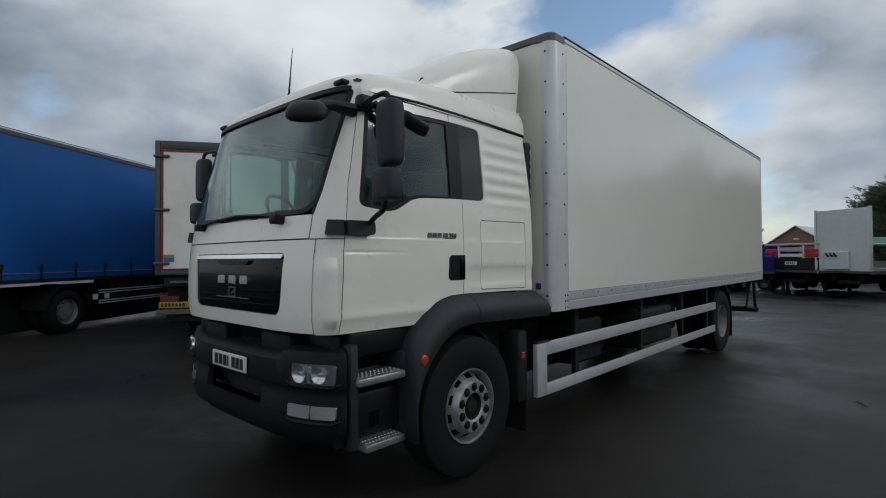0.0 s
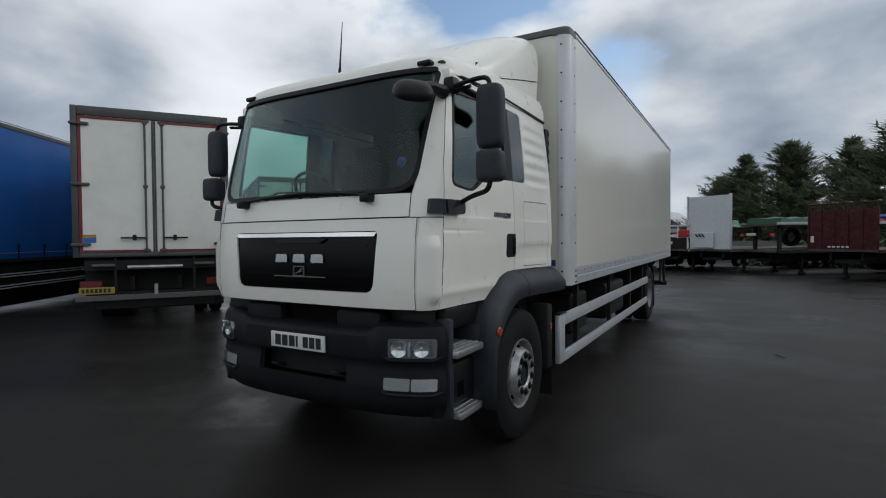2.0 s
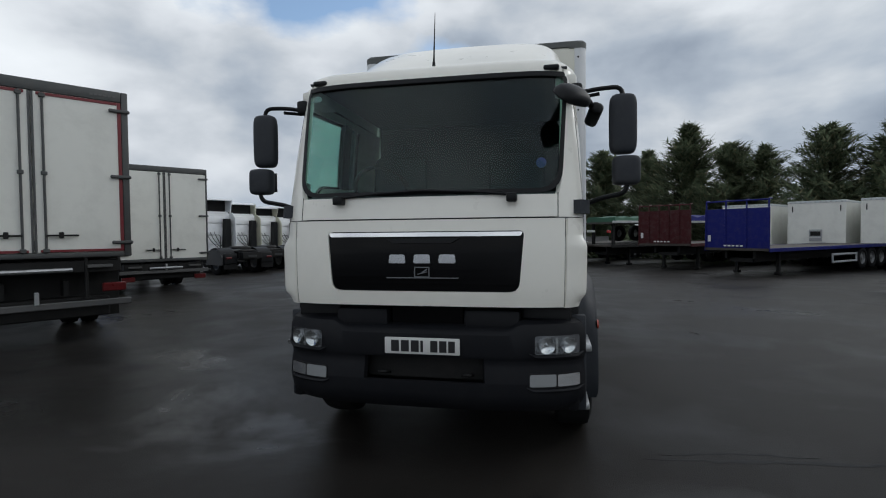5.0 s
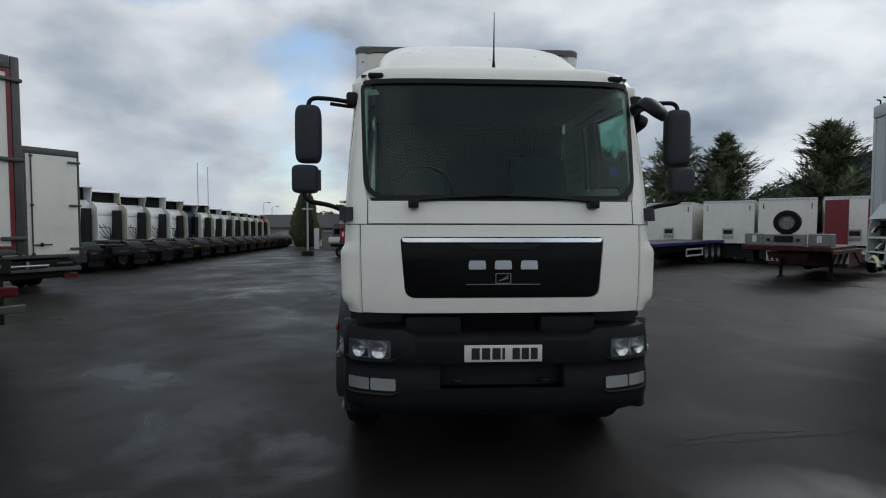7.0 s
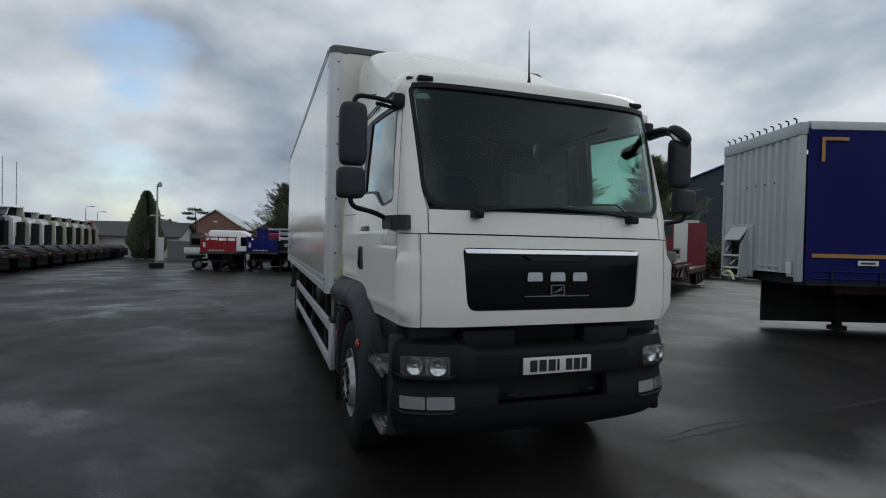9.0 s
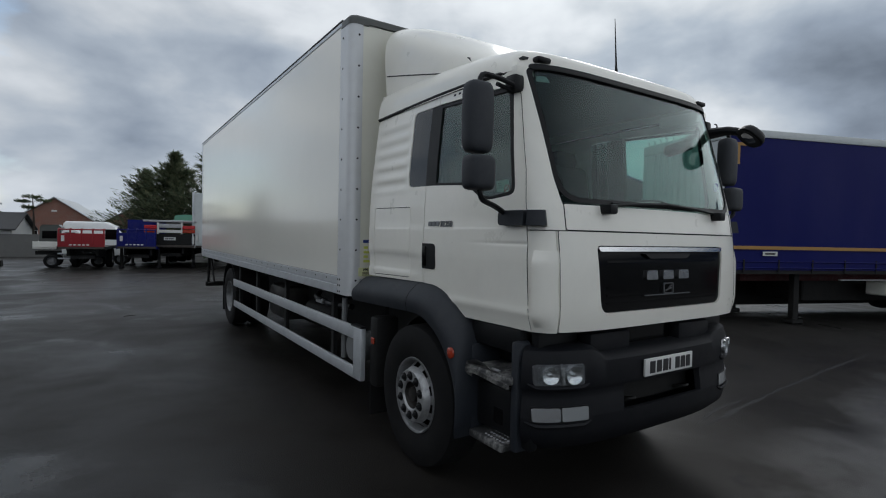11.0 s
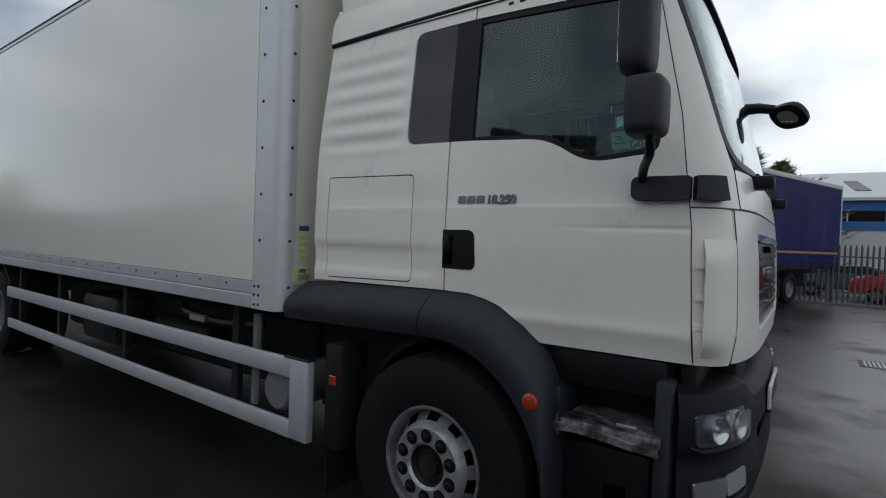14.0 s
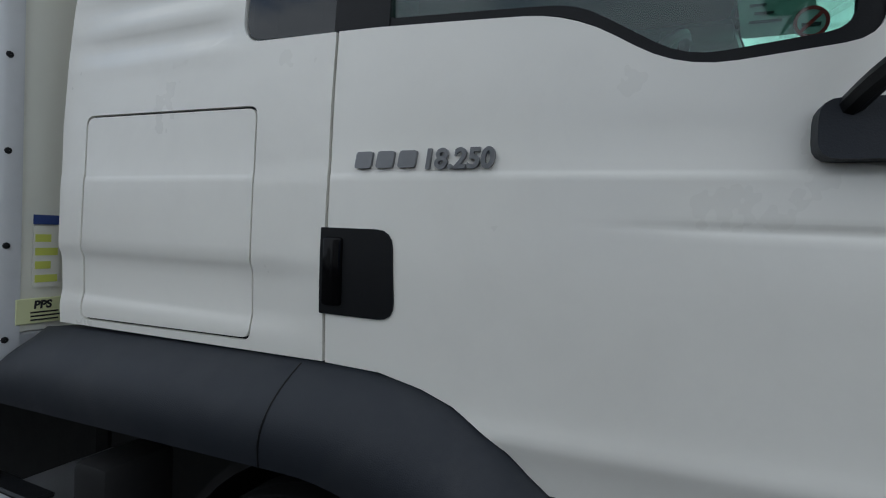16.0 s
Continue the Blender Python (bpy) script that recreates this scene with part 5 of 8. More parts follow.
    for i in range(25):
        part("rivet", lathe([(0.0005, s * 0.005), (0.008, s * 0.003), (0.010, -s * 0.001)], 8, "X", (s * (BX - 0.001), 3.007 + i * 0.322, BZ0 + 0.14)), M_DARK, rail2)
    part("rear_post", box(*sorted((s * (BX - 0.09), s * BX)), BY1 - 0.058, BY1, BZ0, BZ1 - 0.016, 0.008), M_ALU, cargo)
part("rear_door", box(-BX + 0.092, -0.004, BY1 - 0.045, BY1 - 0.012, BZ0 + 0.06, BZ1 - 0.09, 0.006), M_GRP, cargo)
part("rear_door", box(0.004, BX - 0.092, BY1 - 0.045, BY1 - 0.012, BZ0 + 0.06, BZ1 - 0.09, 0.006), M_GRP, cargo)
part("rear_header", box(-BX + 0.092, BX - 0.092, BY1 - 0.055, BY1, BZ1 - 0.085, BZ1 - 0.016, 0.006), M_ALU, cargo)
part("rear_sill", box(-BX + 0.092, BX - 0.092, BY1 - 0.055, BY1, BZ0, BZ0 + 0.055, 0.006), M_ALU, cargo)
# stickers on the front wall beside the cab
part("sticker", box(-1.105, -1.030, BY0 - 0.002, BY0 + 0.001, 1.660, 1.690), M_BLUESTICK, cargo, "small blue sticker")
part("sticker", box(-1.105, -1.030, BY0 - 0.0015, BY0 + 0.0012, 1.46, 1.655), M_CREAM, cargo)
for k in range(4):
    part("sticker_bar", box(-1.100, -1.035 - 0.02 * (k % 2), BY0 - 0.0028, BY0 - 0.0021, 1.475 + k * 0.043, 1.499 + k * 0.043), M_YSTICK, cargo)
pps = part("maker_plate", box(-1.150, -1.0, BY0 - 0.003, BY0 + 0.008, 1.345, 1.425, 0.002), M_CREAMSTICK, cargo, "pale yellow plate lettered PPS")
badge_text("PPS", 0.034, pps, Matrix.Translation((-1.102, BY0 - 0.0035, 1.393)) @ Matrix(((1, 0, 0), (0, 0, -1), (0, 1, 0))).to_4x4() @ Matrix.Diagonal((1, 1, 0.05, 1)), M_INK, "dark letters PPS")
for k in range(3):
    part("plate_bar", box(-1.11, -1.03 + 0.012 * (k % 2), BY0 - 0.0042, BY0 - 0.003, 1.354 + k * 0.012, 1.359 + k * 0.012), M_INK, pps)
part("sticker", box(1.05, 1.11, BY0 - 0.002, BY0 + 0.001, 1.36, 1.42), M_BLUESTICK, cargo, "small dark blue sticker")

# ---- chassis ----
for s in (-1, 1):
    part("chassis_rail", box(*sorted((s * 0.36, s * 0.43)), 0.5, 10.9, 0.78, 1.04, 0.01), M_DARK, truck)
    part("subframe_rail", box(*sorted((s * 0.36, s * 0.43)), 2.6, 10.95, 1.05, 1.15), M_DARK, truck)
    # side guard
    fr = part("guard_post", box(*sorted((s * 1.19, s * 1.245)), 2.185, 2.35, 0.425, 0.905, 0.012, 2), M_ALU, truck, "pale metal side guard end post")
    part("guard_rail", box(*sorted((s * 1.205, s * 1.24)), 2.345, 7.66, 0.78, 0.90, 0.01, 2), M_ALU, truck, "pale aluminium side guard rail")
    part("guard_rail", box(*sorted((s * 1.205, s * 1.24)), 2.345, 7.62, 0.42, 0.525, 0.01, 2), M_ALU, truck, "pale aluminium side guard rail")
    part("post_cap", box(*sorted((s * 1.185, s * 1.25)), 2.18, 2.40, 0.898, 0.915, 0.006), M_BLACK, truck)
    for k in range(6):
        part("rivet", lathe([(0.0005, -0.005), (0.008, -0.003), (0.010, 0.001)], 8, "Y", (s * (1.10 - 0.03 * (k % 2)), BY0 + 0.004, BZ0 + 0.03 + 0.045 * (k // 2))), M_DARK, truck)
    for y in (2.95, 4.6, 6.1, 7.3):
        part("guard_bracket", box(*sorted((s * 1.15, s * 1.20)), y, y + 0.07, 0.42, 1.15, 0.006), M_DARK, truck)
        part("cross_bearer", box(*sorted((s * 0.43, s * 1.2)), y, y + 0.06, 1.06, 1.16), M_DARK, truck)
    # rear underrun frame
    part("underrun_post", tube([(s * 1.12, 10.95, 1.16), (s * 1.12, 11.1, 0.50)], 0.03, 8), M_DARK, truck)
    part("underrun_strut", tube([(s * 1.12, 10.25, 0.62), (s * 1.12, 11.06, 0.52)], 0.022, 8), M_DARK, truck)
    part("underrun_strut", tube([(s * 1.12, 10.72, 1.16), (s * 1.12, 10.30, 0.62)], 0.022, 8), M_DARK, truck)
# liners and long dark boxes added to close off light under the chassis
for s in (-1, 1):
    part("arch_liner", box(*sorted((s * 0.60, s * 0.64)), 0.82, 2.25, 0.30, 1.16, 0.01), M_DARK, truck)
    part("chassis_light_block", box(*sorted((s * 0.46, s * 0.70)), 2.75, 7.35, 0.46, 1.02, 0.03), M_DARK, truck)
part("underrun_beam", box(-1.18, 1.18, 11.03, 11.13, 0.45, 0.56, 0.015), M_DARK, truck)
part("front_axle", tube([(-0.95, WY, 0.5), (-0.5, WY, 0.45), (0.5, WY, 0.45), (0.95, WY, 0.5)], 0.07, 10), M_DARK, truck)
part("rear_axle", tube([(-0.95, RWY, WZ), (-0.25, RWY, WZ), (0, RWY, WZ), (0.25, RWY, WZ), (0.95, RWY, WZ)], [0.09, 0.10, 0.22, 0.10, 0.09], 12), M_DARK, truck)
part("prop_shaft", tube([(0, 2.4, 0.75), (0, RWY, 0.6)], 0.05, 8), M_DARK, truck)
part("engine_block", box(-0.42, 0.42, 0.35, 1.9, 0.55, 1.18, 0.05), M_BLACK, truck)
part("gearbox", box(-0.3, 0.3, 1.9, 2.7, 0.6, 1.0, 0.08), M_DARK, truck)
part("fuel_tank", box(0.52, 1.14, 4.65, 5.9, 0.50, 1.0, 0.07, 3), M_DARK, truck, "dark fuel tank")
part("battery_box", box(0.50, 1.1, 3.1, 3.75, 0.55, 1.0, 0.03), M_DARK, truck)
part("air_tank", lathe([(0.001, -1.175), (0.115, -1.17), (0.135, -1.15), (0.14, -1.11), (0.14, -0.50), (0.10, -0.47), (0.001, -0.46)], 28, "X", (0, 2.57, 0.655)), M_FRAMETANK, truck, "pale grey round air tank end")
part("tank_bracket", tube([(-1.13, 2.83, 1.10), (-1.13, 2.84, 0.50)], 0.03, 8), M_FRAMETANK, truck)
part("air_tank", lathe([(0.001, 0), (0.12, 0.02), (0.13, 0.06), (0.13, 0.9), (0.12, 0.94), (0.001, 0.95)], 20, "Y", (-0.75, 3.9, 0.72)), M_DARK, truck)
part("exhaust_box", box(-1.05, -0.5, 5.2, 6.0, 0.5, 0.98, 0.08, 2), M_HUB, truck)
part("air_hose", tube(bend([(-0.98, 3.0, 0.98), (-1.05, 3.4, 0.96), (-1.05, 3.9, 0.99), (-0.9, 4.2, 1.0)], 0.1), 0.035, 8), M_BLACK, truck)
part("pipe_clip", box(-1.11, -1.06, 3.55, 3.75, 0.945, 1.0, 0.01), M_LAMPWHITE, truck)
part("undercab_shield", box(-0.80, 0.80, 0.30, 0.34, 0.50, 0.62), M_BLACK, truck)

# ---- shared pieces for the parked vehicles ----
M_BLUECURT = mat("blue_curtain_fabric", (0.006, 0.075, 0.29), 0.40, spec=0.25, var=0.12, scale=2, bump=0.4, bscale=14, dirt=0.15, dirtcol=(0.02, 0.05, 0.16), coat=0.1)
M_NAVYCURT = mat("royal_blue_curtain", (0.005, 0.0075, 0.092), 0.5, spec=0.12, var=0.12, scale=2, bump=0.4, bscale=14, dirt=0.12, dirtcol=(0.02, 0.02, 0.12))
M_OLDWHITE = mat("worn_white_panel", (0.74, 0.74, 0.69), 0.42, var=0.04, scale=2, dirt=0.22, dirtcol=(0.36, 0.35, 0.32))
M_FRAMEGREY = mat("grey_frame_paint", (0.065, 0.068, 0.068), 0.5, metal=0.2, var=0.15, dirt=0.3)
M_HUBGREY = mat("dirty_grey_steel", (0.11, 0.11, 0.11), 0.5, metal=0.4, var=0.2, dirt=0.4)
M_GREYBOX = mat("grey_steel_locker", (0.20, 0.205, 0.21), 0.5, metal=0.3, var=0.12, dirt=0.35)
M_BULKHEAD = mat("grey_white_bulkhead", (0.40, 0.44, 0.455), 0.5, var=0.05, scale=1.5, dirt=0.2, dirtcol=(0.22, 0.22, 0.21))
M_REDTRIM = mat("red_trim", (0.15, 0.009, 0.015), 0.45, var=0.1, dirt=0.15)
M_MAROON = mat("maroon_paint", (0.050, 0.006, 0.008), 0.5, spec=0.2, var=0.15, dirt=0.25)
M_TRAILBLUE = mat("trailer_blue_paint", (0.005, 0.009, 0.135), 0.45, spec=0.2, var=0.12, dirt=0.15)
M_TRAILRED = mat("trailer_red_paint", (0.065, 0.007, 0.011), 0.5, var=0.15, dirt=0.25)
M_BRIGHTRED = mat("bright_red_paint", (0.27, 0.008, 0.015), 0.4, var=0.1)
M_PALEGREY = mat("pale_grey_panel", (0.55, 0.58, 0.58), 0.5, var=0.06, dirt=0.2, dirtcol=(0.3, 0.3, 0.29))
M_DECK = mat("deck_timber", (0.055, 0.047, 0.040), 0.8, var=0.3, scale=10, dirt=0.4)
M_TARP = mat("green_tarpaulin", (0.10, 0.26, 0.18), 0.6, var=0.15)
M_TARPDARK = mat("dark_green_tarpaulin", (0.02, 0.09, 0.05), 0.6, var=0.15)
M_YELLOWSTRIPE = mat("ochre_stripe", (0.36, 0.20, 0.05), 0.5, var=0.1)
M_CREAMFAIR = mat("cream_fairing", (0.58, 0.57, 0.45), 0.45, var=0.05, dirt=0.15)
# dirty black wing, its grey lifted to stand for the sheen
M_WINGGREY = mat("dirty_wing_with_sheen", (0.030, 0.031, 0.033), 0.38, var=0.2, dirt=0.3, dirtcol=(0.07, 0.066, 0.06))
M_DULLRED = mat("dull_red_lamp", (0.10, 0.006, 0.007), 0.3, var=0.1, coat=0.3)
M_CABWHITE = mat("tractor_white_paint", (0.86, 0.87, 0.87), 0.35, var=0.04, dirt=0.12, dirtcol=(0.4, 0.4, 0.38), coat=0.2)
M_CABDARK = mat("tractor_navy_paint", (0.03, 0.05, 0.10), 0.35, var=0.1)
M_BRICK = None
M_ROOFPALE = mat("pale_roof_sheet", (0.50, 0.52, 0.53), 0.55, var=0.08, scale=1)
M_WALLPALE = mat("pale_cladding", (0.55, 0.57, 0.57), 0.55, var=0.05, scale=1, dirt=0.1, dirtcol=(0.35, 0.35, 0.34))
M_BLUEBAND = mat("blue_cladding", (0.02, 0.13, 0.42), 0.45, var=0.06, scale=1)
M_SHED = mat("dark_shed_cladding", (0.028, 0.036, 0.055), 0.6, var=0.08, scale=1)
M_SHEDBLUE = mat("navy_verge", (0.03, 0.06, 0.22), 0.5, var=0.05)
M_CONCRETE = mat("grey_blockwork", (0.15, 0.15, 0.145), 0.85, var=0.15, scale=4, bump=0.4, bscale=30, dirt=0.3)
M_TILE = mat("dark_roof_tile", (0.05, 0.05, 0.052), 0.7, var=0.2)
M_FENCE = mat("galvanised_palisade", (0.13, 0.135, 0.14), 0.55, metal=0.5, var=0.15)
M_BARK = mat("dark_bark", (0.045, 0.035, 0.028), 0.9, var=0.3, bump=0.6, bscale=30)
M_POLE = mat("grey_lamp_post", (0.42, 0.43, 0.43), 0.5, metal=0.3, var=0.1)


def brick_mat():
    m = bpy.data.materials.new("red_brickwork")
    m.use_nodes = True
    t = NT(m.node_tree)
    out = t.n("ShaderNodeOutputMaterial")
    b = t.n("ShaderNodeBsdfPrincipled", i_Roughness=0.85)
    t.l(b.outputs[0], out.inputs[0])
    tc = t.n("ShaderNodeTexCoord").outputs["Object"]
    sep = t.n("ShaderNodeSeparateXYZ")
    t.l(tc, sep.inputs[0])
    cb = t.n("ShaderNodeCombineXYZ")
    t.l(t.math("ADD", sep.outputs[0], sep.outputs[1]), cb.inputs[0])
    t.l(sep.outputs[2], cb.inputs[1])
    br = t.n("ShaderNodeTexBrick", i_Scale=1.0)
    br.inputs["Color1"].default_value = (0.22, 0.075, 0.045, 1)
    br.inputs["Color2"].default_value = (0.30, 0.11, 0.07, 1)
    br.inputs["Mortar"].default_value = (0.28, 0.25, 0.22, 1)
    br.inputs["Mortar Size"].default_value = 0.01
    br.inputs["Brick Width"].default_value = 0.225
    br.inputs["Row Height"].default_value = 0.075
    t.l(cb.outputs[0], br.inputs["Vector"])
    t.l(t.mix(t.math("MULTIPLY", t.noise(tc, 1.2, 5), 0.5), br.outputs[0], (0.10, 0.05, 0.04)), b.inputs["Base Color"])
    return m


def leaf_mat():
    m = bpy.data.materials.new("conifer_foliage")
    m.use_nodes = True
    t = NT(m.node_tree)
    out = t.n("ShaderNodeOutputMaterial")
    b = t.n("ShaderNodeBsdfPrincipled", i_Roughness=0.75)
    b.inputs["Specular IOR Level"].default_value = 0.2
    thin = t.n("ShaderNodeBsdfTranslucent")
    blend = t.n("ShaderNodeMixShader", i_0=0.5)
    t.l(b.outputs[0], blend.inputs[1])
    t.l(thin.outputs[0], blend.inputs[2])
    t.l(blend.outputs[0], out.inputs[0])
    r = t.n("ShaderNodeNewGeometry").outputs["Random Per Island"]
    pos = t.n("ShaderNodeTexCoord").outputs["Object"]
    c = t.ramp(r, [(0.0, (0.085, 0.112, 0.070)), (0.5, (0.155, 0.190, 0.112)), (0.85, (0.210, 0.235, 0.138)), (1.0, (0.23, 0.215, 0.13))])
    c = t.mix(t.math("MULTIPLY", t.noise(pos, 0.9, 4), 0.2), c, (0.050, 0.068, 0.055))
    t.l(c, b.inputs["Base Color"])
    t.l(c, thin.inputs["Color"])
    return m


M_BRICK = brick_mat()
M_LEAF = leaf_mat()

far_tyre = far_rim = None


def far_wheel(parent, s, x, y, r=0.50, w=0.28):
    """A plainer wheel for vehicles farther off; the meshes are shared."""
    global far_tyre, far_rim
    if far_tyre is None:
        h = 0.14
        far_tyre = part("tyre", lathe([(0.29, -h), (0.44, -h), (0.49, -h * 0.8), (0.5, -h * 0.4), (0.5, h * 0.4), (0.49, h * 0.8), (0.44, h), (0.33, h), (0.29, h * 0.7)], 32, "X"), M_RUBBER, None)
        far_rim = part("rim", lathe([(0.295, h * 0.7), (0.285, h * 0.8), (0.265, h * 0.5), (0.25, h * 0.1), (0.20, h * 0.05), (0.185, h * 0.45), (0.09, h * 0.5), (0.08, h * 0.7), (0.001, h * 0.72)], 32, "X", skip=lambda i, k: i == 4 and k % 4 == 1), M_FARRIM, None)
        for o in (far_tyre, far_rim):
            scene.collection.objects.unlink(o)
    w_ = new("wheel")
    w_.empty_display_size = 0.1
    w_.parent = parent
    w_.location = (x, y, r)
    w_.scale = (s * w / 0.28, r / 0.5, r / 0.5)
    for src in (far_tyre, far_rim):
        o = new(src.name.split(".")[0], src.data)
        o.parent = w_
    return w_


def put(name, label, category, x, y, ux, uy, group=""):
    """An Empty on the yard whose local +y points along (ux, uy)."""
    m = Matrix.Translation((x, y, gz(x, y))) @ Matrix.Rotation(math.atan2(-ux, uy), 4, "Z")
    return thing(name, label, category, m, group)


def bars(parent, x0, x1, z, y, n, h, material, name="print_bar", gap=0.35):
    """Illegible print as plain bars."""
    step = (x1 - x0) / n
    for i in range(n):
        part(name, box(x0 + i * step, x0 + (i + 1 - gap) * step, y - 0.002, y + 0.002, z, z + h), material, parent)


def curtain(name, x, y0, y1, z0, z1, material, parent, out, seed, label=""):
    """A curtain side: cloth with soft vertical folds and sag between its straps."""
    rnd = random.Random(seed)
    ph = [rnd.uniform(0, 6.28) for _ in range(4)]
    ny, nz = 60, 12
    rows = []
    for j in range(nz + 1):
        row = []
        for i in range(ny + 1):
            y = y0 + (y1 - y0) * i / ny
            k = j / nz
            d = 0.018 * math.sin(y * 2.1 + ph[0] + k * 1.5) + 0.012 * math.sin(y * 5.3 + ph[1] - k * 2.2) + 0.010 * math.sin(y * 9.0 + ph[2]) * (1 - k)
            row.append(Vector((x + out * (0.012 + d * math.sin(math.pi * k)), y, z0 + (z1 - z0) * k)))
        rows.append(row)
    return part(name, loft(rows, closed=False), material, parent, label, 80)


def locking_bar(parent, x, y, z0, z1):
    b = part("locking_bar", tube([(x, y, z0), (x, y, z1)], 0.018, 8), M_FRAMEGREY, parent)
    for z in (z0 + 0.05, (z0 + z1) / 2, z1 - 0.05):
        part("bar_guide", box(x - 0.04, x + 0.04, y - 0.03, y + 0.012, z - 0.03, z + 0.03, 0.008), M_FRAMEGREY, b)
    return b


def rear_door_lorry(name, label, x, y, ux, uy, w, z0, z1, length, trim, side_mat, plate_on):
    """A box lorry seen from behind: local y = 0 is its rear face, +y forward."""
    t = put(name, label, "lorry", x, y, ux, uy)
    h = w / 2
    fr = M_FRAMEGREY
    pw = 0.10 if trim else 0.045
    part("box_body", box(-h + 0.03, h - 0.03, 0.06, length, z0 + 0.02, z1 - 0.03, 0.02), side_mat, t)
    for s in (-1, 1):
        part("rear_post", box(*sorted((s * (h - pw), s * h)), 0, 0.10, z0 - 0.05, z1, 0.015, 2), fr, t)
        part("roof_rail", box(*sorted((s * (h - 0.06), s * (h + 0.005))), 0.1, length, z1 - 0.12, z1 - 0.005, 0.01), fr, t)
    part("header", box(-h + pw + 0.002, h - pw - 0.002, 0.0, 0.10, z1 - 0.17, z1, 0.015, 2), fr, t)
    part("sill", box(-h + pw + 0.002, h - pw - 0.002, 0.0, 0.10, z0 - 0.05, z0 + 0.03, 0.012, 2), fr, t)
    dw = h - pw - 0.005
    for s in (-1, 1):
        d = part("rear_door", box(*sorted((s * 0.006, s * dw)), 0.012, 0.05, z0 + 0.035, z1 - 0.175, 0.006), M_OLDWHITE, t, "white rear door")
        if trim:
            a, b = sorted((s * (dw - 0.05), s * dw))
            part("red_strip", box(a, b, 0.004, 0.013, z0 + 0.04, z1 - 0.18, 0.002), M_REDTRIM, d)
            a, b = sorted((s * 0.07, s * (dw - 0.052)))
            part("red_strip", box(a, b, 0.004, 0.013, z1 - 0.225, z1 - 0.18, 0.002), M_REDTRIM, d)
            part("red_strip", box(a, b, 0.004, 0.013, z0 + 0.04, z0 + 0.08, 0.002), M_REDTRIM, d)
        locking_bar(d, s * 0.14, -0.01, z0 + 0.02, z1 - 0.18)
        part("door_edge_seal", box(*sorted((s * 0.006, s * 0.035)), 0.002, 0.012, z0 + 0.04, z1 - 0.18), fr, d)
        zz = z0 + 0.30
        hd = part("lever_handle", tube([(s * 0.14, -0.03, zz), (s * 0.55, -0.03, zz)], 0.016, 6), M_DARK, d)
        part("handle_catch", box(*sorted((s * 0.30, s * 0.36)), -0.05, 0.0, zz - 0.045, zz + 0.055, 0.01), M_DARK, hd)
        for k in range(3):
            zz = z0 + 0.18 + k * (z1 - z0 - 0.5) / 2
            part("hinge", moved(box(-0.15, 0.15, -0.02, 0.02, -0.028, 0.028, 0.015), Matrix.Translation((s * (h - 0.13), -0.02, zz))), fr, d)
        # tail lights, bumper, flap
        part("tail_light", box(*sorted((s * (h - 0.42), s * (h - 0.08))), 0.05, 0.12, z0 - 0.62, z0 - 0.48, 0.015), M_DULLRED, t, "red tail light")
        part("under_post", box(*sorted((s * 0.62, s * 0.67)), 0.03, 0.10, 0.72, z0 - 0.05, 0.008), M_DARK, t)
        part("mudflap", box(*sorted((s * 0.55, s * 1.12)), 2.0, 2.02, 0.25, 0.9), M_RUBBER, t)
        far_wheel(t, s, s * (h - 0.2), 2.6)
        far_wheel(t, -s, s * (h - 0.52), 2.6)
        part("chassis_rail", box(*sorted((s * 0.36, s * 0.43)), 0.2, length, 0.75, 1.0), M_DARK, t)
        far_wheel(t, s, s * (h - 0.2), length - 0.3)
    part("bumper_bar", box(-h + 0.02, h - 0.02, -0.01, 0.06, 0.58, 0.68, 0.01), M_HUBGREY, t, "grey rear bumper bar")
    part("tail_lift_platform", box(-h + 0.15, h - 0.15, 0.05, 0.45, z0 - 0.30, z0 - 0.10, 0.015), M_DARK, t)
    part("tail_lift_tube", tube([(-0.45, -0.02, z0 - 0.24), (0.45, -0.02, z0 - 0.24)], 0.035, 8), M_STEEL, t)
    for s in (-1, 1):
        part("tail_lift_arm", box(*sorted((s * 0.65, s * 1.0)), -0.02, 0.03, z0 - 0.22, z0 - 0.17, 0.006), M_HUBGREY, t)
    part("centre_latch", box(-0.03, 0.03, -0.03, 0.03, 0.66, 0.86, 0.01), M_STEEL, t)
    # dark sheet across the tail stands in for shade under the body
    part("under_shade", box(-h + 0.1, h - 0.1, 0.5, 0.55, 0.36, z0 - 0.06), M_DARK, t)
    part("underrun_box", box(-h + 0.3, h - 0.3, 0.15, 0.5, 0.40, 0.72, 0.02), M_DARK, t)
    part("lorry_cab", box(-h + 0.08, h - 0.08, length + 0.1, length + 1.9, 0.7, min(z1 - 0.7, 2.9), 0.12, 3), M_CABWHITE, t)
    if plate_on:
        p = part("number_plate", box(-h + 0.08, -h + 0.62, -0.005, 0.02, 0.71, 0.83, 0.003), M_YPLATE, t, "yellow number plate with dark bars")
        bars(p, -h + 0.12, -h + 0.58, 0.735, -0.008, 7, 0.07, M_INK, "plate_bar")
        bars(t, 0.75, h - 0.15, z1 - 0.11, -0.002, 6, 0.03, M_HUBGREY)
        st = part("hazard_sticker", box(-dw + 0.055, -dw + 0.25, 0.006, 0.0125, z0 + 0.21, z0 + 0.30), M_BLUEBAND, t)
        part("sticker_band", box(-dw + 0.055, -dw + 0.25, 0.006, 0.0125, z0 + 0.301, z0 + 0.36), M_YELLOWSTRIPE, st)
    return t


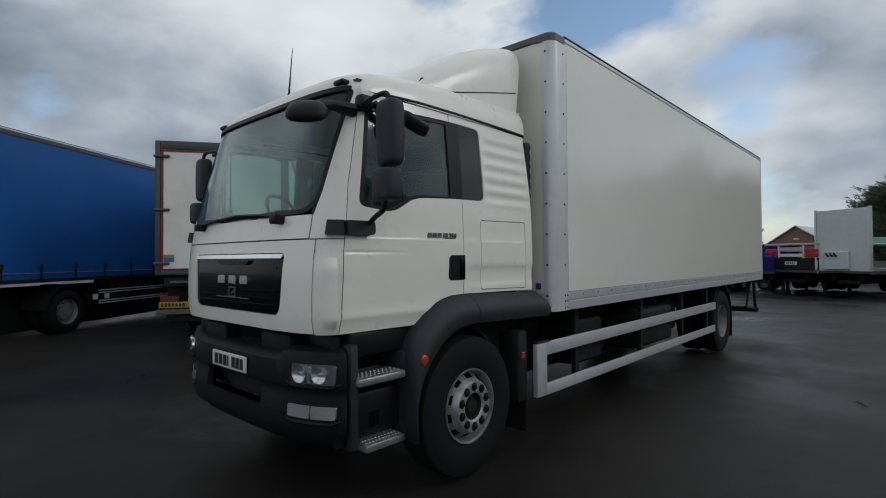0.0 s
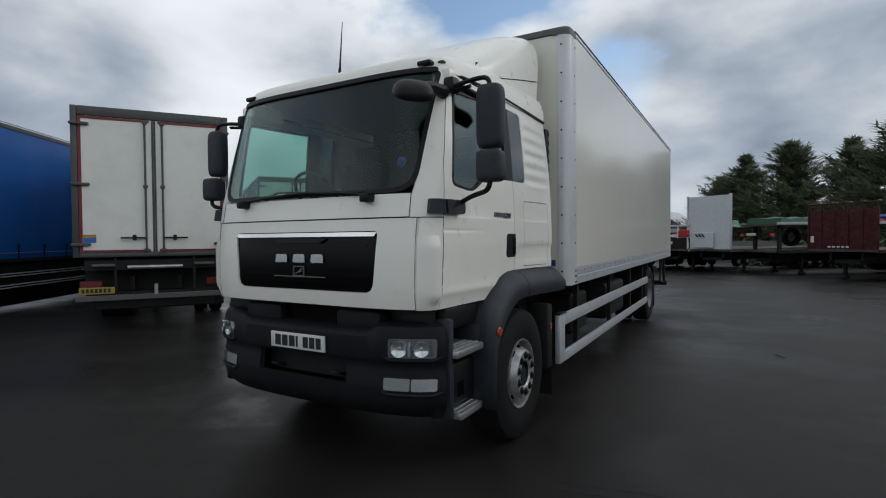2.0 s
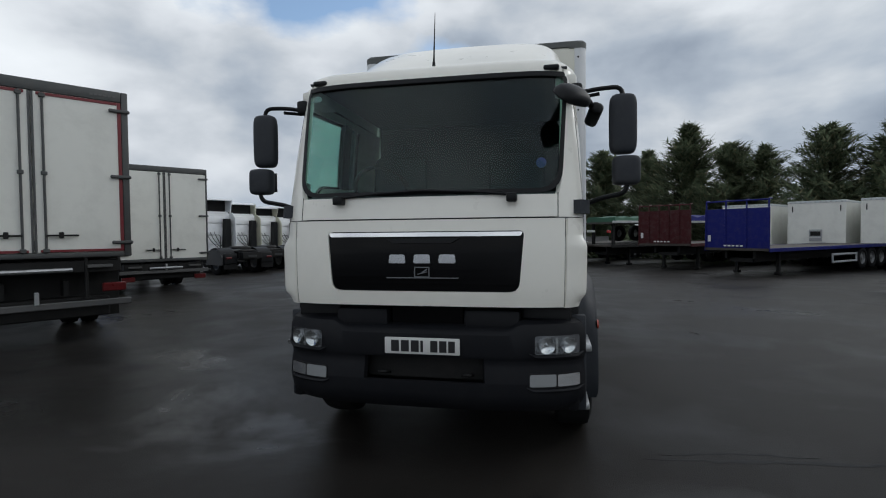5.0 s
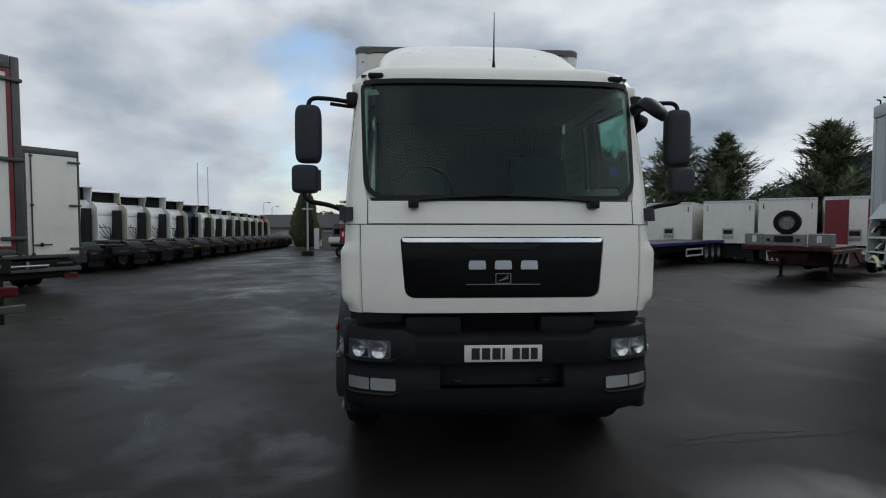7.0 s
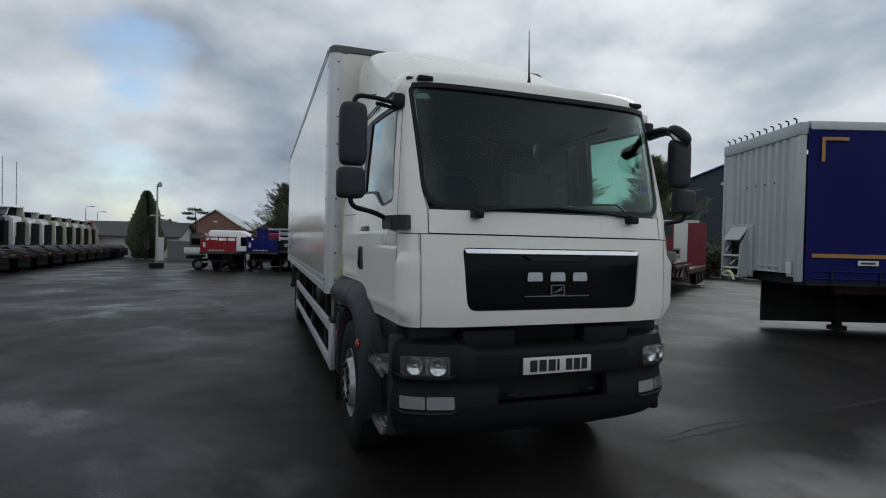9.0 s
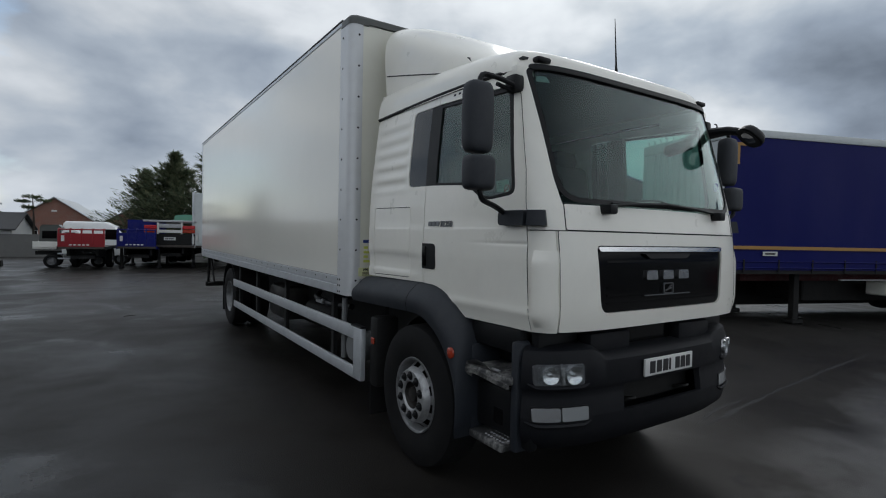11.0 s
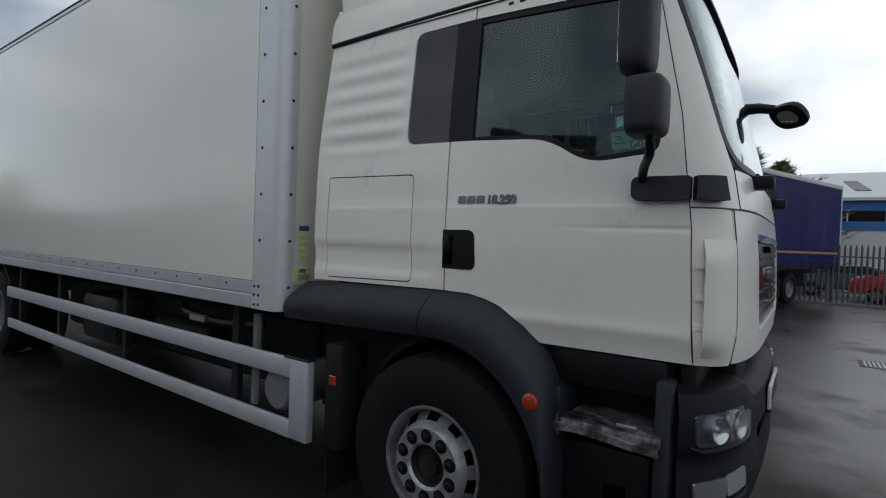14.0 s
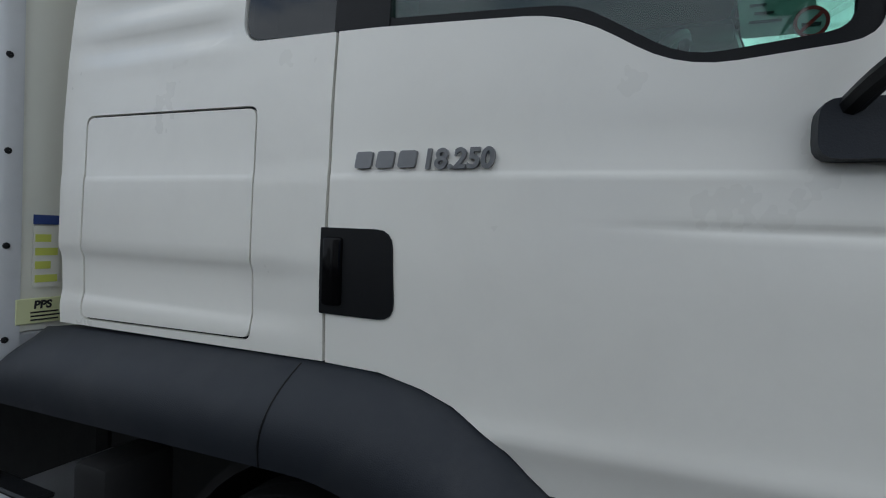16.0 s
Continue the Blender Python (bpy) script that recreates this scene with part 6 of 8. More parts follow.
rear_door_lorry("box_lorry", "white box lorry with red-trimmed rear doors and tail lift", -6.72, 2.98, -0.826, 0.562, 2.56, 1.42, 4.07, 8.0, True, M_OLDWHITE, True)
rear_door_lorry("curtain_lorry", "smaller lorry with white rear doors and blue sides", -10.42, 10.12, -0.826, 0.562, 2.48, 0.98, 3.78, 7.0, False, M_BLUECURT, False)


def blue_curtain_lorry():
    t = put("curtain_lorry", "bright blue curtain-sided lorry standing on the wet yard", "lorry", -10.36, -1.33, -0.593, 0.805)
    z0, z1, L, h = 1.34, 4.36, 11.0, 1.27
    part("body_frame", box(-h + 0.06, h - 0.06, 0.05, L, z0, z1 - 0.02, 0.02), M_FRAMEGREY, t)
    c = curtain("curtain", h, 0.12, L - 0.1, z0 - 0.06, z1 - 0.13, M_BLUECURT, t, 1, 5, "bright blue curtain")
    for i in range(12):
        y = 0.5 + i * 0.90
        st = part("strap", box(h + 0.03, h + 0.038, y - 0.022, y + 0.022, z0 - 0.10, z0 + 0.20, 0.002), M_BLACK, c)
        part("buckle", box(h + 0.034, h + 0.055, y - 0.035, y + 0.035, z0 + 0.16, z0 + 0.27, 0.008), M_DARK, c)
    part("curtain_hem", box(h + 0.02, h + 0.032, 0.12, L - 0.1, z0 + 0.06, z0 + 0.075), M_STEEL, c)
    part("top_rail", box(h - 0.05, h + 0.03, 0.05, L, z1 - 0.14, z1, 0.012, 2), M_FRAMEGREY, t)
    part("roof_edge", box(h - 0.02, h + 0.034, 0.05, L, z1 - 0.05, z1 - 0.02, 0.004), M_ALU, t)
    part("roof_sheet", box(-h, h - 0.05, 0.05, L, z1 - 0.02, z1 + 0.01), M_PALEGREY, t)
    part("side_rave", box(h - 0.08, h + 0.01, 0.05, L, z0 - 0.14, z0 - 0.01, 0.01), M_DARK, t)
    part("rear_frame", box(-h, h, 0, 0.06, z0 - 0.1, z1, 0.01), M_FRAMEGREY, t)
    for s in (-1, 1):
        far_wheel(t, s, s * 1.08, 2.2)
        far_wheel(t, -s, s * 0.76, 2.2)
        far_wheel(t, s, s * 1.08, L + 0.9)
        part("chassis_rail", box(*sorted((s * 0.36, s * 0.43)), 0.2, L + 1.5, 0.75, 1.02), M_DARK, t)
    part("mudguard", loft([[Vector((x, 2.2 - r * math.cos(a), 0.52 + r * math.sin(a))) for x, r in ((0.6, 0.58), (1.24, 0.58), (1.24, 0.61), (0.6, 0.61))] for a in frange(radians(5), radians(175), 16)]), M_DARK, t)
    for z in (0.60, 0.66, 0.86, 0.92):
        part("guard_rail", box(1.20, 1.235, 3.1, L - 0.3, z, z + 0.025, 0.005), M_ALU, t)
    part("guard_end", box(1.18, 1.24, 2.85, 3.07, 0.70, 0.86, 0.01), M_DARK, t)
    for y in (2.88, 3.25):
        part("marker_plate", box(1.235, 1.246, y, y + 0.16, 0.72, 0.84, 0.004), M_PLATE, t)
    part("lorry_cab", box(-1.15, 1.15, L + 0.15, L + 2.1, 0.7, 3.0, 0.12, 3), M_CABWHITE, t)
    # dark sheet along the chassis takes the place of underbody shade
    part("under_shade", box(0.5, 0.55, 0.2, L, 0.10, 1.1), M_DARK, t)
    # added dark box in place of the shadow beneath the lorry
    part("underbody_shade", box(0.6, 1.16, 3.6, L - 1.2, 0.62, 1.18, 0.04), M_DARK, t)


blue_curtain_lorry()


# ---- row of tractor units ----
def tractor(label, x, y, ux, uy, zc, paint, fair, seed):
    rnd = random.Random(seed)
    t = put("tractor_unit", label, "lorry tractor", x, y, ux, uy, "row of parked tractor units")
    for s in (-1, 1):
        part("chassis_rail", box(*sorted((s * 0.38, s * 0.46)), 0.05, 4.4, 0.72, 0.98, 0.01), M_DARK, t)
        far_wheel(t, s, s * 1.08, 0.95, 0.52)
        far_wheel(t, -s, s * 0.76, 0.95, 0.52)
        far_wheel(t, s, s * 1.06, 4.65, 0.52)
        g = [[Vector((s * xx, 0.95 - r * math.cos(a), 0.55 + r * math.sin(a))) for xx, r in ((0.58, 0.60), (1.25, 0.60), (1.25, 0.63), (0.58, 0.63))] for a in frange(radians(-4), radians(184), 16)]
        part("mudguard", loft(g), M_BLACK, t)
        arch = [(0.95 - 0.66 * math.cos(a), 0.55 + 0.56 * math.sin(a)) for a in frange(radians(-12), radians(192), 14)]
        part("wing_cover", loft([[Vector((x, yy, zz)) for yy, zz in arch] for x in sorted((s * 1.20, s * 1.265))]), M_WINGGREY, t)
        part("rear_guard", box(*sorted((s * 0.58, s * 1.22)), 0.24, 0.30, 0.46, 0.94, 0.05, 3), M_BLACK, t)
        part("tail_light", box(*sorted((s * 0.86, s * 1.12)), 0.20, 0.25, 0.70, 0.78, 0.02), M_DULLRED, t)
        part("mudflap", box(*sorted((s * 0.6, s * 1.22)), 0.26, 0.28, 0.25, 0.68), M_RUBBER, t)
        part("door_glass", box(*sorted((s * 1.235, s * 1.245)), 4.55, 5.30, 2.0, 2.65, 0.003), M_GLOSSBLACK, t)
        part("fuel_tank", box(*sorted((s * 0.55, s * 1.15)), 1.9, 3.6, 0.45, 1.0, 0.08, 2), M_STEEL if s > 0 else M_DARK, t)
    part("rear_deck", box(-0.50, 0.50, 0.30, 1.62, 0.99, 1.04, 0.02), M_BLACK, t)
    part("rear_apron", box(-0.52, 0.52, 0.27, 0.31, 0.62, 0.98, 0.01), M_DARK, t)
    part("rear_crossmember", box(-0.46, 0.46, 0.0, 0.08, 0.70, 0.98, 0.01), M_DARK, t)
    p = part("number_plate", box(-0.20, 0.20, -0.012, -0.002, 0.77, 0.85, 0.002), M_YPLATE if rnd.random() < 0.3 else M_FRAMEGREY, t)
    bars(p, -0.17, 0.17, 0.785, -0.014, 6, 0.05, M_INK, "plate_bar")
    part("fifth_wheel", lathe([(0.001, 0.06), (0.43, 0.06), (0.47, 0.02), (0.47, -0.06), (0.001, -0.06)], 24, "Z", (0, 1.0, 1.16)), M_HUB, t)
    part("fifth_wheel_ramp", box(-0.35, 0.35, 0.30, 0.62, 1.0, 1.08, 0.02), M_HUB, t)
    part("catwalk", box(-0.6, 0.6, 1.9, 3.3, 1.0, 1.03), M_STEEL, t)
    # cab, with a hollow roof fairing and side flaps open to the rear
    prof = [(3.78, 0.95), (3.75, 2.72), (3.90, 2.92), (5.35, 2.92), (5.75, 2.5), (5.98, 2.0), (6.05, 1.2), (6.02, 0.5), (4.9, 0.5), (4.8, 0.95)]
    cab = loft([[Vector((x, yy, z)) for yy, z in prof] for x in (-1.17, 1.17)])
    bmesh.ops.bevel(cab, geom=[e for e in cab.edges if abs(e.verts[0].co.x - e.verts[1].co.x) < 0.01], offset=0.07, segments=3, profile=0.5, affect="EDGES")
    cb = part("cab", cab, paint, t, "cab of the tractor unit")
    part("cab_rear_panel", box(-0.98, 0.98, 3.715, 3.745, 1.30, 2.30, 0.02, 2), paint, cb)
    part("cab_rear_panel", box(-0.98, 0.98, 3.70, 3.735, 2.34, 2.70, 0.03, 2), paint, cb)
    part("rear_vent", box(-0.75 + 0.5 * rnd.random(), -0.35 + 0.5 * rnd.random(), 3.685, 3.70, 2.02, 2.07, 0.005), M_DARK, cb)
    for k in range(2):
        part("panel_rib", box(-0.9, 0.9, 3.695, 3.715, 1.55 + k * 0.30, 1.58 + k * 0.30, 0.006), paint, cb)
    rake = rnd.uniform(-0.10, 0.16)
    top = [(3.52 + rake, zc - 0.06 - 0.2 * rake), (3.95, zc), (4.7, zc - 0.16), (5.45, 2.96)]
    rf = part("roof_fairing", loft([[Vector((x, yy, z)) for yy, z in top] + [Vector((x, yy, z - 0.05)) for yy, z in reversed(top)] for x in (-1.1, -0.6, 0.6, 1.1)]), paint, cb)
    for s in (-1, 1):
        cheek = top + [(3.92, 2.93), (3.66 - 0.1 * rnd.random(), 2.86)]
        part("fairing_cheek", loft([[Vector((x, yy, z)) for yy, z in cheek] for x in sorted((s * 1.10, s * 1.15))]), fair if s > 0 else paint, rf)
        flap = [(3.74, 1.12), (3.74, 2.84), (3.60 - 0.1 * rnd.random(), 2.86), (3.24, 2.45 + 0.3 * rnd.random()), (3.20, 1.3), (3.32, 1.12)]
        part("side_flap", loft([[Vector((s * (1.12 + o + 0.05 * (3.74 - yy)), yy, z)) for yy, z in flap] for o in (0.0, 0.045)]), fair, cb)
    # dark sheet stands in for the shade inside the hollow fairing
    part("fairing_shade", box(-1.09, 1.09, 4.05, 4.10, 2.93, zc - 0.08, 0.01), M_DARK, rf)
    sx = -0.85
    part("exhaust_stack", tube([(sx, 3.45, 1.0), (sx, 3.45, 1.6), (sx, 3.45, 1.62), (sx, 3.45, 1.8 + 1.5 * rnd.random())], [0.12, 0.12, 0.06, 0.06], 10), M_DARK, t)
    part("air_intake", loft([[Vector((x, yy, z)) for x, yy in ((0.70 - o, 3.36), (0.98, 3.36), (0.98, 3.68), (0.70 - o, 3.68))] for z, o in ((1.05, 0.05), (1.5, 0.0), (2.2, -0.03), (2.55, -0.05))]), M_BLACK, t)
    part("hose_rail", tube(bend([(-0.5, 3.5, 1.03), (-0.5, 3.5, 1.75), (0.5, 3.5, 1.75), (0.5, 3.5, 1.03)], 0.15), 0.02, 6), M_DARK, t)
    for k in range(3):
        part("air_hose", tube(bend([(-0.2 + k * 0.2, 3.55, 1.9), (-0.2 + k * 0.2, 3.2, 1.5), (-0.1 + k * 0.1, 2.6, 1.12)], 0.2), 0.016, 5), M_BLACK, t)


for i in range(14):
    big = [3.55, 3.52, 3.42, 3.60, 3.50, 3.35, 3.55, 3.35, 3.35, 3.3, 3.3, 3.3, 3.3, 3.3][i]
    paint = M_CABDARK if i == 5 else (M_BRIGHTRED if i == 13 else M_CABWHITE)
    fair = M_CABWHITE if i in (0, 3, 5, 7) else M_CREAMFAIR
    lab = "navy tractor unit with bare fifth wheel" if i == 5 else ("red tractor unit with bare fifth wheel" if i == 13 else "white tractor unit with bare black rear chassis")
    tractor(lab, -12.0 - 0.145 * i, 17.3 + 2.52 * i, -0.90, 0.43, big, paint, fair, 40 + i)


# ---- flatbed trailers behind the lorry ----
def headboard(parent, w, z0, z1, material, stakes, panel_to):
    h = w / 2
    hb = part("headboard", box(-h, h, 0, 0.06, z0, panel_to, 0.008), material, parent, "painted steel headboard")
    n = stakes
    for i in range(n):
        x = -h + 0.04 + (w - 0.08) * i / max(1, n - 1)
        part("stake", tube(bend([(x, 0.03, z0), (x, 0.03, z1), (x, 0.22, z1 + 0.0)], 0.06), 0.035, 6), material, hb)
        part("panel_rib", box(x - 0.03, x + 0.03, -0.03, 0.0, z0, panel_to, 0.006), material, hb)
    if n:
        part("top_bar", tube([(-h + 0.04, 0.03, z1 - 0.03), (h - 0.04, 0.03, z1 - 0.03)], 0.035, 6), material, hb)
    return hb


def flatbed(label, x, y, ux, uy, length, deck, material, hb_mat, w, top, stakes, panel_to, wheels, legs=1.6, guard=False, hb=True):
    t = put("flatbed_trailer", label, "trailer", x, y, ux, uy, "row of parked trailers")
    h = w / 2
    part("deck", box(-h, h, 0.0, length, deck - 0.10, deck, 0.01), M_DECK, t)
    for s in (-1, 1):
        part("side_rave", box(*sorted((s * (h - 0.01), s * (h + 0.03))), 0.0, length, deck - 0.13, deck + 0.012, 0.006), material, t)
        part("main_beam", box(*sorted((s * 0.5, s * 0.6)), 0.3, length, deck - 0.42, deck - 0.10), M_DARK, t)
        if legs:
            lg = part("landing_leg", box(*sorted((s * 0.75, s * 0.87)), legs, legs + 0.12, 0.12, deck - 0.1, 0.01), M_DARK, t)
            part("leg_foot", box(*sorted((s * 0.70, s * 0.92)), legs - 0.06, legs + 0.18, 0.0, 0.12, 0.02), M_DARK, lg)
        for wy in wheels:
            far_wheel(t, s, s * (h - 0.18), wy, 0.48)
        if guard:
            part("guard_rail", box(*sorted((s * (h - 0.05), s * h)), wheels[0] - 3.0, wheels[0] - 0.7, 0.68, 0.76, 0.008), M_ALU, t)
            part("guard_rail", box(*sorted((s * (h - 0.05), s * h)), wheels[0] - 3.0, wheels[0] - 0.7, 0.36, 0.44, 0.008), M_ALU, t)
            for gy in (wheels[0] - 3.0, wheels[0] - 0.78):
                part("guard_post", box(*sorted((s * (h - 0.055), s * (h - 0.005))), gy, gy + 0.08, 0.40, 0.74, 0.006), M_ALU, t)
    # dark slab below the deck, put there as shade
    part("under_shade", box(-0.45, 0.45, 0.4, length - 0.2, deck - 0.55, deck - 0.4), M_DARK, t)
    for k in range(3):
        part("cross_brace", box(-h + 0.1, h - 0.1, 1.0 + k * length / 3, 1.1 + k * length / 3, deck - 0.2, deck - 0.1), M_DARK, t)
    if hb:
        b = headboard(t, w, deck, top, hb_mat, stakes, panel_to)
        bars(b, -0.45, 0.35, deck + 0.06, -0.035, 5, 0.06, M_PLATE)
        part("warning_sticker", box(-h + 0.14, -h + 0.26, -0.04, -0.034, deck + 0.25, deck + 0.5), M_PLATE, b)
    return t


# tall pale headboard
t = flatbed("flatbed trailer with a tall pale grey headboard", 1.42, 25.6, 0.45, 0.89, 12.0, 1.15, M_HUBGREY, M_PALEGREY, 2.1, 3.7, 0, 3.75, (8.6, 9.9, 11.2), 1.7)
for s in (-1, 1):
    part("headboard_edge", box(*sorted((s * 1.02, s * 1.09)), -0.06, 0.12, 1.15, 3.80, 0.01), M_ALU, t)
part("headboard_return", box(0.68, 1.02, 0.06, 0.10, 1.15, 3.76, 0.006), M_PALEGREY, t)
bx = part("coupling_panel", box(-0.72, 0.30, -0.14, 0.0, 1.22, 1.98, 0.02), M_PALEGREY, t, "grey coupling box on the headboard")
for k in range(3):
    part("air_coupling", tube([(-0.55 + k * 0.16, -0.16, 1.90), (-0.5 + k * 0.16, -0.22, 1.84), (-0.42 + k * 0.16, -0.2, 1.76)], 0.035, 6), M_BLACK, bx)
# stacked flatbed on top of the next one, with sheeted loads
t = flatbed("empty flatbed trailer carrying a second trailer", 3.4, 25.7, 0.80, 0.60, 11.0, 1.12, M_DARK, M_DARK, 2.45, 1.3, 0, 1.2, (7.6, 8.9), 1.6, hb=False)
st = put("stacked_trailer", "pale skeletal trailer stacked on a flatbed, wheels raised", "trailer", 3.4, 25.7, 0.80, 0.60, "row of parked trailers")
for s in (-1, 1):
    part("side_rave", box(*sorted((s * 1.16, s * 1.24)), 0.1, 9.5, 2.28, 2.40, 0.01), M_STEEL, st)
    for wy in (2.7, 4.0):
        far_wheel(st, s, s * 1.02, wy, 0.46).location.z = 1.72
    part("stack_leg", box(*sorted((s * 0.7, s * 0.82)), 0.5, 0.65, 1.12, 2.28), M_DARK, st)
    part("lamp_board", box(*sorted((s * 0.85, s * 1.10)), 0.02, 0.10, 1.76, 1.90, 0.01), M_RED, st)
part("deck", box(-1.15, 1.15, 0.1, 9.5, 2.25, 2.34), M_DECK, st)
part("lamp_bar", box(-0.70, -0.10, 0.04, 0.10, 1.80, 1.92, 0.01), M_PLATE, st)
for i, (yy, mm, hh, lab) in enumerate(((0.4, M_TARPDARK, 0.34, "dark green sheeted load on a stacked trailer"), (3.6, M_BRIGHTRED, 0.26, "red sheeted load on a stacked trailer"), (6.2, M_TRAILBLUE, 0.45, "blue sheeted load on a stacked trailer"))):
    ld = put("sheeted_load", lab, "load", 3.4, 25.7, 0.80, 0.60, "sheeted loads")
    rings = []
    for k in range(9):
        yk = yy + 2.1 * k / 8
        rings.append([Vector((xx * 1.1, yk, 2.345 + hh * (0.0 if abs(xx) == 1 and j == 0 else 1) * (1 - 0.25 * abs(xx) ** 3) * (0.85 + 0.15 * math.sin(k * 1.9 + j)))) if 0 < j < 8 else Vector((xx * 1.12, yk, 2.342)) for j, xx in enumerate((-1, -0.95, -0.7, -0.35, 0, 0.35, 0.7, 0.95, 1))])
    part("tarpaulin", loft(rings), mm, ld)
# rear end of a lamp-barred trailer beside the pale headboard
t = flatbed("flatbed trailer carrying a lamp-barred trailer rear", -0.55, 26.3, 0.35, 0.94, 9.0, 1.15, M_STEEL, M_DARK, 2.3, 1.3, 0, 1.2, (6.4, 7.7), 1.2, hb=False)
rr = put("trailer_rear", "white and orange lamp-barred rear of a stacked trailer", "trailer", -0.55, 26.3, 0.35, 0.94)
part("rear_frame", box(-1.15, 1.15, 0.12, 0.30, 1.16, 1.72, 0.02), M_DARK, rr)
part("top_frame", box(-1.2, 1.2, 0.10, 7.0, 2.28, 2.38, 0.02), M_STEEL, rr)
for s in (-1, 1):
    part("tail_light", box(*sorted((s * 0.58, s * 1.14)), 0.06, 0.14, 1.95, 2.12, 0.02), M_RED, rr)
    part("indicator", box(*sorted((s * 0.58, s * 1.14)), 0.06, 0.14, 1.76, 1.93, 0.02), M_AMBER, rr)
    part("frame_upright", box(*sorted((s * 0.50, s * 0.57)), 0.10, 0.2, 1.70, 2.28), M_PLATE, rr)
    part("marker_board", box(*sorted((s * 1.05, s * 1.11)), 0.05, 0.115, 1.22, 1.6, 0.004), M_PLATE, rr)
part("lamp_bar", box(-0.56, 0.56, 0.08, 0.14, 1.76, 1.90, 0.01), M_PLATE, rr)
part("cross_frame", box(-0.5, 0.5, 0.1, 0.16, 2.0, 2.2, 0.02), M_STEEL, rr)
p = part("number_plate", box(-0.26, 0.26, 0.09, 0.118, 1.40, 1.55), M_PLATE, rr)
bars(p, -0.2, 0.2, 1.44, 0.088, 5, 0.07, M_INK, "plate_bar")
ld = put("sheeted_load", "green sheeted load on a stacked trailer", "load", -0.55, 26.3, 0.35, 0.94, "sheeted loads")
part("tarpaulin", loft([[Vector((xx * 0.95, yk, 2.385 + (0.42 if 0 < j < 6 else 0) * (1 - 0.2 * abs(xx) ** 2) * (0.9 + 0.1 * math.sin(k + j)))) for j, xx in enumerate((-1, -0.92, -0.4, 0, 0.4, 0.92, 1))] for k, yk in enumerate(frange(4.3, 6.9, 8))]), M_TARP, ld)

flatbed("flatbed trailer with a slatted maroon headboard", 6.05, 21.6, 0.62, 0.78, 11.0, 1.22, M_MAROON, M_MAROON, 2.45, 2.98, 6, 2.72, (7.8, 9.1, 10.4), 1.6)
flatbed("long flatbed trailer with a blue stake headboard", 8.05, 18.55, 0.74, 0.67, 10.8, 1.08, M_TRAILBLUE, M_TRAILBLUE, 2.5, 2.95, 4, 2.62, (8.0, 9.0, 10.0), 1.5, guard=True)
flatbed("flatbed trailer with a royal blue slatted headboard", -1.92, 26.3, 0.25, 0.97, 9.0, 1.08, M_TRAILBLUE, M_TRAILBLUE, 1.65, 1.90, 5, 1.72, (6.4, 7.7), 0.8)


def white_box_trailer(label, x, y, ux, uy, z1):
    t = put("box_trailer", label, "trailer", x, y, ux, uy, "white box trailers")
    part("box_body", box(-1.25, 1.25, 0, 7.0, 1.1, z1, 0.02), M_OLDWHITE, t)
    part("top_rail", box(-1.27, 1.27, -0.02, 7.0, z1 - 0.10, z1 + 0.02, 0.012), M_PALEGREY, t)
    for i in range(11):
        part("rail_tab", box(-1.15 + i * 0.22, -1.08 + i * 0.22, -0.035, -0.02, z1 - 0.08, z1 - 0.02), M_STEEL, t)
    for s in (-1, 1):
        part("corner_post", box(*sorted((s * 1.20, s * 1.265)), -0.015, 0.10, 1.1, z1 - 0.1, 0.01), M_OLDWHITE, t)
        far_wheel(t, s, s * 1.05, 4.6, 0.48)
        far_wheel(t, s, s * 1.05, 5.8, 0.48)
        part("chassis_rail", box(*sorted((s * 0.4, s * 0.5)), 0.1, 7.0, 0.8, 1.1), M_DARK, t)
        part("landing_leg", box(*sorted((s * 0.7, s * 0.82)), 1.2, 1.32, 0.0, 1.0), M_DARK, t)
        part("hook", box(*sorted((s * 1.02, s * 1.06)), -0.035, 0.0, z1 - 0.55, z1 - 0.25, 0.006), M_DARK, t)
    c = part("coupling_panel", box(-0.28, 0.28, -0.05, 0.0, 1.35, 1.95, 0.01), M_STEEL, t)
    part("coupling_window", box(-0.22, 0.22, -0.07, -0.05, 1.62, 1.85, 0.006), M_DARK, c)
    part("coupling_shelf", box(-0.25, 0.25, -0.12, -0.05, 1.52, 1.56, 0.006), M_PLATE, c)
    # dark sheet under the nose, put there as shade
    part("front_shade", box(-1.2, 1.2, 0.3, 0.35, 0.3, 1.1), M_DARK, t)


for x, y, z in ((11.9, 28.6, 3.35), (14.5, 26.6, 3.42), (16.9, 24.6, 3.45), (18.6, 22.3, 3.50), (21.75, 21.7, 3.62)):
    white_box_trailer("white box trailer with coupling panel parked in the row", x, y, 0.62, 0.78, z)


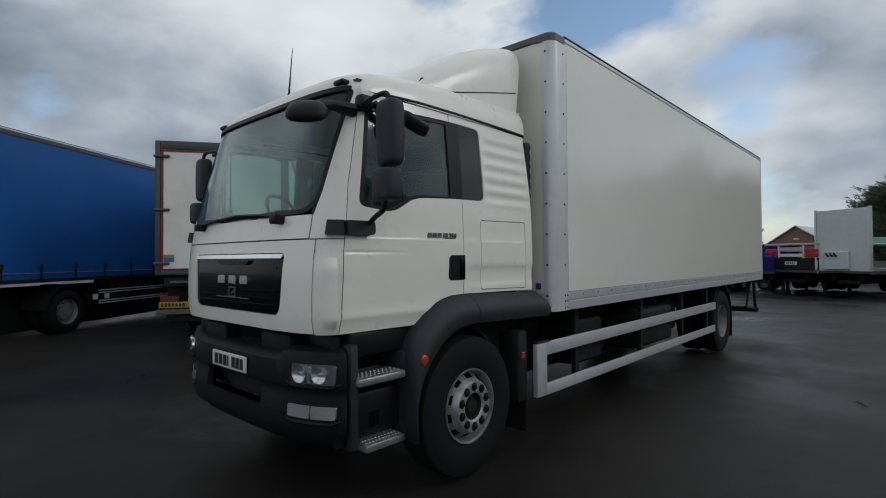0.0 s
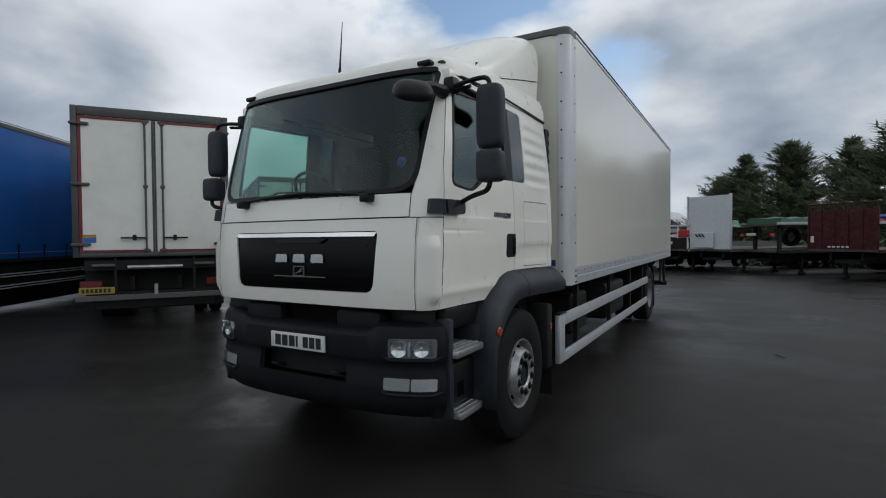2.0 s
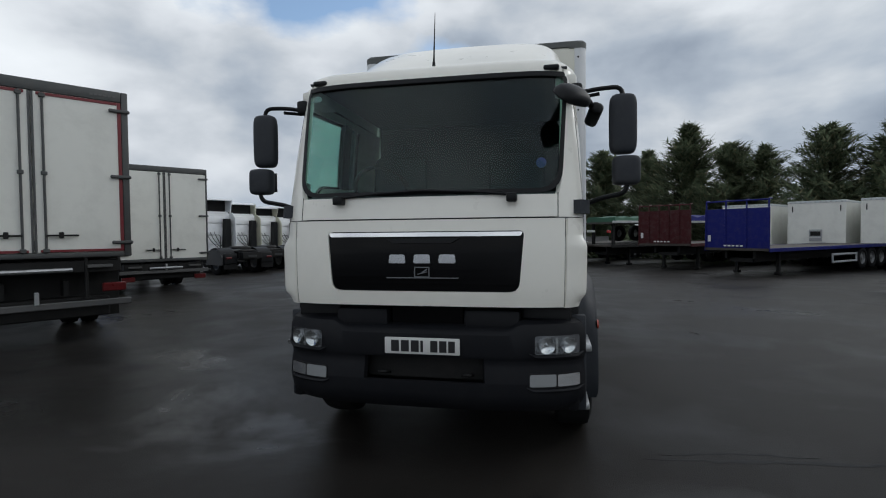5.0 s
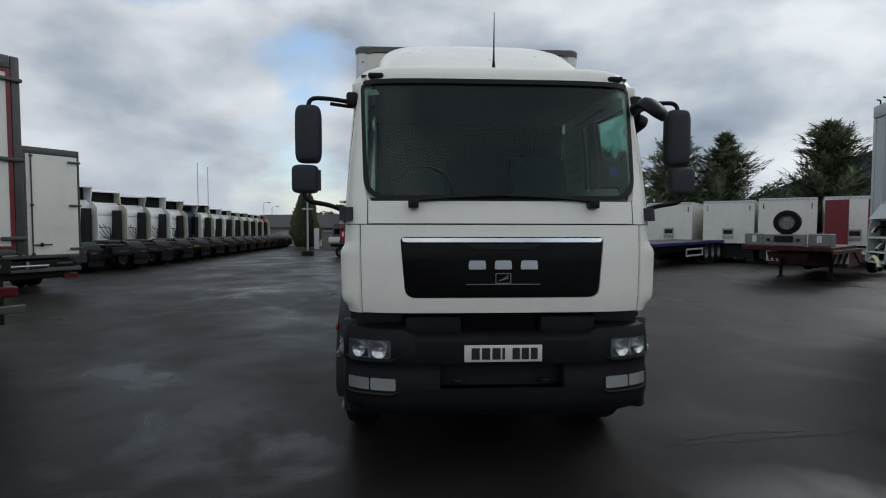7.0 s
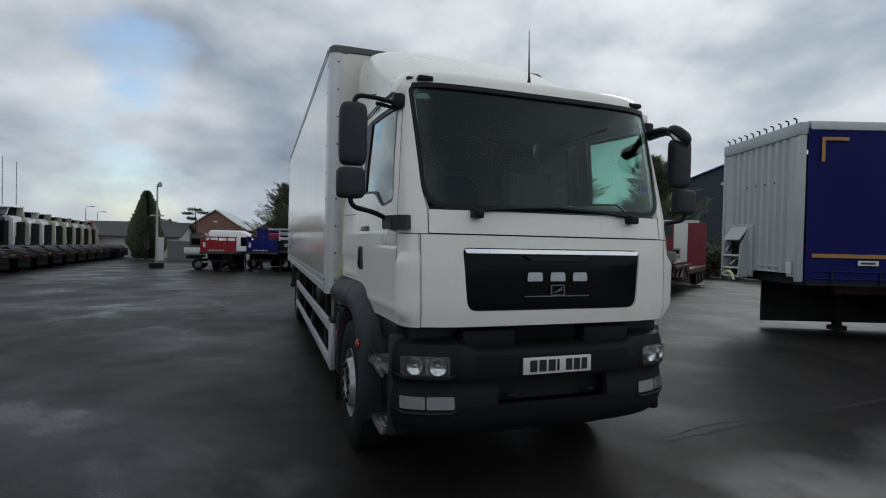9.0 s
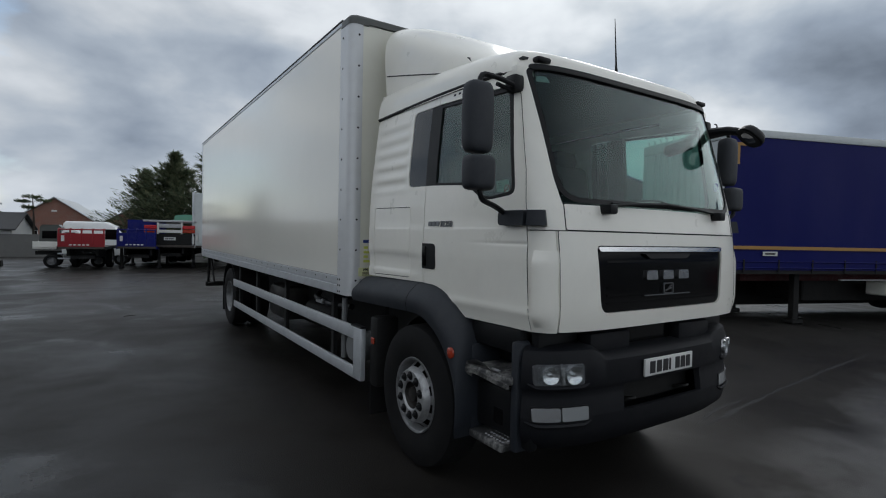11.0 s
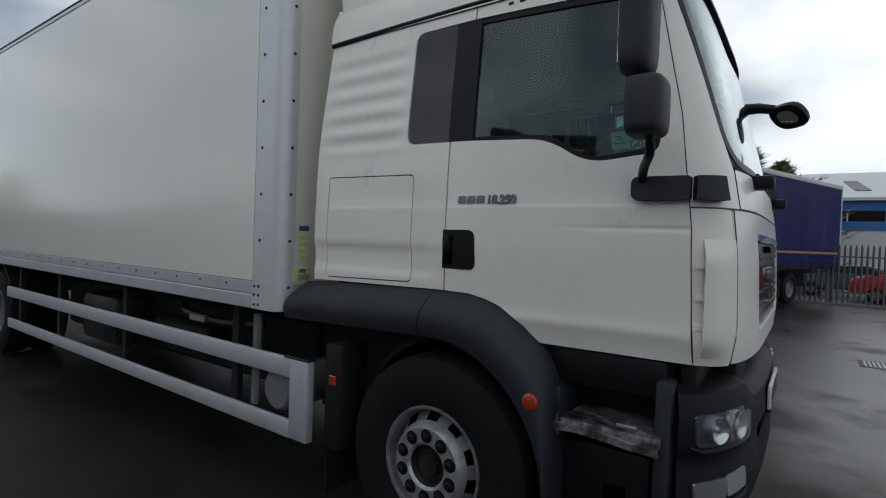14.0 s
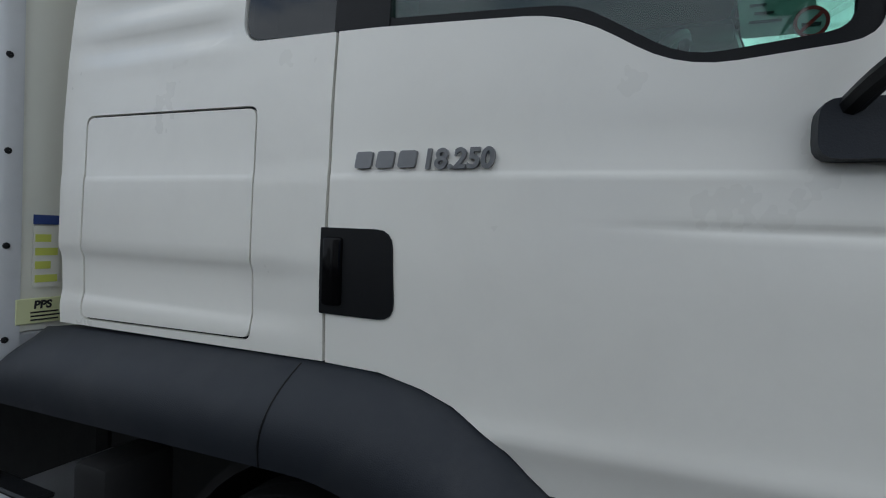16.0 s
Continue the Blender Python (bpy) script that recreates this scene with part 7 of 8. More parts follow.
def low_loader():
    t = put("low_loader_trailer", "red low-loader trailer with spare wheel and raised ramps", "trailer", 11.35, 12.7, 0.79, 0.61)
    part("gooseneck", box(-1.25, 1.25, 0, 3.4, 1.06, 1.22, 0.03), M_MAROON, t)
    part("neck_slope", loft([[Vector((x, y, z)) for y, z in ((3.2, 1.22), (3.2, 0.95), (4.2, 0.5), (4.4, 0.85))] for x in (-1.25, 1.25)]), M_TRAILRED, t)
    part("low_deck", box(-1.27, 1.27, 4.2, 10.4, 0.62, 0.86, 0.02), M_TRAILRED, t)
    part("neck_plate", box(-0.55, 0.55, 0.4, 2.4, 0.80, 1.0), M_MAROON, t)
    part("neck_body", box(-1.2, 1.2, 2.48, 4.25, 0.44, 1.0, 0.03), M_TRAILRED, t)
    for s in (-1, 1):
        part("landing_leg", box(*sorted((s * 0.70, s * 0.80)), 2.36, 2.46, 0.03, 1.0, 0.01), M_DARK, t)
        part("leg_foot", box(*sorted((s * 0.65, s * 0.85)), 2.31, 2.51, 0.0, 0.05, 0.01), M_DARK, t)
        tl = part("tool_box", box(*sorted((s * 0.62, s * 1.22)), 0.15, 0.75, 1.225, 1.62, 0.02), M_GREYBOX, t)
        part("box_label", box(*sorted((s * 0.85, s * 0.98)), 0.14, 0.152, 1.34, 1.56), M_PLATE, tl)
        cv = part("chevron_board", box(*sorted((s * 0.78, s * 1.24)), 2.40, 2.42, 0.58, 0.96, 0.004), M_OLDWHITE, t, "faded red and white chevron board")
        for k in range(3):
            x0 = 0.795 + k * 0.155
            vs = [Vector((s * min(1.235, max(0.785, x0 + dx)), 2.396, z)) for dx, z in ((-0.05, 0.59), (0.035, 0.59), (0.125, 0.95), (0.04, 0.95))]
            part("chevron_stripe", loft([vs, [v + Vector((0, 0.003, 0)) for v in vs]]), M_TRAILRED, cv)
        for wy in (7.2, 8.3, 9.4):
            far_wheel(t, s, s * 1.08, wy, 0.40)
        part("ramp", box(*sorted((s * 0.35, s * 1.25)), 10.2, 10.34, 0.86, 3.1, 0.02), M_REDTRIM, t, "raised red loading ramp")
    sp = new("spare_wheel")
    sp.parent = t
    sp.location, sp.rotation_euler, sp.scale = (0.05, 0.10, 1.99), (0, 0, radians(-90)), (0.75, 0.78, 0.78)
    for src in (far_tyre, far_rim):
        o = new(src.name.split(".")[0], src.data)
        o.parent = sp
    pn = part("front_panel", box(-0.58, 0.60, 0.0, 0.12, 1.225, 1.60, 0.015), M_GREYBOX, t)
    part("coupling_block", box(-0.28, 0.25, -0.06, 0.0, 1.36, 1.55, 0.02), M_BLACK, pn)
    for k in range(3):
        part("coupling", lathe([(0.001, -0.05), (0.05, -0.045), (0.055, 0.0)], 10, "Y", (-0.45 + k * 0.42, 0.0, 1.42)), M_DARK, pn)
    part("side_rail", box(1.27, 1.33, 0, 4.0, 0.98, 1.10, 0.01), M_TRAILRED, t)


low_loader()


# ---- blue curtain trailer with ribbed white front ----
def curtain_trailer():
    t = put("curtain_trailer", "royal blue curtain-sided trailer with ribbed white front", "trailer", 7.67, 4.82, 0.942, -0.336)
    h, z0, z1, L = 1.28, 1.30, 4.08, 13.55
    n = 66
    ring0, ring1 = [], []
    for i in range(n + 1):
        x = -h + 0.10 + (2 * h - 0.20) * i / n
        ph = (i % 6) / 6
        d = 0.05 * (0 if ph < 0.34 else (1 if 0.5 <= ph < 0.84 else 0.5))
        ring0.append(Vector((x, d, z0 + 0.02)))
        ring1.append(Vector((x, d, z1 - 0.24)))
    back0 = [Vector((v.x, 0.10, v.z)) for v in reversed(ring0)]
    back1 = [Vector((v.x, 0.10, v.z)) for v in reversed(ring1)]
    fw = part("front_wall", loft([ring0 + back0, ring1 + back1]), M_BULKHEAD, t, "ribbed pale front bulkhead", 20)
    part("front_header", box(-h, h, -0.03, 0.14, z1 - 0.24, z1, 0.03, 2), M_BULKHEAD, t)
    for i in range(11):
        part("roof_stud", tube(bend([(-h + 0.2 + i * 0.22, 0.0, z1), (-h + 0.2 + i * 0.22, 0.0, z1 + 0.07), (-h + 0.2 + i * 0.22, -0.06, z1 + 0.09)], 0.02), 0.014, 5), M_DARK, t)
    for s in (-1, 1):
        part("front_post", box(*sorted((s * (h - 0.10), s * h)), -0.02, 0.10, z0 - 0.12, z1 - 0.24, 0.02, 2), M_BULKHEAD, t)
        part("post_face", box(*sorted((s * (h - 0.32), s * (h - 0.102))), -0.005, 0.06, z0 - 0.04, z1 - 0.25, 0.008), M_BULKHEAD, t)
        part("main_beam", box(*sorted((s * 0.5, s * 0.6)), 1.2, L, 0.92, 1.18), M_MAROON, t)
        lg = part("landing_leg", box(*sorted((s * 0.80, s * 0.94)), 2.30, 2.45, 0.10, 1.25, 0.01), M_DARK, t)
        part("leg_foot", box(*sorted((s * 0.74, s * 1.0)), 2.23, 2.53, 0.0, 0.10, 0.02), M_DARK, lg)
        for wy in (7.6, 8.75, 9.9):
            far_wheel(t, s, s * 1.06, wy, 0.5)
        # local -x is the side that faces the lorry's front
    c = curtain("curtain", h, 0.11, L - 0.06, z0 - 0.10, z1 - 0.12, M_NAVYCURT, t, 1, 9, "royal blue curtain with ochre stripe")
    c2 = curtain("curtain", -h, 0.11, L - 0.06, z0 - 0.10, z1 - 0.12, M_NAVYCURT, t, -1, 11)
    part("curtain_stripe", box(h + 0.028, h + 0.040, 0.22, L - 0.08, z0 + 0.33, z0 + 0.40, 0.002), M_YELLOWSTRIPE, c)
    cm = part("corner_mark", box(h + 0.028, h + 0.040, 0.34, 0.40, z1 - 0.72, z1 - 0.28), M_YELLOWSTRIPE, c)
    part("corner_mark", box(h + 0.028, h + 0.040, 0.402, 0.82, z1 - 0.34, z1 - 0.28), M_YELLOWSTRIPE, c)
    lb = part("maker_label", box(h + 0.03, h + 0.042, 1.05, 1.42, z0 + 0.20, z0 + 0.29, 0.003), M_PLATE, c)
    part("label_bar", box(h + 0.042, h + 0.045, 1.10, 1.36, z0 + 0.225, z0 + 0.262), M_INK, lb)
    for i in range(15):
        y = 0.6 + i * 0.88
        part("strap", box(h + 0.022, h + 0.034, y - 0.02, y + 0.02, z0 - 0.16, z0 + 0.12, 0.002), M_BLACK, c)
    for z in (z0 - 0.05, z0 + 0.08):
        part("hem", tube([(h + 0.02, 0.25, z), (h + 0.035, L / 3, z - 0.012), (h + 0.02, 2 * L / 3, z), (h + 0.02, L - 0.1, z)], 0.012, 5), M_NAVYCURT, c)
    part("top_rail", box(h - 0.03, h + 0.04, 0.15, L, z1 - 0.15, z1, 0.015, 2), M_PALEGREY, t)
    part("roof_sheet", box(-h, h - 0.03, 0.15, L, z1 - 0.02, z1 + 0.02), M_PALEGREY, t)
    part("rear_post", box(h - 0.06, h + 0.03, L - 0.05, L + 0.03, z0 - 0.1, z1, 0.01), M_PALEGREY, t)
    part("rear_wall", box(-h, h - 0.06, L - 0.05, L, z0 - 0.1, z1 - 0.02), M_PALEGREY, t)
    part("floor", box(-h, h, 0.15, L, z0 - 0.18, z0 - 0.02), M_DARK, t)
    # added dark box stands for the shade below the trailer floor
    part("underfloor_shade", box(-0.9, 0.45, 3.1, L - 0.6, 0.42, 1.12, 0.03), M_DARK, t)
    # added dark sheet that blocks the bright ground beyond, keeping the underside shaded
    part("far_side_blocker", box(-h + 0.02, -h + 0.06, 0.9, L - 0.5, 0.12, 1.10, 0.01), M_DARK, t)
    tb = part("pallet_box", box(h - 0.55, h - 0.02, 4.6, 6.95, 0.62, 0.92, 0.02), M_OLDWHITE, t, "white side locker with dark label")
    part("label_bar", box(h - 0.022, h - 0.017, 5.5, 5.95, 0.72, 0.80), M_INK, tb)
    part("light_bar", box(h - 0.08, h - 0.02, 3.2, 7.0, 0.98, 1.0), M_STEEL, t)
    # open coupling cabinet on the bulkhead, its shelves full of hose ends
    cab = part("coupling_cabinet", box(-0.86, -0.06, -0.02, 0.0, z0 - 0.12, z0 + 0.98, 0.008), M_BULKHEAD, t, "open pale coupling cabinet with hose sockets")
    for x in (-0.86, -0.22):
        part("cabinet_side", loft([[Vector((xx, yy, z0 + zz)) for yy, zz in ((-0.02, -0.12), (-0.24, -0.12), (-0.20, 0.55), (-0.10, 0.72), (-0.02, 0.98))] for xx in (x, x + 0.025)]), M_BULKHEAD, cab)
    part("cabinet_panel", box(-0.195, -0.05, -0.05, -0.02, z0 - 0.10, z0 + 0.96, 0.012), M_BULKHEAD, cab)
    part("cabinet_lid", moved(box(-0.84, -0.22, -0.01, 0.01, -0.17, 0.17, 0.006), Matrix.Translation((0, -0.12, z0 + 0.78)) @ Matrix.Rotation(radians(-35), 4, "X")), M_BULKHEAD, cab)
    for zz, hh in ((0.34, 0.28), (0.08, 0.16), (-0.10, 0.13)):
        part("cabinet_bay", box(-0.83, -0.225, -0.035, -0.021, z0 + zz, z0 + zz + hh, 0.004), M_BLACK, cab)
        part("cabinet_shelf", box(-0.83, -0.225, -0.22, -0.03, z0 + zz - 0.045, z0 + zz - 0.015, 0.006), M_PLATE, cab)
    rnd = random.Random(5)
    for k in range(7):
        x = -0.76 + 0.08 * k
        zz = z0 + (0.40 if k < 2 else 0.12) + rnd.uniform(0.0, 0.05)
        part("hose_end", tube(bend([(x, -0.04, zz + 0.05), (x + rnd.uniform(-0.03, 0.03), -0.14, zz + 0.06), (x + rnd.uniform(-0.04, 0.04), -0.20, zz - 0.04)], 0.03), 0.024, 6), M_DARK if k % 3 else M_STEEL, cab)
    part("loose_strap", tube(bend([(-0.80, -0.20, z0 - 0.10), (-0.55, -0.24, z0 - 0.02), (-0.36, -0.26, z0 - 0.08), (-0.30, -0.26, z0 - 0.20)], 0.06), 0.03, 6), M_CREAMSTICK, cab)
    part("flap", loft([[Vector((x, yy, z0 + zz)) for x, zz in ((-1.10, 0.32), (-0.98, 0.56), (-0.90, 0.56), (-0.90, 0.14), (-0.96, 0.14))] for yy in (-0.04, 0.0)]), M_BLACK, cab)
    for zz in (0.12, 0.22):
        part("pressed_rib", box(0.05, 0.72, -0.012, 0.02, z0 + zz - 0.10, z0 + zz - 0.06, 0.008), M_BULKHEAD, fw)
    part("maker_sticker", box(0.98, 1.14, -0.026, -0.021, z0 + 0.02, z0 + 0.24, 0.001), M_PLATE, t)
    for k in range(4):
        part("vent_dot", disc(0.018, -0.01, 8, "Y", (-0.35 + 0.3 * k, 0.0, z0 + 1.75)), M_DARK, fw)


curtain_trailer()

# ---- trees ----


def conifer_mesh(seed, height, spread, sparse):
    """Trunk and crown meshes of an uneven conifer: whorled, drooping limbs clothed in small sprays."""
    rnd = random.Random(seed)
    trunk = tube([(0, 0, 0), (rnd.uniform(-0.1, 0.1), rnd.uniform(-0.1, 0.1), height * 0.5), (rnd.uniform(-0.15, 0.15), 0, height * 0.97)], [0.22, 0.13, 0.02], 8)
    verts, faces = [], []
    z = height * 0.06
    while z < height * 0.985:
        k = z / height
        reach = spread * ((1 - k) ** 0.80) * (0.84 + 0.2 * math.sin(z * 1.7 + seed)) * rnd.uniform(0.75, 1.15) + 0.10
        n = rnd.randint(3, 5)
        a0 = rnd.uniform(0, 6.28)
        for i in range(n):
            a = a0 + 6.28 * i / n + rnd.uniform(-0.7, 0.7)
            r = reach * rnd.uniform(0.45, 1.25)
            lift = rnd.uniform(0.15, 0.75) * r
            p0 = Vector((0, 0, z))
            p1 = Vector((math.cos(a) * r, math.sin(a) * r, z + lift))
            tube([p0, p0.lerp(p1, 0.5) + Vector((0, 0, -0.05 * r)), p1], [0.045 * (1 - k) + 0.012, 0.02, 0.005], 4, trunk)
            m = int(18 + 62 * r * (1 - sparse))
            for j in range(m):
                s = (j + rnd.random()) / m
                if s < 0.18 and k < 0.7:
                    continue
                c = p0.lerp(p1, s) + Vector((rnd.gauss(0, 0.09 * r * (1.1 - s) + 0.05), rnd.gauss(0, 0.09 * r * (1.1 - s) + 0.05), rnd.gauss(0, 0.10) - 0.10 * r * math.sin(math.pi * s)))
                b = a + rnd.uniform(-0.9, 0.9)
                ln, wd = rnd.uniform(0.22, 0.58) * (1.15 - 0.4 * k), rnd.uniform(0.025, 0.065)
                d = Vector((math.cos(b), math.sin(b), rnd.uniform(-0.1, 1.1))).normalized()
                sd = d.cross(Vector((rnd.uniform(-0.5, 0.5), rnd.uniform(-0.5, 0.5), 1))).normalized()
                up = sd.cross(d) * wd * 0.4
                q = len(verts)
                verts.extend([c - d * ln * 0.4, c + sd * wd, c + d * ln * 0.35 + sd * wd * 0.55 + up, c + d * ln, c + d * ln * 0.3 - sd * wd * 0.6 + up, c - sd * wd])
                faces.extend([(q, q + 1, q + 2, q + 5), (q + 5, q + 2, q + 4), (q + 2, q + 3, q + 4)])
        z += rnd.uniform(0.06, 0.20) * (1.25 - 0.6 * k)
    me = bpy.data.meshes.new("crown")
    me.from_pydata([tuple(v) for v in verts], [], faces)
    me.materials.append(M_LEAF)
    tr = finish("trunk", trunk, M_BARK)
    scene.collection.objects.unlink(tr)
    return tr.data, me


CONIFERS = [conifer_mesh(3, 9.5, 4.3, 0.52), conifer_mesh(8, 8.5, 4.3, 0.55), conifer_mesh(15, 9.0, 4.2, 0.62)]


def conifer(kind, x, y, h, turn, label="dark green conifer with uneven feathery crown"):
    base = (9.5, 8.5, 9.0)[kind]
    s = h / base
    t = thing("conifer_tree", label, "tree", Matrix.Translation((x, y, gz(x, y))) @ Matrix.Rotation(turn, 4, "Z") @ Matrix.Diagonal((s * 1.35, s * 1.35, s, 1)), "conifers behind the trailers")
    for nm, me in zip(("trunk", "crown"), CONIFERS[kind]):
        o = new(nm, me)
        o.parent = t


TREES = [(0.6, 43, 6.0, 2), (2.9, 42, 7.3, 0), (6.7, 42, 7.9, 1), (11.2, 43, 8.0, 0), (15.0, 42, 9.6, 0), (18.9, 42, 8.0, 1), (21.6, 44, 8.0, 2), (26.5, 42, 8.6, 1), (31.0, 42, 8.7, 0), (39.4, 42, 8.9, 1), (79.5, 36, 8.6, 0), (82.0, 34, 7.2, 2)]
for i, (b, d, h, k) in enumerate(TREES):
    # the row stands farther off towards its western end
    far = max(1.0, (69 - 1.1 * b) / 42)
    d, h = d * far, (h - 1.0) * far + 1.2
    a = radians(b)
    conifer(k, 0.0 + d * math.sin(a), -3.2 + d * math.cos(a), h, i * 1.7)

# dark hedge behind the trailers fills the foot of the row
def hedge(points, h, seed):
    rnd = random.Random(seed)
    verts, faces = [], []
    for (x0, y0), (x1, y1) in zip(points, points[1:]):
        L = math.hypot(x1 - x0, y1 - y0)
        for _ in range(int(L * 150)):
            s, z = rnd.random(), h * rnd.random() ** 0.8
            c = Vector((x0 + (x1 - x0) * s + rnd.gauss(0, 0.6), y0 + (y1 - y0) * s + rnd.gauss(0, 0.6), z * (0.8 + 0.35 * math.sin(x0 + s * L * 0.9))))
            c.z += gz(c.x, c.y)
            d = Vector((rnd.gauss(0, 1), rnd.gauss(0, 1), rnd.gauss(0.3, 0.6))).normalized()
            sd = d.cross(Vector((0.2, 0.1, 1))).normalized() * rnd.uniform(0.10, 0.20)
            d *= rnd.uniform(0.25, 0.45)
            q = len(verts)
            verts.extend([c - d, c + sd, c + d, c - sd])
            faces.append((q, q + 1, q + 2, q + 3))
    me = bpy.data.meshes.new("hedge")
    me.from_pydata([tuple(v) for v in verts], [], faces)
    me.materials.append(M_LEAF)
    tagged(new("hedge", me), "dark evergreen undergrowth, in part added to darken the far yard", "hedge", kind="stuff")


# from (31, 22) on, added to cut the bright ground seen under the trailer
hedge([(2.0, 60.0), (9, 52), (14, 42), (18, 34), (27, 28), (31, 22), (29, 12), (28, 4)], 4.0, 5)

# low row added to darken the ground behind the trailers
hedge([(3.5, 37.5), (9, 36), (15, 32.5), (20, 28.5)], 1.5, 9)


def cypress(x, y, h):
    rnd = random.Random(21)
    t = thing("cypress_tree", "dense dark pointed evergreen beside the boundary wall", "tree", Matrix.Translation((x, y, gz(x, y))))
    part("trunk", tube([(0, 0, 0), (0, 0, h * 0.9)], [0.15, 0.02], 6), M_BARK, t)
    verts, faces = [], []
    for _ in range(9500):
        k = rnd.random() ** 0.95
        r = (1.62 * (1 - k) ** 0.62 * min(1, 0.55 + k * 2.2)) * (0.55 + 0.5 * rnd.random())
        a = rnd.uniform(0, 6.28)
        r *= 1 + 0.12 * math.sin(a * 3 + k * 9)
        c = Vector((r * math.cos(a), r * math.sin(a), 0.15 + k * h))
        d = Vector((math.cos(a) * 0.5, math.sin(a) * 0.5, rnd.uniform(0.3, 1.1))).normalized() * rnd.uniform(0.14, 0.30)
        sd = d.cross(Vector((math.sin(a), -math.cos(a), 0.2))).normalized() * 0.08
        q = len(verts)
        verts.extend([c - d * 0.5, c + sd, c + d, c - sd])
        faces.append((q, q + 1, q + 2, q + 3))
    me = bpy.data.meshes.new("crown")
    me.from_pydata([tuple(v) for v in verts], [], faces)
    me.materials.append(M_LEAF)
    o = new("crown", me)
    o.parent = t


cypress(-11.3, 47.0, 5.6)

# far tree line beyond the yard
def far_woods():
    rnd = random.Random(77)
    verts, faces = [], []
    for _ in range(9000):
        a = radians(rnd.uniform(-75, 20))
        d = rnd.uniform(115, 150)
        hh = 4.0 + 1.5 * math.sin(a * 23) + 1.0 * math.sin(a * 61)
        c = Vector((d * math.sin(a), d * math.cos(a), 0))
        c.z = gz(c.x, c.y) + max(1.5, hh) * rnd.random() ** 0.6
        s1 = Vector((rnd.gauss(0, 1), rnd.gauss(0, 1), rnd.gauss(0, 0.6))).normalized() * rnd.uniform(0.5, 1.1)
        s2 = s1.cross(Vector((rnd.gauss(0, 1), rnd.gauss(0, 1), 1))).normalized() * rnd.uniform(0.4, 0.8)
        q = len(verts)
        verts.extend([c - s1, c + s2, c + s1, c - s2])
        faces.append((q, q + 1, q + 2, q + 3))
    me = bpy.data.meshes.new("far_woods")
    me.from_pydata([tuple(v) for v in verts], [], faces)
    me.materials.append(M_LEAF)
    tagged(new("far_woods", me), "low dark belt of distant trees", "woods", kind="stuff")


far_woods()


# ---- buildings ----
def gable_house(name, label, x, y, turn, w, d, eaves, ridge, wallm, roofm):
    """A gabled building, gable towards local -y."""
    t = thing(name, label, "building", Matrix.Translation((x, y, gz(x, y))) @ Matrix.Rotation(radians(turn), 4, "Z"))
    h = w / 2
    prof = [(-h, -1), (h, -1), (h, eaves), (0, ridge), (-h, eaves)]
    part("wall", loft([[Vector((px, 0, pz)) for px, pz in prof], [Vector((px, d, pz)) for px, pz in prof]]), wallm, t)
    for s in (-1, 1):
        k = (ridge - eaves) / h
        o = 0.35
        sl = [Vector((s * 0.0, 0, ridge + 0.05)), Vector((s * (h + o), 0, eaves - o * k + 0.05)), Vector((s * (h + o), 0, eaves - o * k + 0.17)), Vector((0, 0, ridge + 0.19))]
        part("roof_slope", loft([[v + Vector((0, -0.35, 0)) for v in sl], [v + Vector((0, d + 0.3, 0)) for v in sl]]), roofm, t)
    part("gable_light", box(-0.32, 0.32, -0.06, 0.0, ridge - 1.95, ridge - 1.70, 0.01), M_PLATE, t)
    return t


hs = gable_house("brick_house", "red brick gabled building with pale sheet roof", -9.25, 89.2, -6, 8.8, 18, 3.9, 6.9, M_BRICK, M_ROOFPALE)
for wx in (-2.4, 2.4):
    wn = part("window", box(wx - 0.55, wx + 0.55, -0.05, 0.01, 1.2, 2.3, 0.01), M_PLATE, hs)
    part("pane", box(wx - 0.48, wx + 0.48, -0.062, -0.05, 1.27, 2.23), M_GLOSSBLACK, wn)
gable_house("brick_house", "lower brick building with dark tiled roof", 0.3, 89.0, -6, 10.2, 14, 2.8, 5.8, M_BRICK, M_TILE)
gable_house("bungalow", "low pale bungalow with dark tiled roof", -9.2, 55.5, 80, 5.0, 10, 2.1, 3.35, M_WALLPALE, M_TILE)


def boundary_wall():
    t = thing("boundary_wall", "weathered grey block boundary wall", "wall", Matrix.Translation((-6.7, 44.6, gz(-7, 44.6))))
    for i in range(6):
        part("wall_bay", box(-2.6 + i * 2.6, -0.05 + i * 2.6, 0, 0.2, -0.3, 1.55, 0.01), M_CONCRETE, t)
        part("coping", box(-2.6 + i * 2.6, -0.05 + i * 2.6, -0.03, 0.23, 1.55, 1.62, 0.01), M_CONCRETE, t)
    part("gate_pillar", box(-3.3, -2.9, -0.05, 0.3, -0.3, 1.9, 0.02), M_WALLPALE, t)


boundary_wall()


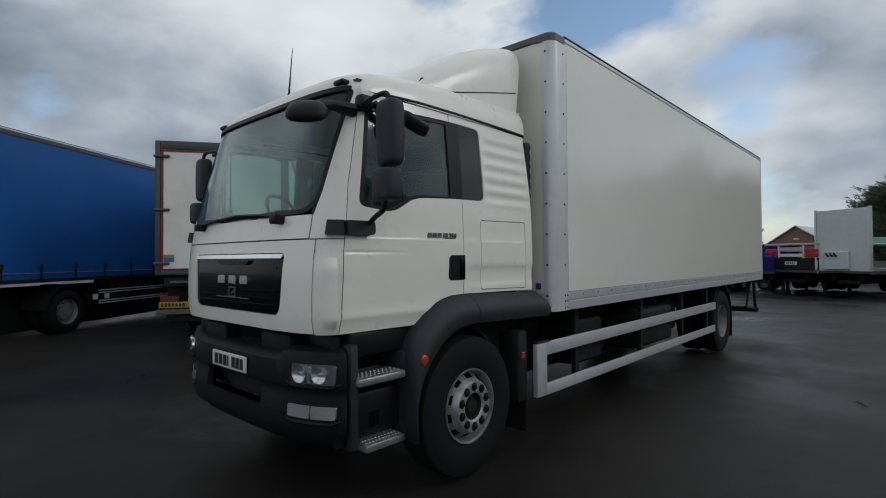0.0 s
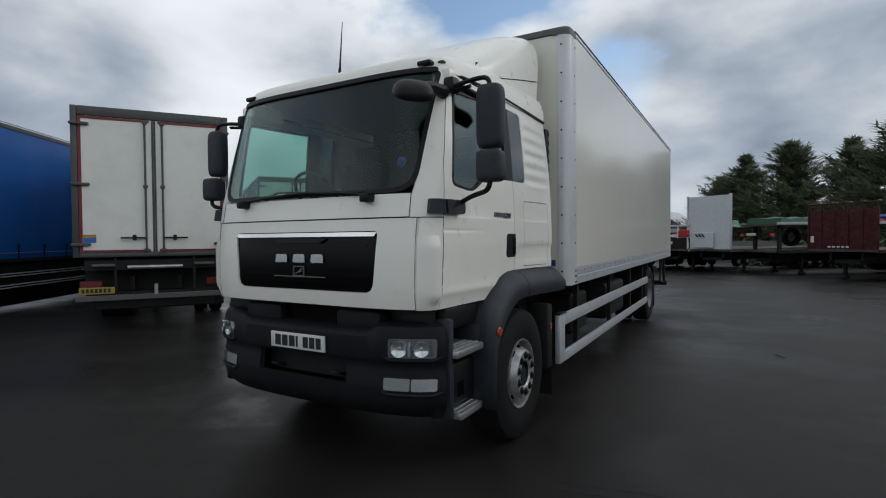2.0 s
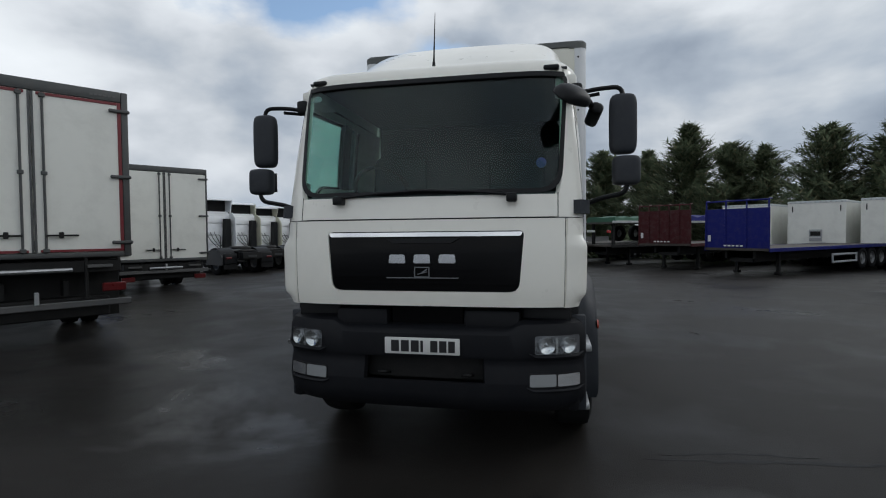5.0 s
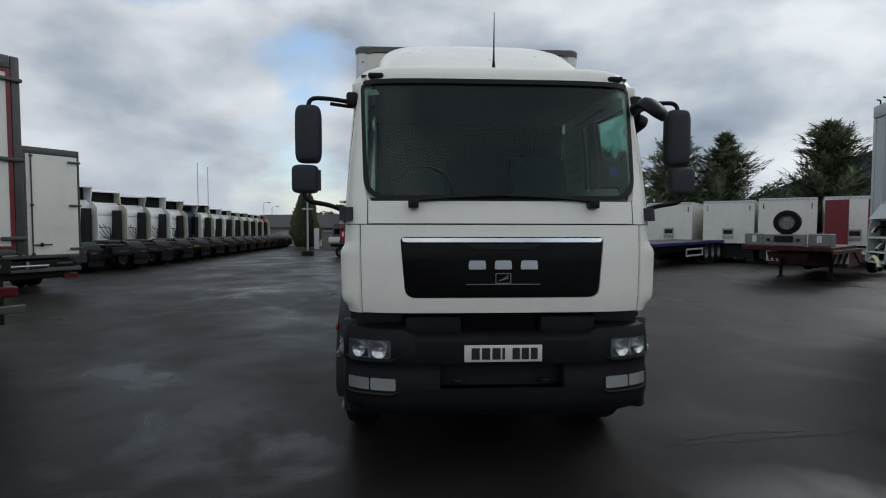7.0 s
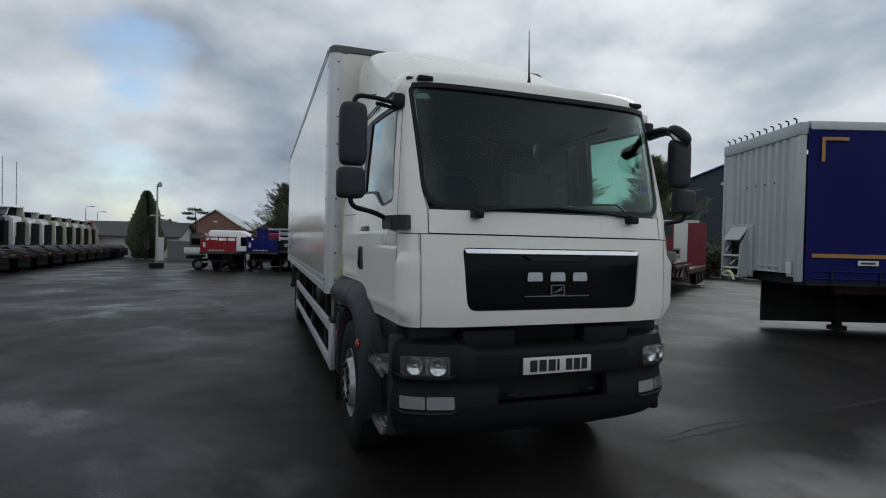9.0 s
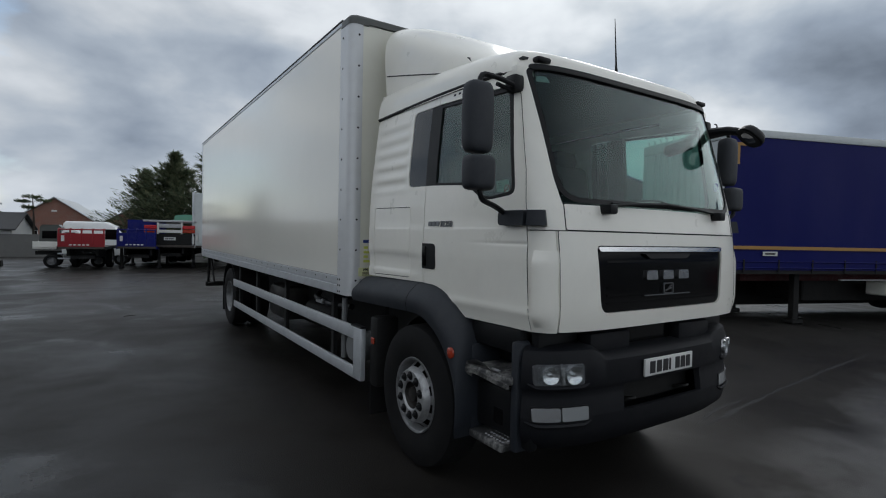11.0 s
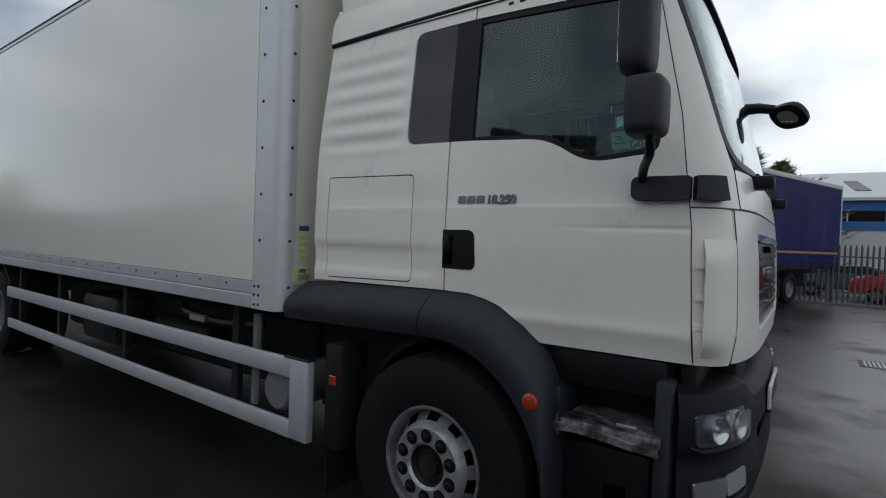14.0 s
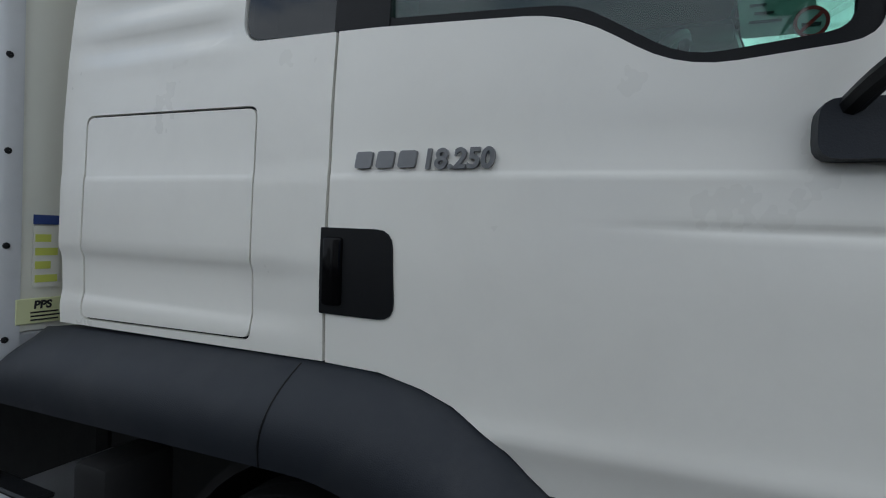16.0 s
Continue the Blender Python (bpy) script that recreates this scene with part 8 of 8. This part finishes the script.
def flat_pine(x, y, h):
    """A small pine with a bare trunk and flat layers of foliage."""
    rnd = random.Random(31)
    t = thing("pine_tree", "small dark pine with flat layered crown", "tree", Matrix.Translation((x, y, gz(x, y))))
    part("trunk", tube([(0, 0, 0), (0.1, 0, h * 0.5), (0.0, 0, h)], [0.13, 0.09, 0.03], 6), M_BARK, t)
    verts, faces = [], []
    for _ in range(900):
        cx, cz, cr = ((0.0, h, 0.75), (-0.7, h - 0.42, 0.65), (0.75, h - 0.30, 0.6), (-0.3, h - 0.95, 0.5))[rnd.randrange(4)]
        a, r = rnd.uniform(0, 6.28), cr * rnd.random() ** 0.5
        c = Vector((cx + r * math.cos(a), r * math.sin(a), cz + rnd.gauss(0, 0.07)))
        d = Vector((math.cos(a), math.sin(a), rnd.uniform(0, 0.8))).normalized() * rnd.uniform(0.10, 0.22)
        sd = d.cross(Vector((0.1, 0.2, 1))).normalized() * 0.05
        q = len(verts)
        verts.extend([c - d, c + sd, c + d, c - sd])
        faces.append((q, q + 1, q + 2, q + 3))
    me = bpy.data.meshes.new("crown")
    me.from_pydata([tuple(v) for v in verts], [], faces)
    me.materials.append(M_LEAF)
    o = new("crown", me)
    o.parent = t


flat_pine(-8.6, 56.5, 5.0)


def lamp_post(x, y, h, label, camera_head=False):
    t = thing("lamp_post", label, "lamp post", Matrix.Translation((x, y, gz(x, y))), "posts round the yard")
    part("pole", tube([(0, 0, 0), (0, 0, h * 0.45), (0, 0, h)], [0.075, 0.06, 0.045], 8), M_POLE, t)
    if camera_head:
        part("base_block", box(-0.35, 0.35, -0.35, 0.35, -0.1, 0.32, 0.04), M_DARK, t)
        part("cross_arm", box(-0.35, 0.35, -0.03, 0.03, h * 0.62, h * 0.62 + 0.08), M_POLE, t)
        part("security_camera", lathe([(0.001, 0.18), (0.10, 0.12), (0.13, 0.0), (0.09, -0.12), (0.001, -0.16)], 12, "Z", (0.14, 0, h)), M_POLE, t)
    else:
        part("lamp_arm", tube(bend([(0, 0, h - 0.05), (0, 0, h + 0.25), (0.7, 0, h + 0.3)], 0.2), 0.03, 6), M_POLE, t)
        part("lamp_head", box(0.55, 1.1, -0.1, 0.1, h + 0.24, h + 0.36, 0.03), M_POLE, t)


lamp_post(-7.75, 31.0, 4.9, "pale steel post with security camera and concrete base", True)
for x, y, h in ((-23, 78, 5.2), (-26, 84, 6.2), (-20, 92, 5.6), (-17, 88, 4.6)):
    lamp_post(x, y, h, "tall grey street lamp beyond the yard")
for x, y, h in ((-21.0, 46.0, 8.0), (-20.7, 47.6, 7.8)):
    t = thing("aerial_mast", "thin tall pale aerial mast", "mast", Matrix.Translation((x, y, gz(x, y))), "aerial masts")
    part("mast", tube([(0, 0, 0), (0, 0, h)], [0.05, 0.03], 6), M_POLE, t)


# ---- small vehicles by the houses ----
def car(label, x, y, ux, uy, paint, scale=1.0):
    t = put("car", label, "car", x, y, ux, uy)
    prof = [(-2.1, 0.35), (-2.15, 0.75), (-2.0, 0.98), (-1.25, 1.05), (-0.55, 1.42), (0.75, 1.46), (1.55, 1.08), (2.1, 1.0), (2.2, 0.6), (2.1, 0.35)]
    def w(z):
        return 0.84 if z < 1.1 else 0.84 - (z - 1.1) * 0.55
    body = loft([[Vector((s * w(z), yy, z)) for yy, z in prof] for s in (-1, 1)])
    bmesh.ops.bevel(body, geom=[e for e in body.edges if abs(e.verts[0].co.x - e.verts[1].co.x) < 0.5], offset=0.07, segments=3, profile=0.5, affect="EDGES")
    b = part("body", body, paint, t)
    for s in (-1, 1):
        part("side_window", loft([[Vector((s * (w(z) + o), yy, z)) for yy, z in ((-1.05, 1.10), (-0.5, 1.36), (0.62, 1.39), (1.25, 1.10))] for o in (-0.02, 0.012)]), M_GLOSSBLACK, b)
        for wy in (-1.3, 1.35):
            far_wheel(t, s, s * 0.76, wy, 0.31, 0.2)
        part("headlamp", box(*sorted((s * 0.45, s * 0.78)), -2.14, -2.05, 0.72, 0.86, 0.02), M_LAMPSILVER, b)
        part("tail_light", box(*sorted((s * 0.5, s * 0.78)), 2.1, 2.19, 0.78, 0.95, 0.02), M_RED, b)
    part("windscreen", loft([[Vector((x2, yy, z)) for x2, yy, z in ((-0.72, -1.26, 1.07), (0.72, -1.26, 1.07), (0.62, -0.62, 1.40), (-0.62, -0.62, 1.40))], [Vector((x2, yy - 0.03, z + 0.02)) for x2, yy, z in ((-0.72, -1.26, 1.07), (0.72, -1.26, 1.07), (0.62, -0.62, 1.40), (-0.62, -0.62, 1.40))]]), M_GLOSSBLACK, b)
    return t


M_OLIVE = mat("dark_olive_paint", (0.035, 0.042, 0.035), 0.35, coat=0.3, var=0.08)
M_CARSILVER = mat("silver_car_paint", (0.45, 0.46, 0.47), 0.3, metal=0.5, coat=0.4, var=0.03)
M_CARGREEN = mat("dark_green_car_paint", (0.03, 0.06, 0.06), 0.3, coat=0.5, var=0.05)
M_CARRED = mat("red_car_paint", (0.42, 0.02, 0.025), 0.28, coat=0.5, var=0.04)


def covered_pickup(label, x, y, ux, uy):
    """A low white pickup with a dark canopy on its bed and guard rails along the chassis."""
    t = put("pickup_truck", label, "truck", x, y, ux, uy)
    part("bed", box(-0.80, 0.80, 0, 1.10, 0.92, 1.0, 0.01), M_OLDWHITE, t)
    part("cab", loft([[Vector((sx, yy, z)) for yy, z in ((1.12, 0.70), (1.12, 1.75), (1.20, 1.86), (1.62, 1.86), (1.80, 1.72), (1.86, 1.25), (1.86, 0.70))] for sx in (-0.80, 0.80)]), M_CABWHITE, t)
    cover = loft([[Vector((sx * (0.78 if z < 1.9 else 0.70), yy, z)) for yy, z in ((0.24, 1.02), (0.26, 1.95), (0.36, 2.08), (0.98, 2.08), (1.08, 1.98), (1.08, 1.02))] for sx in (-1, 1)])
    canopy = part("canopy", cover, M_OLIVE, t, "dark olive canopy")
    for s in (-1, 1):
        part("side_board", box(*sorted((s * 0.80, s * 0.83)), 0, 1.10, 0.98, 1.27, 0.01), M_OLDWHITE, t)
        part("canopy_window", box(*sorted((s * 0.772, s * 0.786)), 0.36, 0.92, 1.42, 1.78, 0.006), M_GLOSSBLACK, canopy)
        part("side_window", box(*sorted((s * 0.795, s * 0.808)), 1.24, 1.66, 1.34, 1.72, 0.006), M_GLOSSBLACK, t)
        part("chassis_rail", box(*sorted((s * 0.35, s * 0.42)), 0.05, 3.0, 0.62, 0.80), M_DARK, t)
        part("sill", box(*sorted((s * 0.74, s * 0.80)), 1.12, 3.25, 0.90, 1.02, 0.02), M_CABWHITE, t)
        for z in (0.42, 0.66):
            part("guard_rail", box(*sorted((s * 0.76, s * 0.79)), 0.95, 2.3, z, z + 0.07, 0.006), M_ALU, t)
        for wy in (0.72, 2.6):
            far_wheel(t, s, s * 0.68, wy, 0.33, 0.2)
    return t


covered_pickup("white pickup with dark olive canopy beside the white van", -6.0, 29.7, 0.995, -0.04)
flatbed("flatbed trailer with a bright red stake headboard", -4.04, 25.8, 0.15, 0.985, 3.2, 1.06, M_DARK, M_BRIGHTRED, 1.75, 1.86, 5, 1.66, (2.6,), 0)
flatbed("flatbed trailer with a tall navy headboard", -1.35, 28.6, 0.2, 0.98, 6.0, 1.10, M_TRAILBLUE, M_TRAILBLUE, 1.75, 2.4, 0, 2.42, (4.2, 5.2), 1.0)
def van(label, x, y, ux, uy, paint, k, h):
    """A small van, k times the usual length and h times the height."""
    t = put("panel_van", label, "van", x, y, ux, uy)
    prof = ((-2.6, 0.5), (-2.6, 2.2), (-2.4, 2.35), (0.5, 2.35), (1.3, 2.1), (2.3, 1.35), (2.7, 1.2), (2.75, 0.5))
    bm = loft([[Vector((sx, yy * k, z * h)) for yy, z in prof] for sx in (-0.92, 0.92)])
    bmesh.ops.bevel(bm, geom=[e for e in bm.edges if abs(e.verts[0].co.x - e.verts[1].co.x) < 0.01], offset=0.1, segments=3, profile=0.5, affect="EDGES")
    b = part("body", bm, paint, t)
    sc = [(0.66 * sx, yy * k, z * h) for sx, yy, z in ((-1, 1.38, 2.06), (1, 1.38, 2.06), (1.15, 2.22, 1.43), (-1.15, 2.22, 1.43))]
    part("windscreen", loft([[Vector(p) for p in sc], [Vector(p) + Vector((0, 0.02, 0.02)) for p in sc]]), M_GLOSSBLACK, b)
    for s in (-1, 1):
        part("side_window", box(*sorted((s * 0.915, s * 0.93)), 0.5 * k, 1.55 * k, 1.4 * h, 1.95 * h, 0.004), M_GLOSSBLACK, b)
        for wy in (-1.6, 1.7):
            far_wheel(t, s, s * 0.80, wy * k, 0.33, 0.2)


van("white panel van behind the red headboard", -3.35, 31.9, 0.99, -0.12, M_CABWHITE, 0.60, 0.99)
for i in range(7):
    car("parked car at the end of the tractor row", -16.5 - 0.6 * i, 57.0 + 3.1 * i, -0.95, 0.3, (M_CARRED, M_CARSILVER, M_CARGREEN, M_CARSILVER)[i % 4])

# ---- far sheds, fence and what stands behind it ----
gable_house("dark_shed", "large dark blue clad industrial shed", 43.0, 37.5, -50, 27, 30, 5.5, 11.0, M_SHED, M_SHEDBLUE)


def warehouse():
    t = thing("warehouse", "long pale warehouse with blue band and rooflights", "building", Matrix.Translation((41.0, -12.0, -0.55)) @ Matrix.Rotation(radians(4), 4, "Z"))
    y0, y1 = -42, 26
    part("wall", box(0, 0.3, y0, y1, -1, 3.75, 0.01), M_WALLPALE, t)
    part("blue_band_lower", box(-0.06, 0.3, y0, y1, 3.752, 4.35, 0.01), M_BLUEBAND, t)
    part("blue_band_upper", box(-0.06, 0.3, y0, y1, 5.05, 5.75, 0.01), M_BLUEBAND, t)
    part("window_strip", box(0.02, 0.3, y0, y1, 4.352, 5.048), M_GLOSSBLACK, t)
    for i in range(34):
        part("mullion", box(-0.03, 0.02, y0 + i * 2, y0 + i * 2 + 0.08, 4.352, 5.048), M_PALEGREY, t)
    sl = [Vector((-0.5, 0, 5.72)), Vector((18, 0, 9.6)), Vector((18, 0, 9.8)), Vector((-0.5, 0, 5.9))]
    rf = part("roof", loft([[v + Vector((0, y0, 0)) for v in sl], [v + Vector((0, y1, 0)) for v in sl]]), M_ROOFPALE, t)
    for i in range(14):
        yy = y0 + 2.4 + i * 4.8
        q = [Vector((3.0, yy, 6.64)), Vector((10.0, yy, 8.11)), Vector((10.0, yy + 0.9, 8.11)), Vector((3.0, yy + 0.9, 6.64))]
        part("rooflight", loft([q, [p + Vector((0, 0, 0.05)) for p in q]]), M_FRAMEGREY, rf)


warehouse()


def palisade(x, y0, y1, h):
    t = thing("palisade_fence", "grey steel palisade fence along the yard's edge", "fence", Matrix.Translation((x, 0, gz(x, 0))))
    n = int((y1 - y0) / 0.155)
    pale = None
    for i in range(n):
        y = y0 + i * 0.155
        if pale is None:
            rings = []
            for z, k in ((0.05, 1), (h - 0.14, 1), (h, 0.35)):
                rings.append([Vector((px, py * k, z)) for px, py in ((0.0, -0.035), (-0.018, -0.012), (-0.018, 0.012), (0.0, 0.035), (0.006, 0.0))])
            pale = part("pale", loft(rings), M_FENCE, t)
            pale.location = (-0.03, y, 0)
        else:
            o = new("pale", pale.data)
            o.parent = t
            o.location = (-0.03, y, 0)
    for z in (0.45, h - 0.45):
        part("fence_rail", box(-0.02, 0.02, y0, y1, z, z + 0.05, 0.004), M_FENCE, t)
    for i in range(int((y1 - y0) / 2.75) + 1):
        part("fence_post", box(0.02, 0.10, y0 + i * 2.75, y0 + i * 2.75 + 0.09, -0.1, h - 0.1, 0.004), M_FENCE, t)
    kb = thing("fence_kerb", "low concrete strip under the fence", "kerb", Matrix.Translation((x, 0, gz(x, 0))), kind="structure")
    part("kerb", box(-0.15, 0.15, y0, y1, -0.2, 0.10, 0.01), M_CONCRETE, kb)


palisade(19.6, -20.0, 3.5, 2.15)
car("red hatchback parked behind the palisade fence", 23.0, -3.6, -0.15, -1.0, M_CARRED)
car("dark green car parked behind the red hatchback", 26.2, -1.6, -0.15, -1.0, M_CARGREEN)
car("red car parked further along the fence", 23.2, -9.0, -0.1, -1.0, M_CARRED)


def crane_lorry():
    t = put("crane_lorry", "lorry with red loading crane folded over its white cab", "lorry", 25.5, -5.3, -0.1, 1.0)
    part("crane_boom", box(-0.2, 0.2, -4.0, 1.0, 4.75, 5.15, 0.03), M_BRIGHTRED, t)
    part("boom_tip", box(-0.14, 0.14, 1.0, 1.6, 4.8, 5.08, 0.03), M_DARK, t)
    part("hook", tube(bend([(0, 1.4, 4.8), (0, 1.45, 4.45), (0.05, 1.35, 4.25)], 0.1), 0.04, 6), M_DARK, t)
    part("upper_boom", box(-0.15, 0.15, -4.0, 0.6, 8.4, 8.75, 0.03), M_TRAILBLUE, t)
    part("crane_column", box(-0.25, 0.25, -3.9, -3.4, 1.0, 8.8, 0.04), M_BRIGHTRED, t)
    part("cab", box(-1.2, 1.2, -2.6, -0.6, 0.6, 2.9, 0.12, 3), M_CABWHITE, t)
    part("chassis", box(-0.5, 0.5, -8.5, -0.8, 0.6, 1.0, 0.02), M_DARK, t)
    part("deck", box(-1.2, 1.2, -8.5, -4.2, 1.0, 1.15, 0.02), M_TRAILBLUE, t)
    for s in (-1, 1):
        for wy in (-1.5, -6.8):
            far_wheel(t, s, s * 1.05, wy)


crane_lorry()


# ---- drain and litter on the asphalt ----
def drain(x, y):
    t = thing("drain_grate", "small iron drain grate set in the asphalt", "drain", Matrix.Translation((x, y, gz(x, y))))
    part("frame", box(-0.30, 0.30, -0.26, 0.26, -0.05, 0.006, 0.004), M_HUB, t)
    for i in range(8):
        part("grate_bar", box(-0.24, 0.24, -0.21 + i * 0.055, -0.185 + i * 0.055, 0.006, 0.012), M_STEEL, t)


drain(6.9, -1.05)


def tar_line(label, pts, wid, seed):
    """A narrow sealed crack lying on the asphalt, uneven in width."""
    rnd = random.Random(seed)
    line = []
    for (x0, y0), (x1, y1) in zip(pts, pts[1:]):
        n = max(2, int(math.hypot(x1 - x0, y1 - y0) / 0.08))
        line += [(x0 + (x1 - x0) * i / n + rnd.gauss(0, 0.008), y0 + (y1 - y0) * i / n + rnd.gauss(0, 0.008)) for i in range(n)]
    bm = bmesh.new()
    rows = []
    for i, (x, y) in enumerate(line):
        k = wid * rnd.uniform(0.4, 1.3) * min(1, i / 3, (len(line) - 1 - i) / 3)
        z = gz(x, y)
        rows.append([bm.verts.new((x, y - k, z + 0.001)), bm.verts.new((x, y, z + 0.003)), bm.verts.new((x, y + k, z + 0.001))])
    for a, b in zip(rows, rows[1:]):
        for j in (0, 1):
            bm.faces.new((a[j], b[j], b[j + 1], a[j + 1]))
    tagged(finish("tar_seam", bm, M_TAR), label, "road seam", "tar seams", kind="structure")


tar_line("dark tar-sealed crack across the wet asphalt", [(1.5, 0.64), (3.2, 0.83), (5.2, 0.98), (7.5, 1.1)], 0.028, 2)
tar_line("dark tar-sealed crack across the wet asphalt", [(1.66, 0.74), (2.2, 0.86), (2.9, 0.88)], 0.018, 5)


def twig(x, y, turn, label):
    t = thing("twig", label, "twig", Matrix.Translation((x, y, gz(x, y))) @ Matrix.Rotation(turn, 4, "Z"), "fallen twigs")
    part("stem", tube([(-0.11, 0, 0.006), (0.0, 0.02, 0.012), (0.12, 0.0, 0.007)], [0.006, 0.006, 0.003], 5), M_BARK, t)
    part("side_shoot", tube([(0.0, 0.02, 0.012), (0.05, 0.07, 0.01)], [0.004, 0.002], 5), M_BARK, t)


twig(-2.73, 10.1, 0.4, "small dry twig lying on the asphalt")
twig(3.23, 5.77, 2.0, "small dry twig lying on the asphalt")
